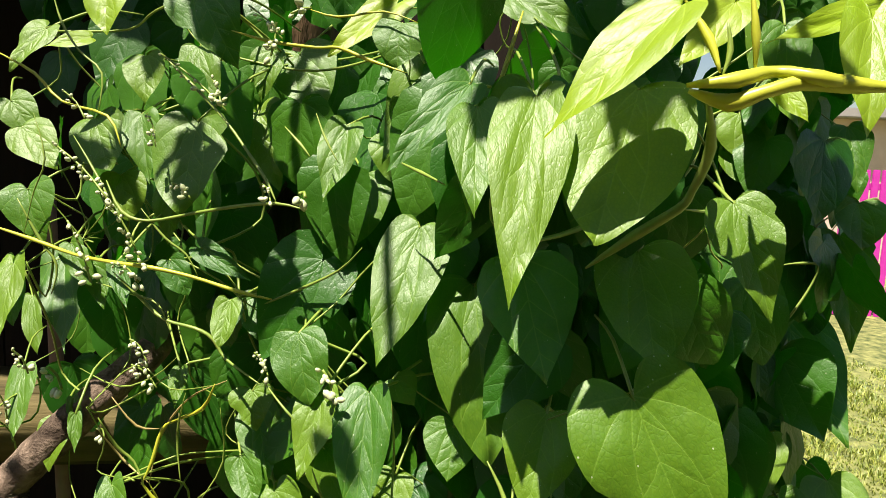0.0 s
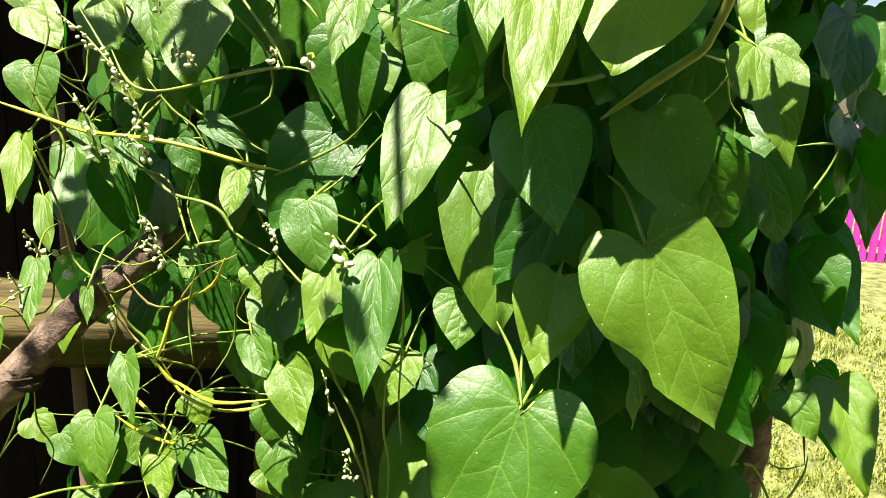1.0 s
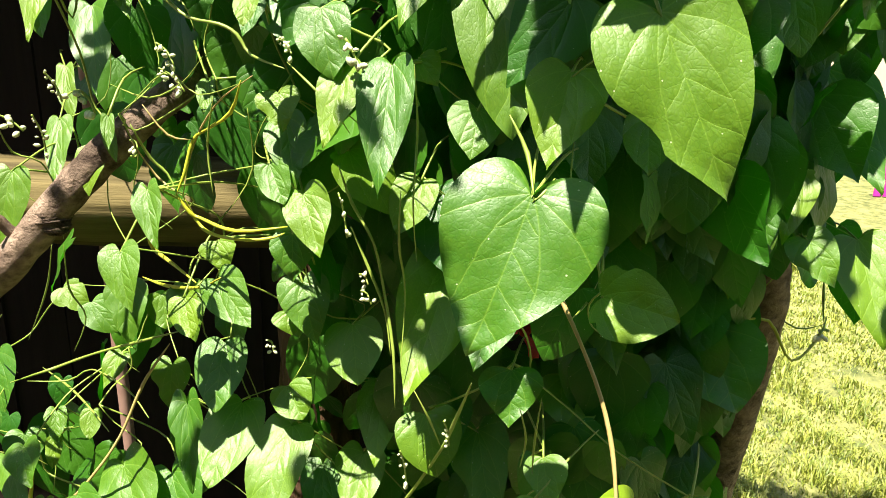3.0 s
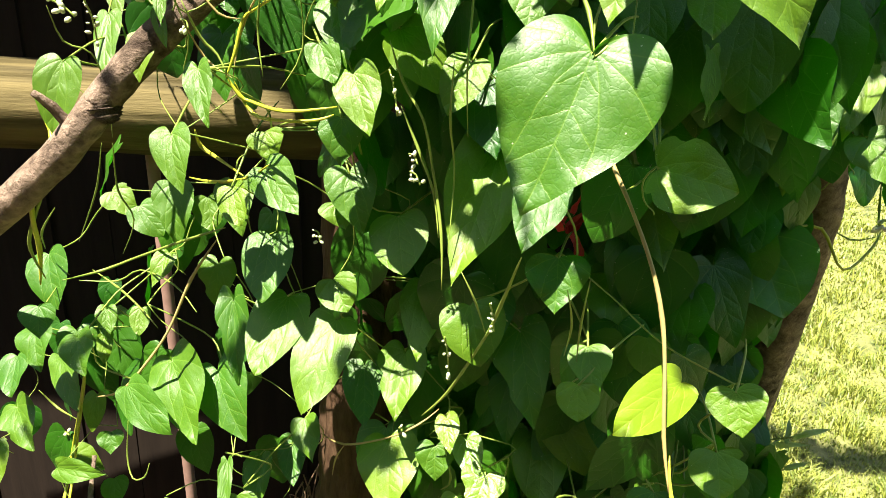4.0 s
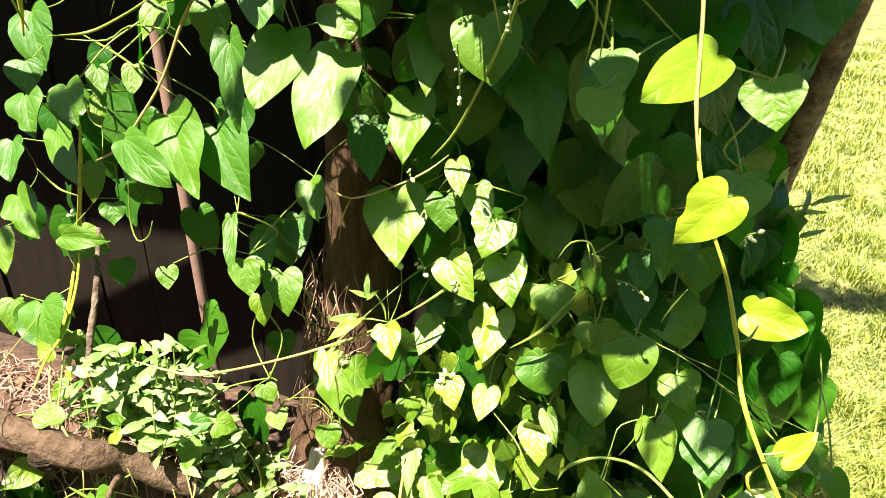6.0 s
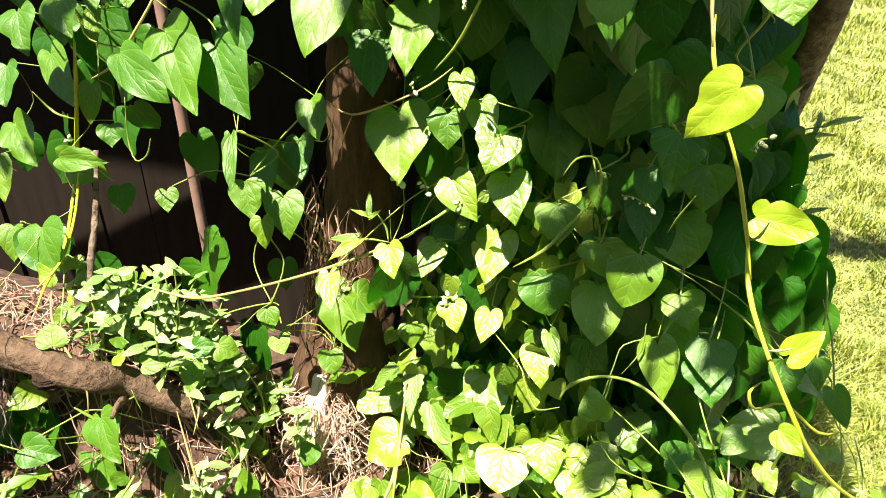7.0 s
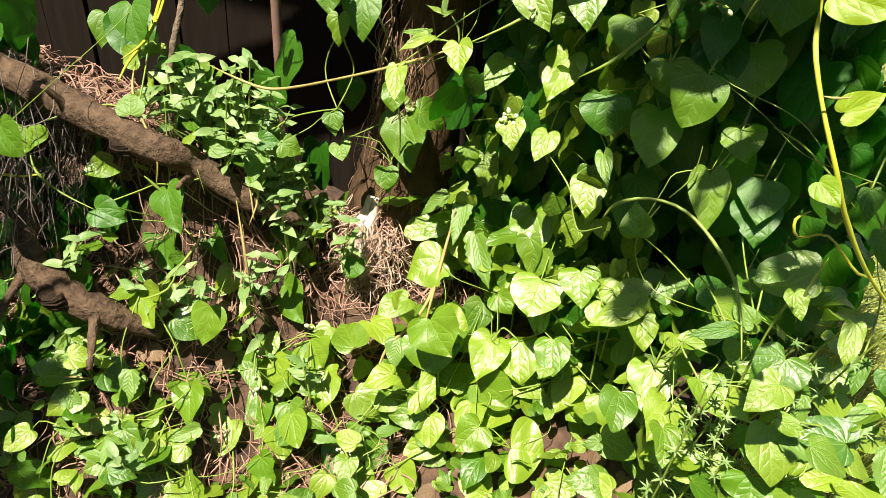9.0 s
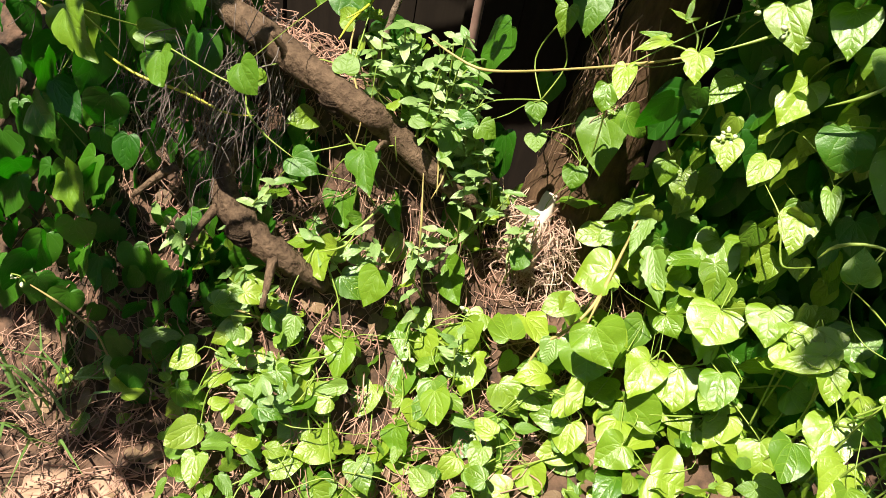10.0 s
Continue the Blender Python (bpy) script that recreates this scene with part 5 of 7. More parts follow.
shoot(climber, STEM, 0.0026, (-0.313, 0.554, 1.593), (-0.291, 0.557, 1.572), (-0.271, 0.553, 1.559), (-0.244, 0.549, 1.555), (-0.230, 0.549, 1.548), (-0.218, 0.546, 1.534), (-0.180, 0.518, 1.527))
shoot(climber, STEM, 0.0020, (-0.280, 0.570, 1.759), (-0.251, 0.562, 1.736), (-0.219, 0.549, 1.710), (-0.197, 0.536, 1.689), (-0.179, 0.524, 1.671), (-0.169, 0.518, 1.656))
shoot(climber, STEM, 0.0020, (-0.194, 0.542, 1.576), (-0.163, 0.543, 1.591), (-0.130, 0.537, 1.609), (-0.109, 0.519, 1.629))
shoot(climber, YELLOW_STEM, 0.0024, (-0.222, 0.565, 1.776), (-0.189, 0.558, 1.768), (-0.154, 0.552, 1.764), (-0.137, 0.550, 1.764), (-0.115, 0.544, 1.756), (-0.086, 0.536, 1.747))
shoot(climber, YELLOW_STEM, 0.0016, (-0.164, 0.562, 1.792), (-0.140, 0.558, 1.786), (-0.107, 0.556, 1.790), (-0.082, 0.550, 1.782))
shoot(climber, YELLOW_STEM, 0.0029, (-0.011, 0.555, 1.792), (-0.018, 0.536, 1.760), (-0.023, 0.521, 1.737), (-0.028, 0.504, 1.714), (-0.024, 0.483, 1.694))
shoot(bough_vine, YELLOW_STEM, 0.0074, (0.074, 0.406, 1.731), (0.092, 0.403, 1.726), (0.106, 0.400, 1.731), (0.123, 0.403, 1.736), (0.144, 0.406, 1.736), (0.169, 0.409, 1.735))
shoot(bough_vine, YELLOW_STEM, 0.0065, (0.072, 0.401, 1.733), (0.093, 0.399, 1.736), (0.112, 0.407, 1.741), (0.129, 0.399, 1.738), (0.151, 0.412, 1.736), (0.169, 0.409, 1.737))
shoot(bough_vine, YELLOW_STEM, 0.0040, (0.070, 0.412, 1.773), (0.081, 0.405, 1.755), (0.086, 0.399, 1.739))
shoot(bough_vine, YELLOW_STEM, 0.0034, (0.098, 0.406, 1.778), (0.101, 0.403, 1.757), (0.103, 0.406, 1.740))
shoot(bough_vine, STEM, 0.0025, (0.088, 0.402, 1.762), (0.090, 0.401, 1.749), (0.087, 0.399, 1.737))
shoot(bough_vine, STEM, 0.0051, (0.084, 0.412, 1.729), (0.093, 0.435, 1.706), (0.088, 0.447, 1.682), (0.082, 0.449, 1.672), (0.060, 0.454, 1.655), (0.036, 0.458, 1.635))
shoot(climber, STEM, 0.0020, (0.084, 0.450, 1.672), (0.107, 0.483, 1.669), (0.128, 0.516, 1.671))
shoot(climber, STEM, 0.0018, (0.197, 0.642, 1.617), (0.217, 0.645, 1.620), (0.229, 0.645, 1.618), (0.222, 0.641, 1.599), (0.206, 0.635, 1.574), (0.195, 0.640, 1.553))
shoot(climber, YELLOW_STEM, 0.0022, (-0.428, 0.583, 1.759), (-0.391, 0.579, 1.742), (-0.364, 0.573, 1.721), (-0.322, 0.566, 1.711), (-0.307, 0.559, 1.688))
shoot(climber, STEM, 0.0017, (-0.377, 0.585, 1.803), (-0.368, 0.582, 1.781), (-0.351, 0.577, 1.760), (-0.330, 0.573, 1.743), (-0.330, 0.567, 1.713))
shoot(climber, STEM, 0.0023, (-0.408, 0.576, 1.643), (-0.391, 0.577, 1.612), (-0.376, 0.577, 1.590), (-0.381, 0.576, 1.566))
shoot(climber, STEM, 0.0019, (-0.170, 0.535, 1.708), (-0.157, 0.529, 1.697), (-0.148, 0.525, 1.688))
shoot(climber, STEM, 0.0021, (-0.086, 0.512, 1.689), (-0.067, 0.495, 1.683), (-0.048, 0.474, 1.677))
shoot(climber, STEM, 0.0015, (-0.148, 0.536, 1.718), (-0.139, 0.529, 1.701), (-0.128, 0.524, 1.685))
shoot(climber, STEM, 0.0013, (-0.390, 0.575, 1.711), (-0.378, 0.570, 1.676), (-0.391, 0.573, 1.649), (-0.405, 0.577, 1.611))
shoot(climber, STEM, 0.0017, (-0.351, 0.567, 1.695), (-0.329, 0.558, 1.670), (-0.312, 0.548, 1.646), (-0.339, 0.559, 1.618))
shoot(climber, STEM, 0.0017, (-0.284, 0.546, 1.644), (-0.267, 0.548, 1.623), (-0.251, 0.550, 1.611), (-0.242, 0.550, 1.595))
shoot(climber, STEM, 0.0017, (-0.335, 0.566, 1.581), (-0.301, 0.558, 1.576), (-0.276, 0.554, 1.570), (-0.265, 0.551, 1.549))
shoot(climber, TAN_STEM, 0.0019, (-0.336, 0.565, 1.459), (-0.329, 0.587, 1.425), (-0.297, 0.573, 1.413))
shoot(climber, YELLOW_STEM, 0.0028, (-0.297, 0.573, 1.413), (-0.285, 0.581, 1.383), (-0.241, 0.554, 1.385), (-0.213, 0.555, 1.388), (-0.200, 0.558, 1.393))
shoot(climber, TAN_STEM, 0.0018, (-0.297, 0.573, 1.413), (-0.289, 0.577, 1.452), (-0.257, 0.562, 1.493), (-0.215, 0.541, 1.519))
shoot(climber, YELLOW_STEM, 0.0034, (-0.458, 0.747, 1.264), (-0.387, 0.683, 1.283), (-0.315, 0.621, 1.311), (-0.275, 0.589, 1.336))
shoot(climber, STEM, 0.0027, (-0.014, 0.467, 1.510), (-0.001, 0.460, 1.488), (0.006, 0.441, 1.464))
shoot(climber, STEM, 0.0031, (0.026, 0.465, 1.496), (0.026, 0.452, 1.465))
shoot(climber, STEM, 0.0020, (0.017, 0.451, 1.476), (0.011, 0.444, 1.468), (0.005, 0.441, 1.463))
shoot(climber, STEM, 0.0029, (0.052, 0.483, 1.645), (0.087, 0.544, 1.672), (0.112, 0.577, 1.693), (0.122, 0.589, 1.724))
shoot(climber, STEM, 0.0027, (-0.006, 0.423, 1.650), (0.030, 0.457, 1.657), (0.070, 0.524, 1.675), (0.107, 0.572, 1.696))
shoot(climber, STEM, 0.0014, (-0.365, 0.586, 1.502), (-0.322, 0.573, 1.494), (-0.287, 0.565, 1.508), (-0.259, 0.550, 1.531))
shoot(climber, STEM, 0.0013, (-0.346, 0.570, 1.478), (-0.304, 0.569, 1.515), (-0.272, 0.563, 1.500), (-0.226, 0.546, 1.513))
shoot(runner_vine, TAN_STEM, 0.0029, (0.018, 0.505, 1.402), (0.025, 0.490, 1.390), (0.042, 0.476, 1.362), (0.059, 0.466, 1.328), (0.069, 0.456, 1.298), (0.074, 0.445, 1.271), (0.079, 0.427, 1.228), (0.086, 0.411, 1.197))
shoot(runner_vine, YELLOW_STEM, 0.0025, (0.086, 0.435, 1.209), (0.089, 0.422, 1.189), (0.102, 0.408, 1.158), (0.117, 0.396, 1.130), (0.129, 0.381, 1.099), (0.139, 0.368, 1.070))
shoot(runner_vine, YELLOW_STEM, 0.0032, (0.140, 0.412, 1.073), (0.143, 0.379, 1.054), (0.159, 0.356, 1.027), (0.182, 0.336, 0.995), (0.211, 0.346, 0.950), (0.260, 0.375, 0.890), (0.355, 0.440, 0.798))
shoot(runner_vine, STEM, 0.0018, (0.137, 0.401, 1.078), (0.143, 0.399, 1.083), (0.148, 0.406, 1.091))
shoot(runner_vine, TAN_STEM, 0.0018, (0.157, 0.346, 1.035), (0.164, 0.348, 1.035), (0.173, 0.351, 1.037))
shoot(runner_vine, STEM, 0.0015, (0.034, 0.469, 1.379), (0.045, 0.518, 1.373), (0.054, 0.556, 1.378))
shoot(climber, YELLOW_STEM, 0.0056, (-0.632, 0.681, 1.127), (-0.616, 0.672, 1.178), (-0.563, 0.614, 1.248), (-0.543, 0.607, 1.296), (-0.556, 0.650, 1.319), (-0.571, 0.657, 1.347))
shoot(climber, STEM, 0.0037, (-0.631, 0.690, 1.131), (-0.605, 0.647, 1.197), (-0.545, 0.611, 1.270), (-0.541, 0.617, 1.299))
shoot(climber, STEM, 0.0035, (-0.630, 0.715, 1.119), (-0.620, 0.774, 1.110), (-0.552, 0.767, 1.143), (-0.446, 0.709, 1.199), (-0.373, 0.675, 1.235))
shoot(climber, STEM, 0.0021, (-0.626, 0.738, 1.110), (-0.579, 0.752, 1.110), (-0.541, 0.749, 1.132), (-0.448, 0.683, 1.152), (-0.401, 0.650, 1.140))
shoot(climber, TAN_STEM, 0.0033, (-0.384, 0.674, 1.220), (-0.417, 0.670, 1.170), (-0.441, 0.654, 1.110), (-0.467, 0.643, 1.068), (-0.508, 0.646, 1.021), (-0.572, 0.677, 0.981))
shoot(climber, STEM, 0.0022, (-0.148, 0.541, 1.456), (-0.138, 0.544, 1.426), (-0.119, 0.538, 1.398), (-0.110, 0.539, 1.357), (-0.099, 0.527, 1.314), (-0.094, 0.516, 1.270))
shoot(climber, STEM, 0.0022, (-0.139, 0.543, 1.408), (-0.125, 0.542, 1.378), (-0.109, 0.537, 1.343), (-0.101, 0.527, 1.309))
shoot(climber, STEM, 0.0017, (-0.090, 0.504, 1.449), (-0.094, 0.518, 1.405), (-0.093, 0.538, 1.359), (-0.092, 0.522, 1.298))
shoot(climber, STEM, 0.0015, (-0.079, 0.487, 1.536), (-0.078, 0.498, 1.493), (-0.077, 0.486, 1.445), (-0.079, 0.512, 1.395))
shoot(climber, YELLOW_STEM, 0.0028, (-0.225, 0.542, 1.515), (-0.243, 0.559, 1.488), (-0.270, 0.571, 1.472), (-0.284, 0.572, 1.462), (-0.292, 0.569, 1.434), (-0.301, 0.568, 1.414))
shoot(climber, YELLOW_STEM, 0.0033, (-0.301, 0.568, 1.416), (-0.291, 0.572, 1.399), (-0.281, 0.572, 1.395), (-0.238, 0.548, 1.394), (-0.194, 0.550, 1.401))
shoot(climber, STEM, 0.0024, (-0.327, 0.552, 1.475), (-0.321, 0.566, 1.446), (-0.309, 0.571, 1.432), (-0.298, 0.567, 1.414))
shoot(climber, YELLOW_STEM, 0.0042, (-0.410, 0.690, 1.336), (-0.417, 0.710, 1.314), (-0.381, 0.686, 1.308), (-0.334, 0.649, 1.304))
shoot(climber, TAN_STEM, 0.0019, (-0.320, 0.560, 1.490), (-0.302, 0.564, 1.466), (-0.286, 0.572, 1.462))
shoot(climber, STEM, 0.0019, (-0.256, 0.557, 1.500), (-0.272, 0.573, 1.458), (-0.266, 0.567, 1.417))
shoot(climber, STEM, 0.0014, (-0.224, 0.549, 1.494), (-0.229, 0.565, 1.443), (-0.246, 0.557, 1.410))
shoot(climber, STEM, 0.0030, (-0.029, 0.474, 1.322), (-0.048, 0.528, 1.256), (-0.062, 0.552, 1.214), (-0.104, 0.612, 1.116), (-0.133, 0.627, 1.073))
shoot(climber, STEM, 0.0018, (-0.079, 0.517, 1.287), (-0.067, 0.520, 1.262), (-0.061, 0.545, 1.223))
shoot(climber, STEM, 0.0018, (0.004, 0.512, 1.286), (0.010, 0.535, 1.246), (0.006, 0.556, 1.206))
shoot(climber, STEM, 0.0018, (0.020, 0.509, 1.299), (0.017, 0.529, 1.250), (0.017, 0.541, 1.211))
shoot(climber, YELLOW_STEM, 0.0030, (0.208, 0.763, 1.278), (0.245, 0.780, 1.276), (0.272, 0.772, 1.237), (0.306, 0.806, 1.254), (0.320, 0.835, 1.268))
shoot(climber, STEM, 0.0025, (0.313, 0.852, 1.318), (0.315, 0.842, 1.288), (0.317, 0.832, 1.259))
shoot(climber, STEM, 0.0019, (0.255, 0.825, 1.274), (0.288, 0.824, 1.254), (0.318, 0.832, 1.259))
shoot(climber, STEM, 0.0016, (-0.176, 0.513, 1.532), (-0.152, 0.494, 1.519), (-0.138, 0.498, 1.504), (-0.131, 0.515, 1.485))
shoot(climber, STEM, 0.0018, (-0.512, 0.619, 1.459), (-0.521, 0.645, 1.424), (-0.502, 0.660, 1.412), (-0.531, 0.714, 1.364), (-0.545, 0.732, 1.307))
shoot(climber, STEM, 0.0022, (-0.545, 0.731, 1.300), (-0.571, 0.764, 1.231), (-0.568, 0.784, 1.186), (-0.598, 0.793, 1.130))
shoot(climber, STEM, 0.0021, (-0.553, 0.722, 1.302), (-0.591, 0.749, 1.233), (-0.652, 0.778, 1.146))
shoot(climber, YELLOW_STEM, 0.0038, (-0.590, 0.689, 1.021), (-0.642, 0.723, 0.915), (-0.687, 0.744, 0.801), (-0.660, 0.687, 0.765), (-0.614, 0.594, 0.758), (-0.618, 0.549, 0.747))
shoot(climber, STEM, 0.0026, (-0.569, 0.653, 1.241), (-0.635, 0.700, 1.189), (-0.667, 0.735, 1.150))
shoot(climber, STEM, 0.0028, (-0.644, 0.787, 1.103), (-0.582, 0.757, 1.097), (-0.519, 0.713, 1.097), (-0.476, 0.682, 1.093))
shoot(climber, YELLOW_STEM, 0.0045, (-0.599, 0.699, 1.022), (-0.619, 0.707, 0.960), (-0.695, 0.763, 0.838), (-0.704, 0.743, 0.764), (-0.644, 0.635, 0.745), (-0.622, 0.563, 0.735), (-0.615, 0.533, 0.722))
shoot(climber, STEM, 0.0032, (-0.667, 0.743, 0.885), (-0.732, 0.778, 0.870), (-0.749, 0.767, 0.904))
shoot(climber, TAN_STEM, 0.0023, (-0.252, 0.640, 1.018), (-0.228, 0.650, 1.001), (-0.172, 0.633, 1.033), (-0.139, 0.639, 1.053), (-0.120, 0.650, 1.069))
shoot(climber, TAN_STEM, 0.0019, (-0.228, 0.650, 0.999), (-0.248, 0.674, 0.959), (-0.262, 0.698, 0.914))
shoot(climber, STEM, 0.0020, (-0.502, 0.643, 0.983), (-0.505, 0.637, 0.933), (-0.494, 0.628, 0.910), (-0.466, 0.614, 0.929), (-0.455, 0.611, 0.953))
shoot(climber, STEM, 0.0032, (-0.070, 0.690, 0.947), (-0.116, 0.647, 0.904), (-0.171, 0.614, 0.868))
shoot(creeper, TAN_STEM, 0.0034, (-0.164, 0.613, 0.873), (-0.227, 0.599, 0.838), (-0.298, 0.593, 0.801), (-0.378, 0.595, 0.760), (-0.425, 0.592, 0.744), (-0.469, 0.587, 0.749), (-0.502, 0.581, 0.759))
shoot(climber, STEM, 0.0026, (-0.175, 0.614, 0.870), (-0.181, 0.623, 0.883), (-0.199, 0.637, 0.893))
shoot(climber, STEM, 0.0026, (-0.171, 0.614, 0.869), (-0.205, 0.615, 0.866), (-0.232, 0.611, 0.847))
shoot(climber, STEM, 0.0025, (-0.172, 0.615, 0.871), (-0.181, 0.637, 0.897))
shoot(climber, STEM, 0.0035, (-0.030, 0.595, 0.880), (-0.001, 0.600, 0.905), (0.018, 0.615, 0.928), (0.036, 0.623, 0.954))
shoot(climber, STEM, 0.0023, (0.036, 0.623, 0.954), (0.044, 0.623, 0.981), (0.035, 0.628, 1.005), (0.016, 0.633, 0.999), (0.005, 0.635, 0.976))
shoot(creeper, STEM, 0.0036, (0.043, 0.547, 0.750), (0.052, 0.550, 0.772), (0.083, 0.557, 0.787), (0.125, 0.555, 0.786), (0.169, 0.527, 0.770), (0.199, 0.493, 0.749), (0.217, 0.436, 0.721))
shoot(creeper, STEM, 0.0026, (-0.003, 0.584, 0.741), (0.013, 0.569, 0.714), (0.024, 0.560, 0.713), (0.045, 0.546, 0.739))
shoot(climber, STEM, 0.0014, (0.103, 0.513, 1.005), (0.106, 0.497, 1.032), (0.113, 0.489, 1.057))
shoot(climber, STEM, 0.0018, (0.102, 0.560, 0.793), (0.117, 0.573, 0.819), (0.115, 0.575, 0.855))
shoot(climber, STEM, 0.0024, (-0.118, 0.648, 1.047), (-0.104, 0.657, 0.977), (-0.115, 0.658, 0.958))
shoot(climber, STEM, 0.0020, (-0.045, 0.620, 0.762), (-0.012, 0.595, 0.748), (0.002, 0.579, 0.738))
shoot(weeds, TAN_STEM, 0.0048, (-0.151, 0.559, 0.463), (-0.157, 0.605, 0.516), (-0.164, 0.656, 0.564), (-0.165, 0.669, 0.597))
shoot(creeper, YELLOW_STEM, 0.0028, (0.318, 0.541, 0.794), (0.296, 0.535, 0.792), (0.252, 0.527, 0.828), (0.226, 0.518, 0.822), (0.218, 0.526, 0.835), (0.229, 0.535, 0.844))
shoot(creeper, STEM, 0.0026, (0.254, 0.478, 0.752), (0.249, 0.483, 0.787), (0.243, 0.460, 0.848))
shoot(creeper, STEM, 0.0036, (-0.541, 0.473, 0.632), (-0.530, 0.476, 0.621), (-0.502, 0.483, 0.591), (-0.480, 0.479, 0.571))
shoot(creeper, STEM, 0.0029, (-0.489, 0.517, 0.635), (-0.478, 0.513, 0.600))
shoot(creeper, STEM, 0.0029, (-0.475, 0.439, 0.529), (-0.477, 0.414, 0.503), (-0.506, 0.390, 0.487))
shoot(creeper, TAN_STEM, 0.0030, (-0.455, 0.574, 0.653), (-0.440, 0.562, 0.606), (-0.416, 0.535, 0.564))
shoot(creeper, TAN_STEM, 0.0030, (-0.420, 0.528, 0.559), (-0.423, 0.558, 0.593), (-0.449, 0.572, 0.636))
shoot(climber, YELLOW_STEM, 0.0040, (-0.996, 0.320, 0.693), (-0.951, 0.337, 0.677), (-0.897, 0.347, 0.650), (-0.836, 0.362, 0.628), (-0.764, 0.390, 0.620), (-0.703, 0.406, 0.612), (-0.665, 0.423, 0.619))
shoot(climber, STEM, 0.0032, (-0.801, 0.393, 0.643), (-0.769, 0.395, 0.629), (-0.748, 0.397, 0.621))
shoot(climber, STEM, 0.0032, (-0.690, 0.432, 0.640), (-0.674, 0.421, 0.620), (-0.639, 0.420, 0.601), (-0.591, 0.427, 0.585))
shoot(weeds, TAN_STEM, 0.0034, (-0.872, 0.145, 0.348), (-0.809, 0.169, 0.315), (-0.753, 0.181, 0.285), (-0.714, 0.177, 0.255), (-0.646, 0.203, 0.234), (-0.577, 0.220, 0.238))
shoot(weeds, TAN_STEM, 0.0025, (-0.622, 0.268, 0.358), (-0.568, 0.296, 0.390), (-0.505, 0.323, 0.381))
shoot(creeper, TAN_STEM, 0.0031, (-0.626, 0.581, 0.728), (-0.588, 0.527, 0.711), (-0.533, 0.493, 0.661), (-0.528, 0.477, 0.615))
shoot(creeper, STEM, 0.0032, (-0.463, 0.488, 0.558), (-0.472, 0.452, 0.532), (-0.487, 0.412, 0.504))
shoot(creeper, TAN_STEM, 0.0033, (-0.450, 0.543, 0.587), (-0.415, 0.506, 0.524), (-0.406, 0.501, 0.465))
shoot(creeper, STEM, 0.0031, (-0.017, 0.525, 0.426), (0.035, 0.577, 0.416), (0.070, 0.611, 0.424))
shoot(creeper, STEM, 0.0032, (0.187, 0.460, 0.647), (0.187, 0.529, 0.550), (0.193, 0.552, 0.491))
shoot(weeds, TAN_STEM, 0.0049, (-0.195, 0.500, 0.396), (-0.190, 0.523, 0.431), (-0.168, 0.551, 0.462), (-0.158, 0.584, 0.492), (-0.159, 0.619, 0.524), (-0.160, 0.652, 0.546))

# ---- flower spikes: small waxy buds on a thin axis ----
def bead(r, long, sides=6):
    v, f = [(0, 0, -long)], []
    rings = ((-0.55, 0.8), (0.05, 1.0), (0.6, 0.7))
    for h, w in rings:
        for k in range(sides):
            a = 2 * math.pi * k / sides
            v.append((math.cos(a) * r * w, math.sin(a) * r * w, h * long))
    v.append((0, 0, long))
    top = len(v) - 1
    for k in range(sides):
        k2 = (k + 1) % sides
        f.append((0, 1 + k2, 1 + k))
        for j in range(len(rings) - 1):
            f.append((1 + j * sides + k, 1 + j * sides + k2, 1 + (j + 1) * sides + k2, 1 + (j + 1) * sides + k))
        f.append((1 + (len(rings) - 1) * sides + k, 1 + (len(rings) - 1) * sides + k2, top))
    return v, f


def flower_spike(a, b, count, size):
    r = random.Random(int((a[0] + 2) * 9973) + count)
    a, b = Vector(a), Vector(b)
    spike = stem("flower_spike", climber, STEM, [a, (a + b) / 2 + Vector((0, 0.003, 0.002)), b], size * 0.28, 5, label="slender spike of waxy white buds")
    size *= 1.15
    buds = Heap()
    for i in range(count):
        t = (i + 0.5) / count
        out = Vector((r.gauss(0, 1), r.gauss(-0.4, 1), r.gauss(0, 1))).normalized()
        m = out.to_track_quat("Z", "Y").to_matrix().to_4x4()
        s = size * (0.6 + 0.65 * t) * r.uniform(0.7, 1.3)
        m.translation = a.lerp(b, t) + out * s * 1.3
        v, f = bead(s * 0.5, s * 0.8)
        buds.add(v, f, None, m)
    tagged(put("bud", buds.mesh("bud"), PETAL, spike), kind="stuff")


flower_spike((-0.276, 0.562, 1.758), (-0.217, 0.544, 1.718), 12, 0.0025)
flower_spike((-0.231, 0.552, 1.740), (-0.221, 0.545, 1.720), 9, 0.0024)
flower_spike((-0.364, 0.562, 1.688), (-0.308, 0.541, 1.651), 18, 0.0030)
flower_spike((-0.308, 0.541, 1.651), (-0.281, 0.543, 1.598), 20, 0.0029)
flower_spike((-0.353, 0.559, 1.630), (-0.336, 0.561, 1.582), 14, 0.0031)
flower_spike((-0.306, 0.544, 1.602), (-0.287, 0.546, 1.588), 14, 0.0030)
flower_spike((-0.179, 0.517, 1.669), (-0.171, 0.512, 1.657), 8, 0.0023)
flower_spike((-0.188, 0.527, 1.547), (-0.170, 0.507, 1.538), 12, 0.0024)
flower_spike((-0.127, 0.493, 1.550), (-0.116, 0.486, 1.530), 10, 0.0034)
flower_spike((-0.184, 0.554, 1.781), (-0.185, 0.547, 1.757), 10, 0.0028)
flower_spike((-0.174, 0.555, 1.787), (-0.159, 0.554, 1.791), 6, 0.0036)
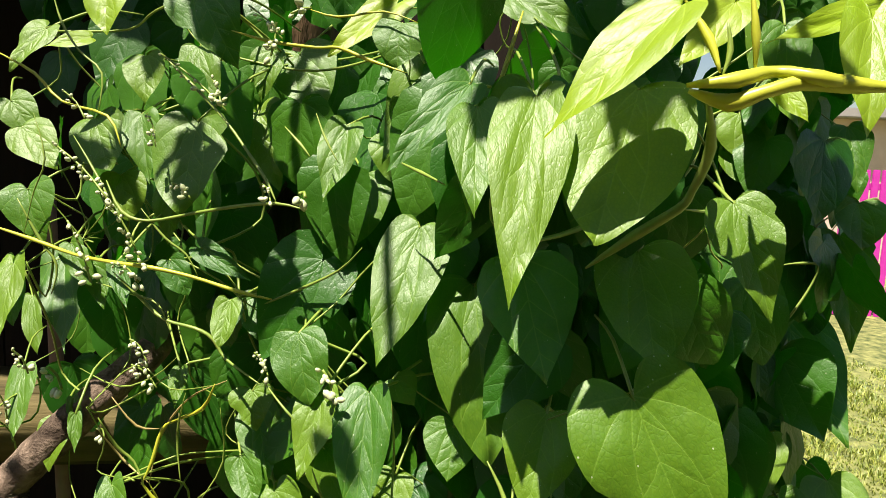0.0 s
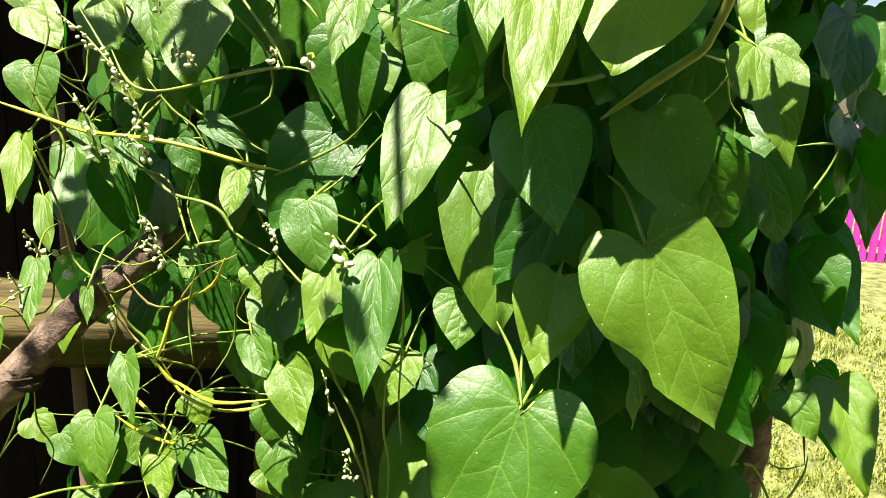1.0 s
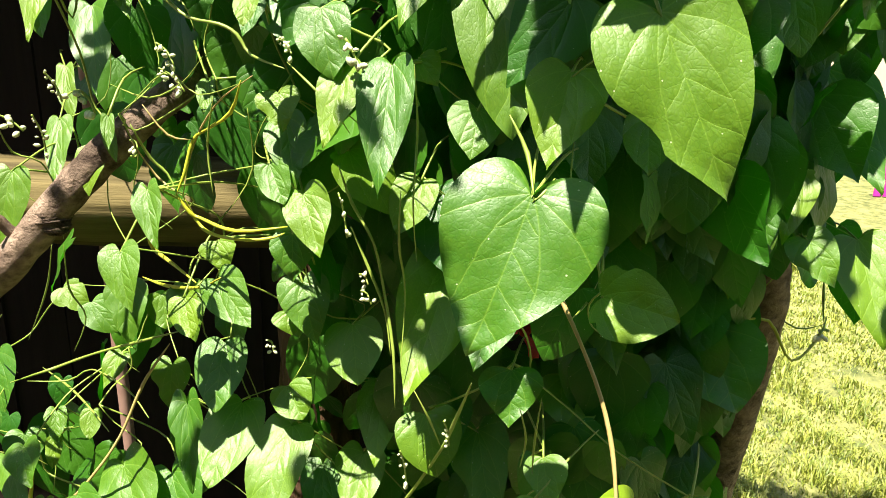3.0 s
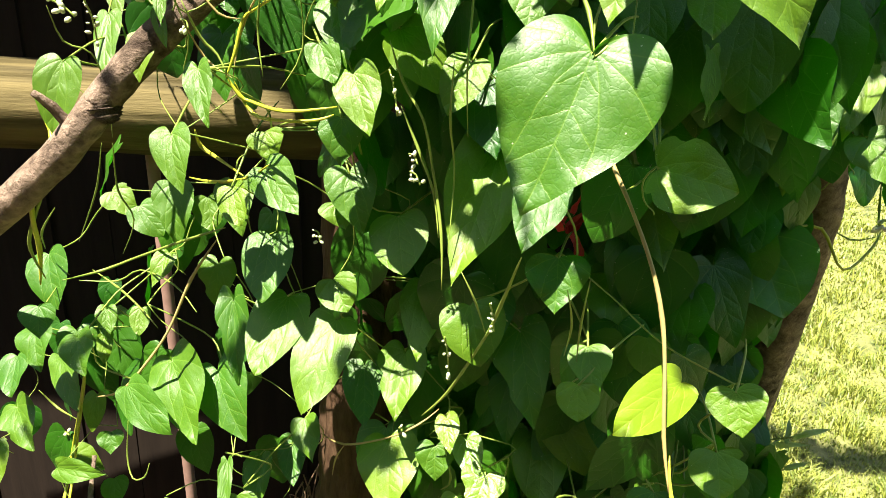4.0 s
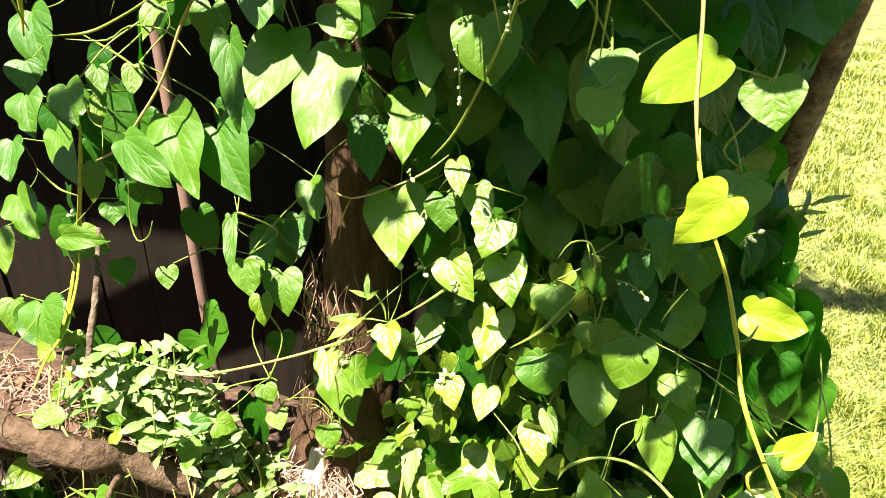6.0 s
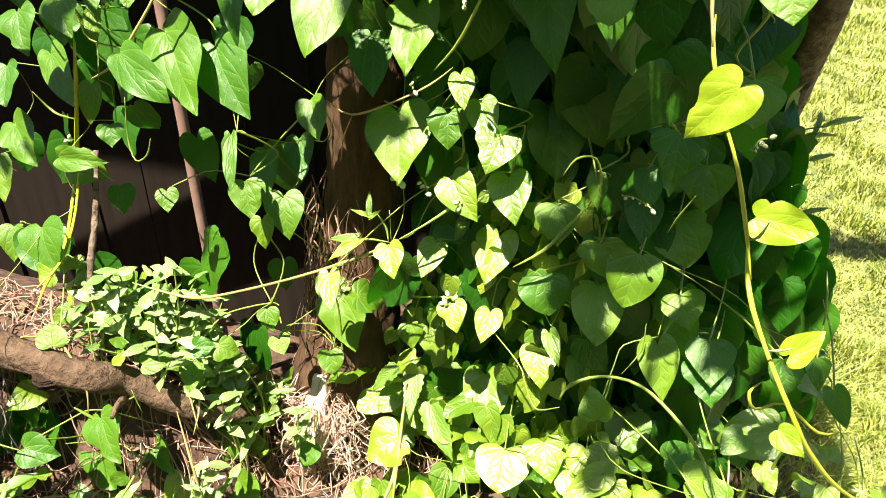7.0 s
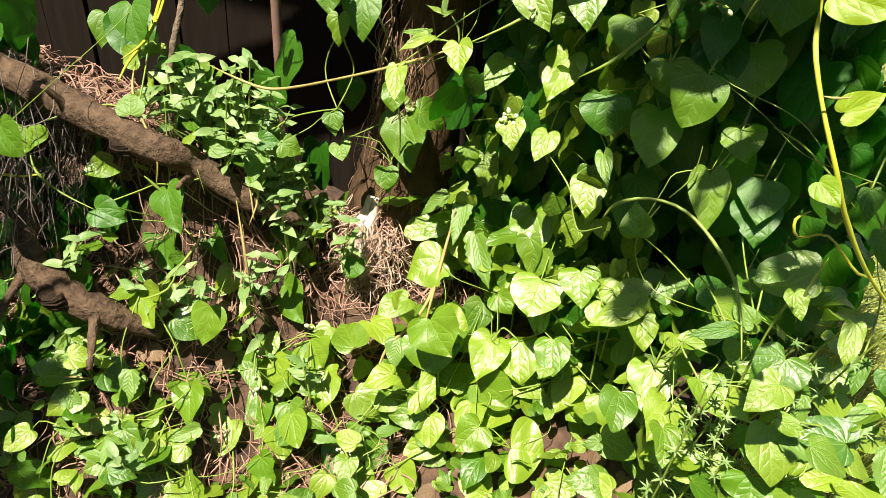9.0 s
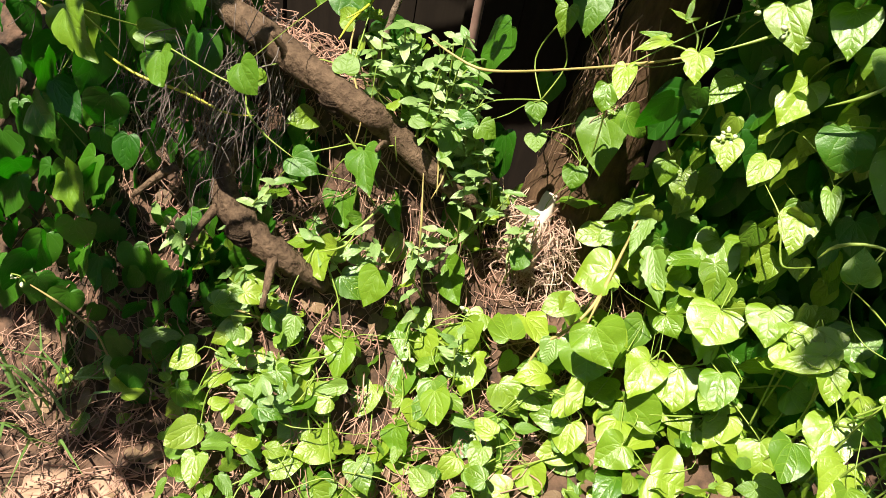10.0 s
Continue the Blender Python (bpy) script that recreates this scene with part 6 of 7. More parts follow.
flower_spike((-0.259, 0.545, 1.664), (-0.244, 0.543, 1.654), 8, 0.0029)
flower_spike((-0.284, 0.556, 1.714), (-0.274, 0.550, 1.690), 8, 0.0021)
flower_spike((-0.359, 0.567, 1.729), (-0.337, 0.561, 1.708), 8, 0.0026)
flower_spike((-0.146, 0.509, 1.662), (-0.150, 0.509, 1.664), 4, 0.0045)
flower_spike((-0.304, 0.560, 1.539), (-0.288, 0.557, 1.523), 12, 0.0027)
flower_spike((-0.439, 0.601, 1.507), (-0.439, 0.620, 1.480), 10, 0.0034)
flower_spike((-0.409, 0.606, 1.493), (-0.397, 0.607, 1.473), 6, 0.0045)
flower_spike((-0.338, 0.566, 1.459), (-0.332, 0.567, 1.452), 5, 0.0028)
flower_spike((-0.207, 0.560, 1.793), (-0.178, 0.550, 1.769), 8, 0.0024)
flower_spike((-0.129, 0.533, 1.373), (-0.121, 0.531, 1.366), 5, 0.0026)
flower_spike((-0.129, 0.537, 1.358), (-0.119, 0.533, 1.349), 6, 0.0027)
flower_spike((-0.238, 0.603, 1.273), (-0.233, 0.603, 1.262), 6, 0.0032)
flower_spike((-0.095, 0.543, 1.214), (-0.100, 0.594, 1.144), 7, 0.0029)
flower_spike((-0.055, 0.518, 1.263), (-0.053, 0.541, 1.227), 6, 0.0027)
flower_spike((-0.506, 0.607, 1.468), (-0.481, 0.617, 1.451), 10, 0.0037)
flower_spike((-0.456, 0.600, 1.469), (-0.474, 0.635, 1.428), 8, 0.0031)
flower_spike((-0.300, 0.555, 1.520), (-0.279, 0.555, 1.503), 12, 0.0027)
flower_spike((-0.148, 0.540, 1.435), (-0.139, 0.534, 1.401), 6, 0.0026)
flower_spike((0.229, 0.590, 1.340), (0.237, 0.594, 1.342), 3, 0.0040)
flower_spike((-0.185, 0.646, 0.952), (-0.168, 0.644, 0.931), 8, 0.0049)
flower_spike((-0.148, 0.647, 0.941), (-0.138, 0.642, 0.921), 7, 0.0037)
flower_spike((-0.770, 0.801, 0.809), (-0.713, 0.771, 0.830), 6, 0.0051)
flower_spike((-0.156, 0.622, 1.056), (-0.153, 0.623, 1.052), 2, 0.0044)
flower_spike((-0.108, 0.629, 0.782), (-0.103, 0.633, 0.768), 4, 0.0075)
flower_spike((-0.104, 0.642, 0.920), (-0.099, 0.640, 0.919), 3, 0.0037)
flower_spike((0.065, 0.597, 0.986), (0.089, 0.551, 1.004), 6, 0.0027)
flower_spike((0.147, 0.513, 1.090), (0.159, 0.528, 1.095), 8, 0.0026)
flower_spike((-0.108, 0.633, 0.788), (-0.099, 0.634, 0.786), 4, 0.0059)
flower_spike((-0.327, 0.529, 0.398), (-0.313, 0.527, 0.398), 3, 0.0061)
flower_spike((-0.362, 0.439, 0.361), (-0.343, 0.424, 0.350), 5, 0.0051)
flower_spike((-0.873, 0.139, 0.358), (-0.854, 0.147, 0.348), 5, 0.0042)
flower_spike((-0.221, 0.423, 0.297), (-0.194, 0.417, 0.287), 6, 0.0050)

# ---- withered leaves hanging among the green ones ----
def withered(*a):
    ob = blade("withered_leaf", climber, CRUMPLED, WITHERED, *a)
    ob["label"] = "curled pale withered leaf"


CRUMPLED = [mesh_from("blade", *heart_leaf(400 + s, rows=17, half=6, fold=0.75, droop=0.05, wave=0.16, lobe=0.08, bite=4, quilt=0.07)) for s in range(3)]


# ---- red petals deep in the vine ----
petals = thing("red_flower", "small red flower half hidden behind the vine leaves", "flower", (-0.004, 0.675, 1.284))
for i in range(7):
    p = put("petal", mesh_from("petal", *heart_leaf(600 + i, rows=7, half=2, fold=0.6, droop=0.5, wave=0.1, lobe=0.0, narrow=0.3)), RED, petals)
    a = i * 0.9
    p.matrix_local = pose(rng.gauss(0, 0.008), rng.gauss(0, 0.006), rng.gauss(0, 0.014), 70 + 30 * math.sin(a * 3), 40 * math.cos(a * 2), 51 * i) @ Matrix.Diagonal((0.016, 0.03, 0.02, 1))

# ---- herbs and weeds on the bank ----
NARROW = [mesh_from("blade", *heart_leaf(500 + s, rows=8, half=2, fold=0.35, droop=0.3, wave=0.03, lobe=0.02, narrow=0.4)) for s in range(4)]


def herb(x, y, top, spread, count, size, seed, mat):
    r = random.Random(seed)
    base = Vector((x, y, ground_height(x, y) - 0.01))
    top = min(top, base.z + 0.19)
    ob = thing("small_herb", "small pale green leafy herb sprouting on the bank", "herb", base, "herbs on the bank")
    for k in range(count):
        tip = Vector((r.gauss(0, spread), r.gauss(-0.01, spread), (top - base.z) * r.uniform(0.6, 1.05)))
        mid = tip * 0.5 + Vector((r.gauss(0, 0.01), r.gauss(0, 0.01), 0.01))
        stem("stem", ob, STEM, [(r.gauss(0, 0.008), r.gauss(0, 0.008), 0), mid, tip], [0.0018, 0.0014, 0.0009], 5)
        pairs = 3
        for j in range(pairs):
            at = mid.lerp(tip, (j + 0.4) / (pairs - 0.6)) if j < pairs - 1 else tip
            turn = r.uniform(0, 6.28)
            for side in (0, math.pi):
                d = Vector((math.cos(turn + side), math.sin(turn + side), r.uniform(-0.1, 0.7))).normalized()
                s = size * r.uniform(0.5, 1.3)
                xx = d.cross(Vector((r.gauss(0, 0.45), r.gauss(-0.3, 0.45), 1))).normalized()
                m = Matrix((xx, d, xx.cross(d))).transposed().to_4x4()
                m.translation = at
                leaf = put("leaf", NARROW[r.randrange(4)], mat, ob)
                leaf.matrix_local = m @ Matrix.Diagonal((s * 0.68, s, s, 1))


for i, (x, y, top, spread, count) in enumerate((
    (-0.50, 0.60, 0.83, 0.03, 5), (-0.46, 0.60, 0.81, 0.03, 5), (-0.54, 0.575, 0.77, 0.03, 5), (-0.57, 0.55, 0.75, 0.03, 4),
    (-0.42, 0.60, 0.78, 0.03, 4), (-0.36, 0.61, 0.77, 0.03, 4), (-0.31, 0.61, 0.74, 0.02, 3), (-0.49, 0.56, 0.75, 0.03, 5),
    (-0.45, 0.53, 0.70, 0.03, 4), (-0.39, 0.57, 0.68, 0.03, 4), (-0.34, 0.56, 0.62, 0.03, 4), (-0.62, 0.50, 0.72, 0.03, 3),
    (-0.40, 0.50, 0.56, 0.03, 4), (-0.33, 0.50, 0.50, 0.03, 4), (-0.46, 0.44, 0.60, 0.03, 4), (-0.55, 0.41, 0.58, 0.03, 3),
    (-0.56, 0.31, 0.48, 0.03, 4), (-0.50, 0.33, 0.45, 0.03, 4), (-0.44, 0.36, 0.44, 0.03, 4), (-0.62, 0.28, 0.40, 0.03, 4),
    (-0.70, 0.30, 0.50, 0.03, 3), (-0.37, 0.40, 0.42, 0.03, 4), (-0.30, 0.44, 0.44, 0.03, 4), (-0.53, 0.24, 0.36, 0.03, 4),
    (-0.45, 0.27, 0.36, 0.03, 4), (-0.24, 0.56, 0.55, 0.02, 3), (-0.2, 0.6, 0.6, 0.02, 3), (-0.64, 0.36, 0.55, 0.03, 3))):
    if i < 5:
        herb(x, y + 0.02, top, spread, count, 0.028, 40 + i, HERB)
        herb(x + 0.035, y + 0.045, top - 0.02, spread, count, 0.022, 140 + i, HERB)
    elif i in (6, 7, 9, 12, 14, 16, 20, 22, 24, 27):
        herb(x, y + 0.02, top, spread, 3, 0.026, 40 + i, WEED if i % 2 else HERB)

# ---- whorled weed at the foot of the curtain ----
def whorled_weed(x, y, z0, top, count, seed):
    r = random.Random(seed)
    ob = thing("whorled_weed", "bright green weed with whorls of narrow leaves", "weed", (x, y, z0), "whorled weeds")
    for k in range(count):
        tip = Vector((r.gauss(0, 0.035), r.gauss(-0.01, 0.03), (top - z0) * r.uniform(0.7, 1.1)))
        mid = tip * 0.55 + Vector((r.gauss(0, 0.012), r.gauss(0, 0.012), 0))
        stem("stem", ob, STEM, [(0, 0, 0), mid, tip], [0.0016, 0.0013, 0.0008], 5)
        whorls = Heap()
        for j in range(6):
            t = 0.35 + 0.65 * j / 5
            at = mid.lerp(tip, max(0, 2 * t - 1)) if t > 0.5 else mid * (t * 2)
            for q in range(7):
                a = q * 0.9 + j
                d = Vector((math.cos(a), math.sin(a), r.uniform(0.1, 0.6))).normalized()
                xx = d.cross(Vector((0, 0, 1))).normalized()
                m = Matrix((xx, d, xx.cross(d))).transposed().to_4x4()
                m.translation = at
                s = 0.015 * (1.15 - 0.5 * t) * r.uniform(0.8, 1.2)
                whorls.add(*CHEAP_NARROW[q % 4], m @ Matrix.Diagonal((s * 0.3, s, s, 1)))
        tagged(put("whorl", whorls.mesh("whorl"), HERB, ob), kind="stuff")


for i, (x, y, top) in enumerate(((0.20, 0.43, 0.72), (0.235, 0.45, 0.69), (0.29, 0.48, 0.73))):
    whorled_weed(x, y, ground_height(x, y), top, 5, 70 + i)

# ---- narrow-leaved weed leaning out of the curtain's edge over the lawn ----
sprig = thing("narrow_leaved_weed", "dark green narrow-leaved weed leaning out over the lawn", "weed", (0.3, 0.88, ground_height(0.3, 0.88)))
r = random.Random(61)
for tip, mid in (((0.3, 0.85, 0.985), (0.24, 0.87, 0.92)), ((0.288, 0.84, 0.94), (0.23, 0.86, 0.86)), ((0.305, 0.85, 0.86), (0.25, 0.87, 0.79))):
    tip, mid = Vector(tip) - sprig.location, Vector(mid) - sprig.location
    stem("stem", sprig, STEM, [(0, 0, -0.01), mid * 0.55, mid, tip], [0.0022, 0.0019, 0.0015, 0.0008], 5)
    for k in range(9):
        at = mid.lerp(tip, k / 8)
        d = Vector((0.7 * math.cos(k * 2.4), 0.5 * math.sin(k * 2.4), 0.45)) + Vector((0.4, 0, 0.1))
        d.normalize()
        xx = d.cross(Vector((r.gauss(0, 0.3), -0.6, 0.8))).normalized()
        m = Matrix((xx, d, xx.cross(d))).transposed().to_4x4()
        m.translation = at
        s = r.uniform(0.025, 0.042)
        put("leaf", NARROW[k % 4], WEED, sprig).matrix_local = m @ Matrix.Diagonal((s * 0.3, s, s, 1))

# ---- creeper cover over the foot of the bank ----
cover, weed_cover, floor_leaves = Heap(), Heap(), Heap()


def flat_leaf(heap, x, y, z, size, slope=0.35, shapes=CHEAP_ROUND, wide=0.95):
    if in_sunbeam(Vector((x, y, z)), 0.01, 0.006):
        return
    az = rng.uniform(0, 6.28)
    d = Vector((math.cos(az), math.sin(az), rng.uniform(-0.5, 0.3))).normalized()
    xx = d.cross(Vector((rng.gauss(0, slope), rng.gauss(-0.25, slope), 1))).normalized()
    m = Matrix((xx, d, xx.cross(d))).transposed().to_4x4()
    m.translation = (x, y, z)
    v, f, uv = shapes[rng.randrange(len(shapes))]
    heap.add(v, f, uv, m @ Matrix.Diagonal((size * wide, size, size, 1)))


for _ in range(1500):
    x, y = rng.uniform(-0.62, 0.5), rng.uniform(-0.05, 0.62)
    if y < 0.07 + 0.6 * max(0.0, -x - 0.45) or (x < -0.2 and y > 0.5 + 0.6 * (x + 0.2)):
        continue
    if (-0.4 < x < -0.2 and y > 0.46) or (x < -0.2 and rng.random() < 0.15 + 0.65 * smooth(0.22, 0.36, y)):
        continue
    g = ground_height(x, y)
    tall = 0.06 + 0.22 * smooth(0.0, 0.3, x) * smooth(0.25, 0.5, y)
    up = g + 0.005 + tall * 1.3 * rng.random() ** 0.8
    if x < 0.15 and rng.random() < 0.42 - x * 0.5:
        flat_leaf(weed_cover, x, y, up + 0.012, rng.uniform(0.022, 0.05), 0.6, CHEAP_TOOTHED, 0.62)
    else:
        flat_leaf(cover, x, y, up, rng.uniform(0.018, 0.055), 0.8)
for _ in range(70):
    x, y = rng.uniform(-0.72, -0.15), rng.uniform(0.3, 0.64)
    if -0.4 < x < -0.2 and y > 0.5:
        continue
    flat_leaf(cover, x, y, ground_height(x, y) + 0.02 + 0.12 * rng.random(), rng.uniform(0.02, 0.045), 0.6)
for _ in range(110):
    x, y = rng.uniform(-0.66, -0.36), rng.uniform(0.6, 0.74)
    flat_leaf(cover, x, y, ground_height(x, y) + 0.01 + 0.09 * rng.random(), rng.uniform(0.02, 0.04), 0.7)
tagged(put("toothed_cover", weed_cover.mesh("toothed_cover"), WEED, weeds), kind="stuff")
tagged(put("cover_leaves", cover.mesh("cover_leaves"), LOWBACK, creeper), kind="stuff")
for _ in range(200):
    x, y = rng.uniform(-1.0, 0.2), rng.uniform(0.05, 0.62)
    flat_leaf(floor_leaves, x, y, ground_height(x, y) + rng.uniform(0.002, 0.012), rng.uniform(0.015, 0.04), 0.25)
litter = put("leaf_litter", floor_leaves.mesh("leaf_litter"), DEADLEAF)
tagged(litter, "brown dead leaves scattered over the soil", "leaf litter", kind="stuff")

# ---- creeping stems that run over the cover ----
runs = Heap()
feet = [m.translation.copy() for owner, m in PLACED if owner == "ground_vine" and m.translation.z < 0.75]
for b in feet:
    near = sorted((c for c in feet if 0.03 < (c - b).length < 0.2), key=lambda c: (c - b).length)[:2]
    for c in near:
        off = Vector((rng.gauss(0, 0.014), rng.gauss(0, 0.014), rng.uniform(-0.004, 0.012)))
        runs.add(*tube([b, b.lerp(c, 0.35) + off, b.lerp(c, 0.7) + off * 0.5, c], rng.choice([0.0006, 0.0009, 0.0013]), 5))
for _ in range(80):
    x, y = rng.uniform(-0.6, 0.35), rng.uniform(0.15, 0.55)
    a, n = rng.uniform(0, 6.28), rng.uniform(0.05, 0.13)
    p = Vector((x, y, ground_height(x, y) + rng.uniform(0.03, 0.09)))
    q = Vector((x + n * math.cos(a), y + n * math.sin(a), 0))
    q.z = ground_height(q.x, q.y) + rng.uniform(0.02, 0.1)
    runs.add(*tube([p, p.lerp(q, 0.4) + Vector((rng.gauss(0, 0.012), rng.gauss(0, 0.012), 0.012)), q], [0.0012, 0.001, 0.0006], 5))
tagged(put("creeping_stem_tangle", runs.mesh("creeping_stem_tangle"), STEM, creeper), kind="stuff")

# ---- twigs, root hairs and shredded bark ----
def strands(name, mat, label, category, count, place, seed, parent=None):
    r = random.Random(seed)
    h = Heap()
    for _ in range(count):
        p, q, sag, rad = place(r)
        bend = [Vector((r.gauss(0, sag), r.gauss(0, sag), r.gauss(0, sag))) for _ in range(2)]
        h.add(*tube([p, p.lerp(q, 0.35) + bend[0], p.lerp(q, 0.7) + bend[1], q], [rad, rad * 0.9, rad * 0.7, rad * 0.4], 4))
    ob = put(name, h.mesh(name), mat, parent, label)
    if parent:
        ob.location = -parent.location
        return tagged(ob, kind="stuff")
    return tagged(ob, label, category, kind="stuff")


def litter_twig(r):
    x, y = r.uniform(-0.95, -0.1), r.uniform(-0.08, 0.8)
    a, n = r.uniform(0, 6.28), r.uniform(0.02, 0.09)
    p = Vector((x, y, ground_height(x, y) + r.uniform(0.003, 0.03)))
    x2, y2 = x + math.cos(a) * n, y + math.sin(a) * n
    return p, Vector((x2, y2, ground_height(x2, y2) + r.uniform(0.003, 0.03))), 0.008, r.uniform(0.0005, 0.0015)


def root_hair(r):
    a = r.gauss(-1.57, 0.9)
    p = Vector((-0.297 + r.gauss(0, 0.026), 0.672 + r.gauss(0, 0.012), r.uniform(0.42, 0.53)))
    n = r.uniform(0.02, 0.075)
    q = p + Vector((math.cos(a) * n * 0.8, math.sin(a) * n * 0.7, 0))
    q.z = max(ground_height(q.x, q.y) + 0.004, p.z - n * 0.8)
    return p, q, 0.015, r.uniform(0.0004, 0.0014)


def bark_strip(r):
    a = r.uniform(2.6, 5.2)
    z = r.uniform(0.5, 0.85)
    rr = 0.056 + 0.03 * (0.8 - z) / 0.35 if z < 0.8 else 0.056
    p = Vector((-0.278 + rr * math.cos(a), 0.778 + rr * math.sin(a), z))
    q = p + Vector((r.gauss(-0.004, 0.006), r.gauss(-0.008, 0.005), -r.uniform(0.05, 0.16)))
    return p, q, 0.009, r.uniform(0.0005, 0.0013)


def dark_hair(r):
    p = Vector((r.uniform(-1.05, -0.66), r.uniform(0.38, 0.55), r.uniform(0.56, 0.74)))
    q = p + Vector((r.gauss(0, 0.03), r.uniform(-0.09, -0.01), -r.uniform(0.05, 0.2)))
    return p, q, 0.012, r.uniform(0.0003, 0.0009)


strands("dead_twigs", SOILTWIG, "reddish-brown dead twigs lying on the bank", "twigs", 3000, litter_twig, 21)
strands("fibrous_root_clump", FIBRE, "pale dry fibrous roots at the foot of the trunk", "roots", 480, root_hair, 22, trunk)
strands("shredded_bark", BARKSTRIP, "shredded fibrous bark hanging from the trunk", "bark", 160, bark_strip, 23, trunk)
strands("root_hairs", DARKROOT, "tangled dark hanging root hairs under the bank's edge", "roots", 520, dark_hair, 24)

# ---- bark chips on the bare dirt ----
CHIP = plain("bark_chip", (0.2, 0.12, 0.08), (0.5, 0.33, 0.24), 40, 0.8, 0.6, 0.003, (0.3, 1, 1))


def chip(x, y, long, wide, turn, seed):
    r = random.Random(seed)
    bm = bmesh.new()
    bmesh.ops.create_grid(bm, x_segments=6, y_segments=3, size=0.5)
    for v in bm.verts:
        v.co = Vector((v.co.x * long * (1 + r.uniform(-0.08, 0.08)), v.co.y * wide * (1 + r.uniform(-0.15, 0.15)), 0.004 + 0.1 * (0.25 - v.co.y ** 2) * wide + r.uniform(-0.001, 0.001)))
    ext = bmesh.ops.extrude_face_region(bm, geom=bm.faces[:])
    for v in ext["geom"]:
        if isinstance(v, bmesh.types.BMVert):
            v.co.z -= 0.006
    me = bpy.data.meshes.new("bark_chip")
    bm.to_mesh(me)
    bm.free()
    ob = put("bark_chip", me, CHIP)
    ob.matrix_world = pose(x, y, ground_height(x, y) + 0.004, 0, 0, turn)
    tagged(ob, "flat tan bark chip lying on bare dirt", "bark chip", "bark chips on the dirt")


for i in range(9):
    chip(rng.uniform(-0.72, -0.54), rng.uniform(-0.03, 0.1), rng.uniform(0.05, 0.13), rng.uniform(0.02, 0.045), rng.uniform(-60, 60), 90 + i)

# ---- lawn ----
def grass(heap, x, y, z, h, w, r):
    a = r.uniform(0, 6.28)
    lean = Vector((math.cos(a), math.sin(a), 0)) * h * r.uniform(0.2, 1.1)
    side = Vector((-math.sin(a), math.cos(a), 0)) * w
    b = Vector((x, y, z - 0.005))
    m1 = b + lean * 0.35 + Vector((0, 0, h * 0.6))
    t = b + lean + Vector((0, 0, h * r.uniform(0.65, 1.0)))
    heap.add([b - side, b + side, m1 + side * 0.7, m1 - side * 0.7, t], [(0, 1, 2, 3), (3, 2, 4)], [(0.4, 0), (0.6, 0), (0.6, 0.5), (0.4, 0.5), (0.5, 1)])


lawn, r = Heap(), random.Random(31)
for _ in range(7000):
    x, y = r.uniform(0.3, 1.3), r.uniform(0.2, 1.6)
    grass(lawn, x, y, ground_height(x, y), r.uniform(0.04, 0.1), 0.0022, r)
for _ in range(60000):
    y = 1.2 + 7.5 * r.random() ** 1.5
    x = y * r.uniform(0.22, 0.72) + r.uniform(-0.05, 0.3)
    if x < 0.42:
        continue
    grass(lawn, x, y, ground_height(x, y), (0.03 + 0.16 * max(0.0, noise.noise(Vector((x * 3.5, y * 3.5, 2))) + 0.15)) * r.uniform(0.6, 1.2), 0.002 + 0.0006 * y, r)
tagged(put("lawn_grass", lawn.mesh("lawn_grass"), GRASS), "short dry yellow-green lawn grass in full sun", "grass", kind="stuff")
tuft = Heap()
for _ in range(30):
    grass(tuft, -0.79 + r.gauss(0, 0.03), 0.10 + r.gauss(0, 0.03), 0.13, r.uniform(0.09, 0.2), 0.0032, r)
tagged(put("grass_tuft", tuft.mesh("grass_tuft"), HERB), "bright green grass tuft at the edge of the dirt", "grass", kind="stuff")

# ---- across the lawn ----
WALL = plain("plaster_wall", (0.5, 0.36, 0.3), (0.68, 0.52, 0.45), 3, 0.85, 0.3, 0.01)
house = thing("garden_building", "pale pinkish plastered building beyond the lawn", "building", (5, 17, -0.6))


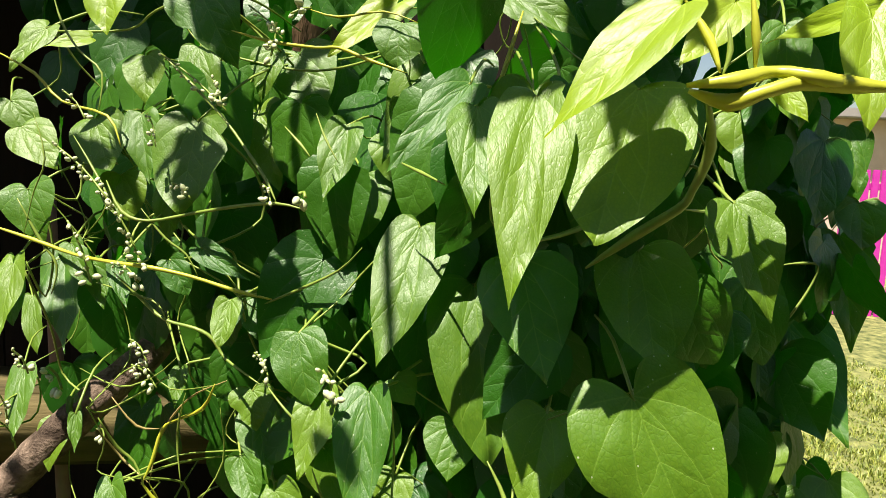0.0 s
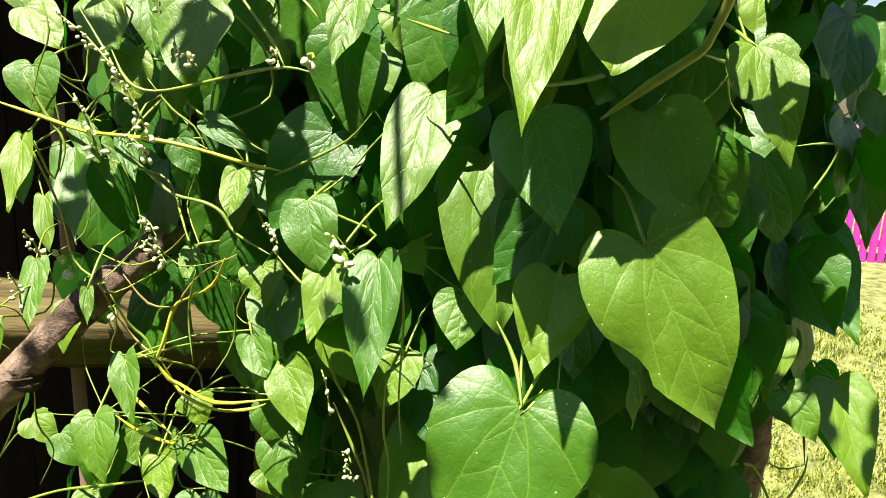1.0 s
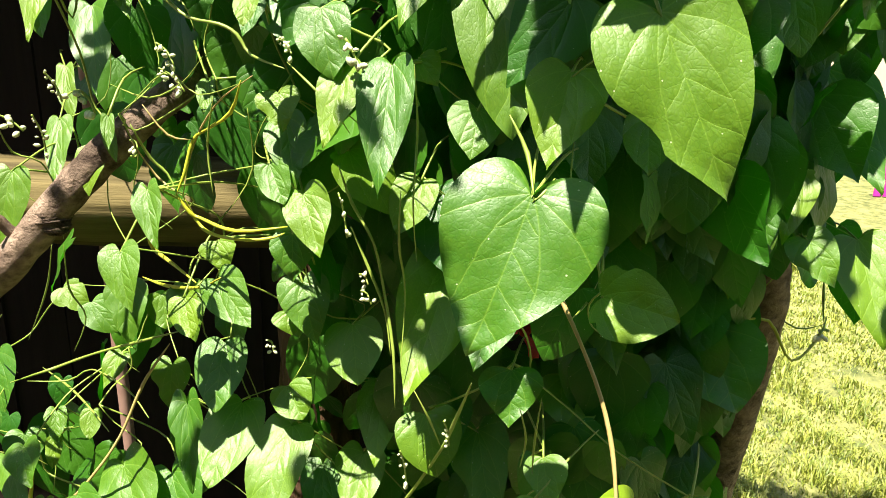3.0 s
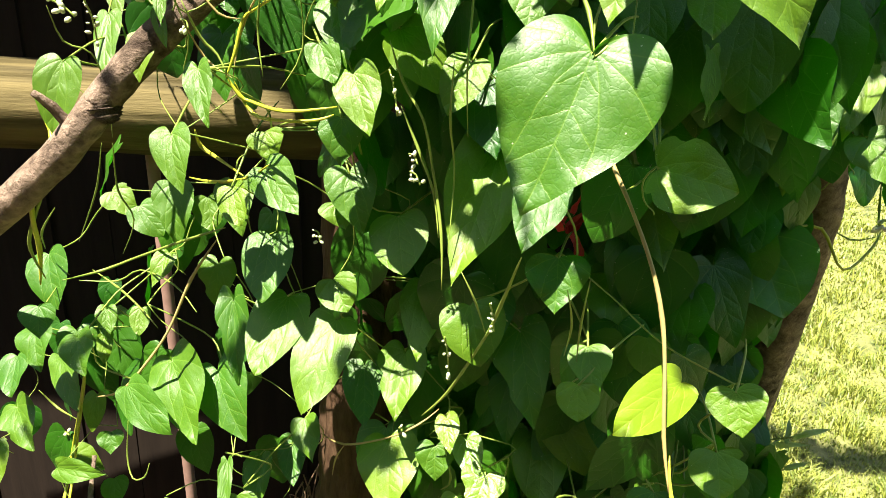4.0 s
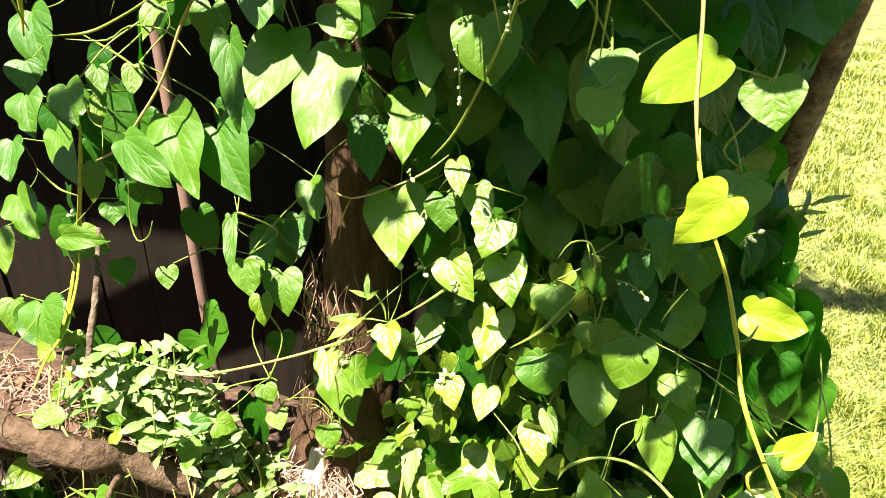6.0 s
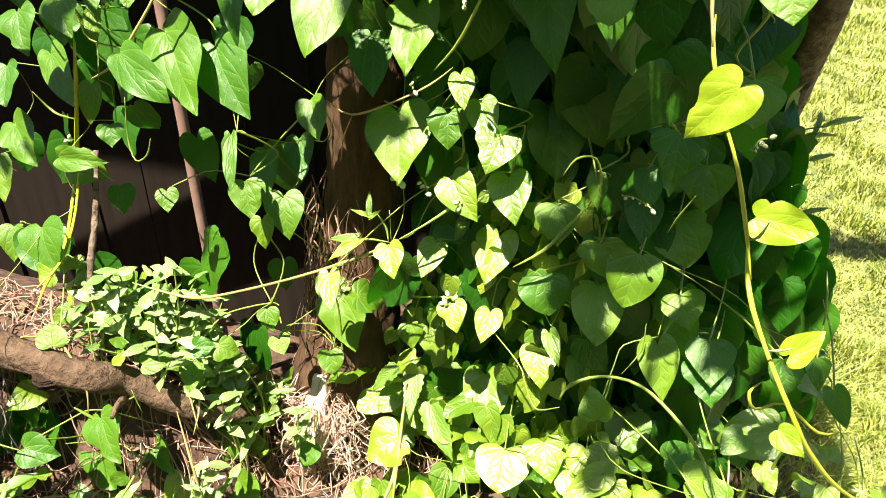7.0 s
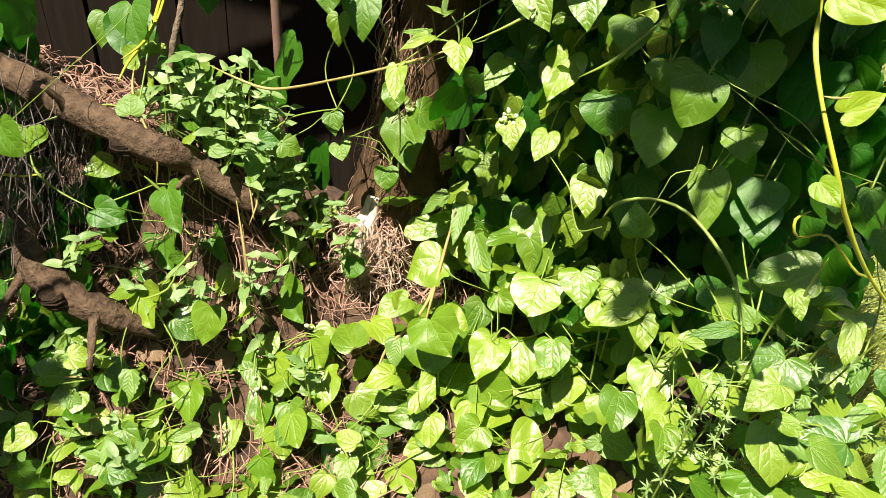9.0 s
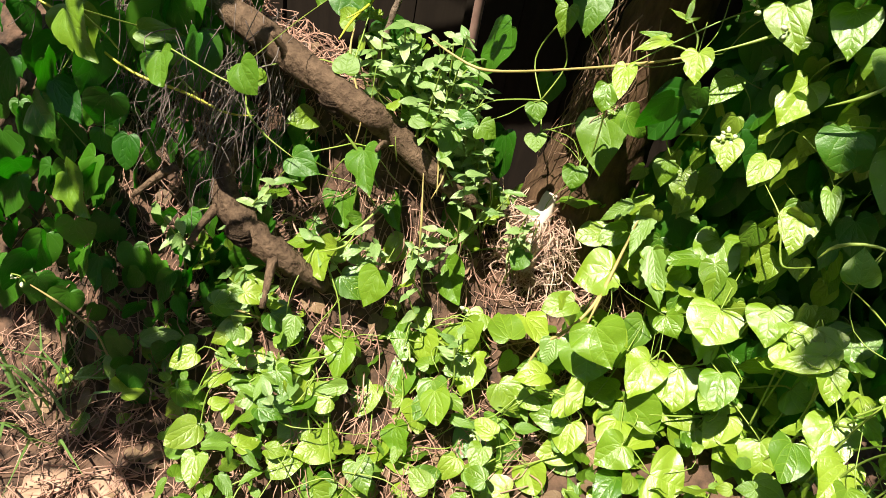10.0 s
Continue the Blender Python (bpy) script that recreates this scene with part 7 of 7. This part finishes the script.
def box(name, parent, mat, x0, x1, y0, y1, z0, z1, bevel=0.02):
    bm = bmesh.new()
    bmesh.ops.create_cube(bm, size=1)
    for v in bm.verts:
        v.co = Vector((x0 if v.co.x < 0 else x1, y0 if v.co.y < 0 else y1, z0 if v.co.z < 0 else z1))
    bmesh.ops.bevel(bm, geom=bm.edges[:], offset=bevel, segments=2, affect="EDGES")
    me = bpy.data.meshes.new(name)
    bm.to_mesh(me)
    bm.free()
    return put(name, me, mat, parent)


box("wall", house, WALL, -9, 12, 0, 6, -0.3, 3.2)
ROOF = plain("roof_sheet", (0.2, 0.18, 0.17), (0.35, 0.32, 0.3), 4, 0.5, 0.2, 0.01)
box("roof", house, ROOF, -9.4, 12.4, -0.5, 6.4, 3.2, 3.4)
MAGENTA = plain("magenta_plastic", (0.45, 0.02, 0.28), (0.6, 0.04, 0.4), 6, 0.35, 0.1, 0.005)
screen = thing("slatted_screen", "magenta slatted plastic screen standing on the lawn", "screen", (5.2, 11.5, -0.62))
for i in range(12):
    s = box("slat", screen, MAGENTA, -0.75 + 0.13 * i, -0.75 + 0.13 * i + 0.1, -0.02, 0.02, 0.0, 2.2, 0.01)
box("crossbar", screen, MAGENTA, -0.8, 0.85, 0.025, 0.06, 1.9, 2.0, 0.01)
box("crossbar", screen, MAGENTA, -0.8, 0.85, 0.025, 0.06, 0.25, 0.35, 0.01)

# ---- behind the camera: an unseen tall hedge and a wall inside it, added to block sky light ----
hedge = Heap()
r = random.Random(77)
for _ in range(3600):
    x, z = r.uniform(-7, 7), r.uniform(-0.5, 4.7)
    p = Vector((x, -3.3 + r.gauss(0, 0.2) + 0.1 * abs(x), z))
    d = Vector((r.gauss(0, 0.5), r.gauss(0.4, 0.3), -0.8)).normalized()
    size = r.uniform(0.12, 0.24)
    xx = d.cross(Vector((r.gauss(0, 0.3), 1, r.gauss(0.3, 0.3)))).normalized()
    m = Matrix((xx, d, xx.cross(d))).transposed().to_4x4()
    m.translation = p
    hedge.add(*CHEAP[r.randrange(8)], m @ Matrix.Diagonal((size * 0.8, size, size, 1)))
behind = thing("unseen_hedge", "unseen tall dense dark green leafy hedge, added to dim sky light", "hedge", (0, -3.3, -0.6))
hm = put("foliage", hedge.mesh("foliage"), BACKING, behind)
hm.location = (0, 3.3, 0.6)
tagged(hm, kind="stuff")
box("core", behind, BARK, -7, 7, -0.7, -0.4, 0, 5.1, 0.05)
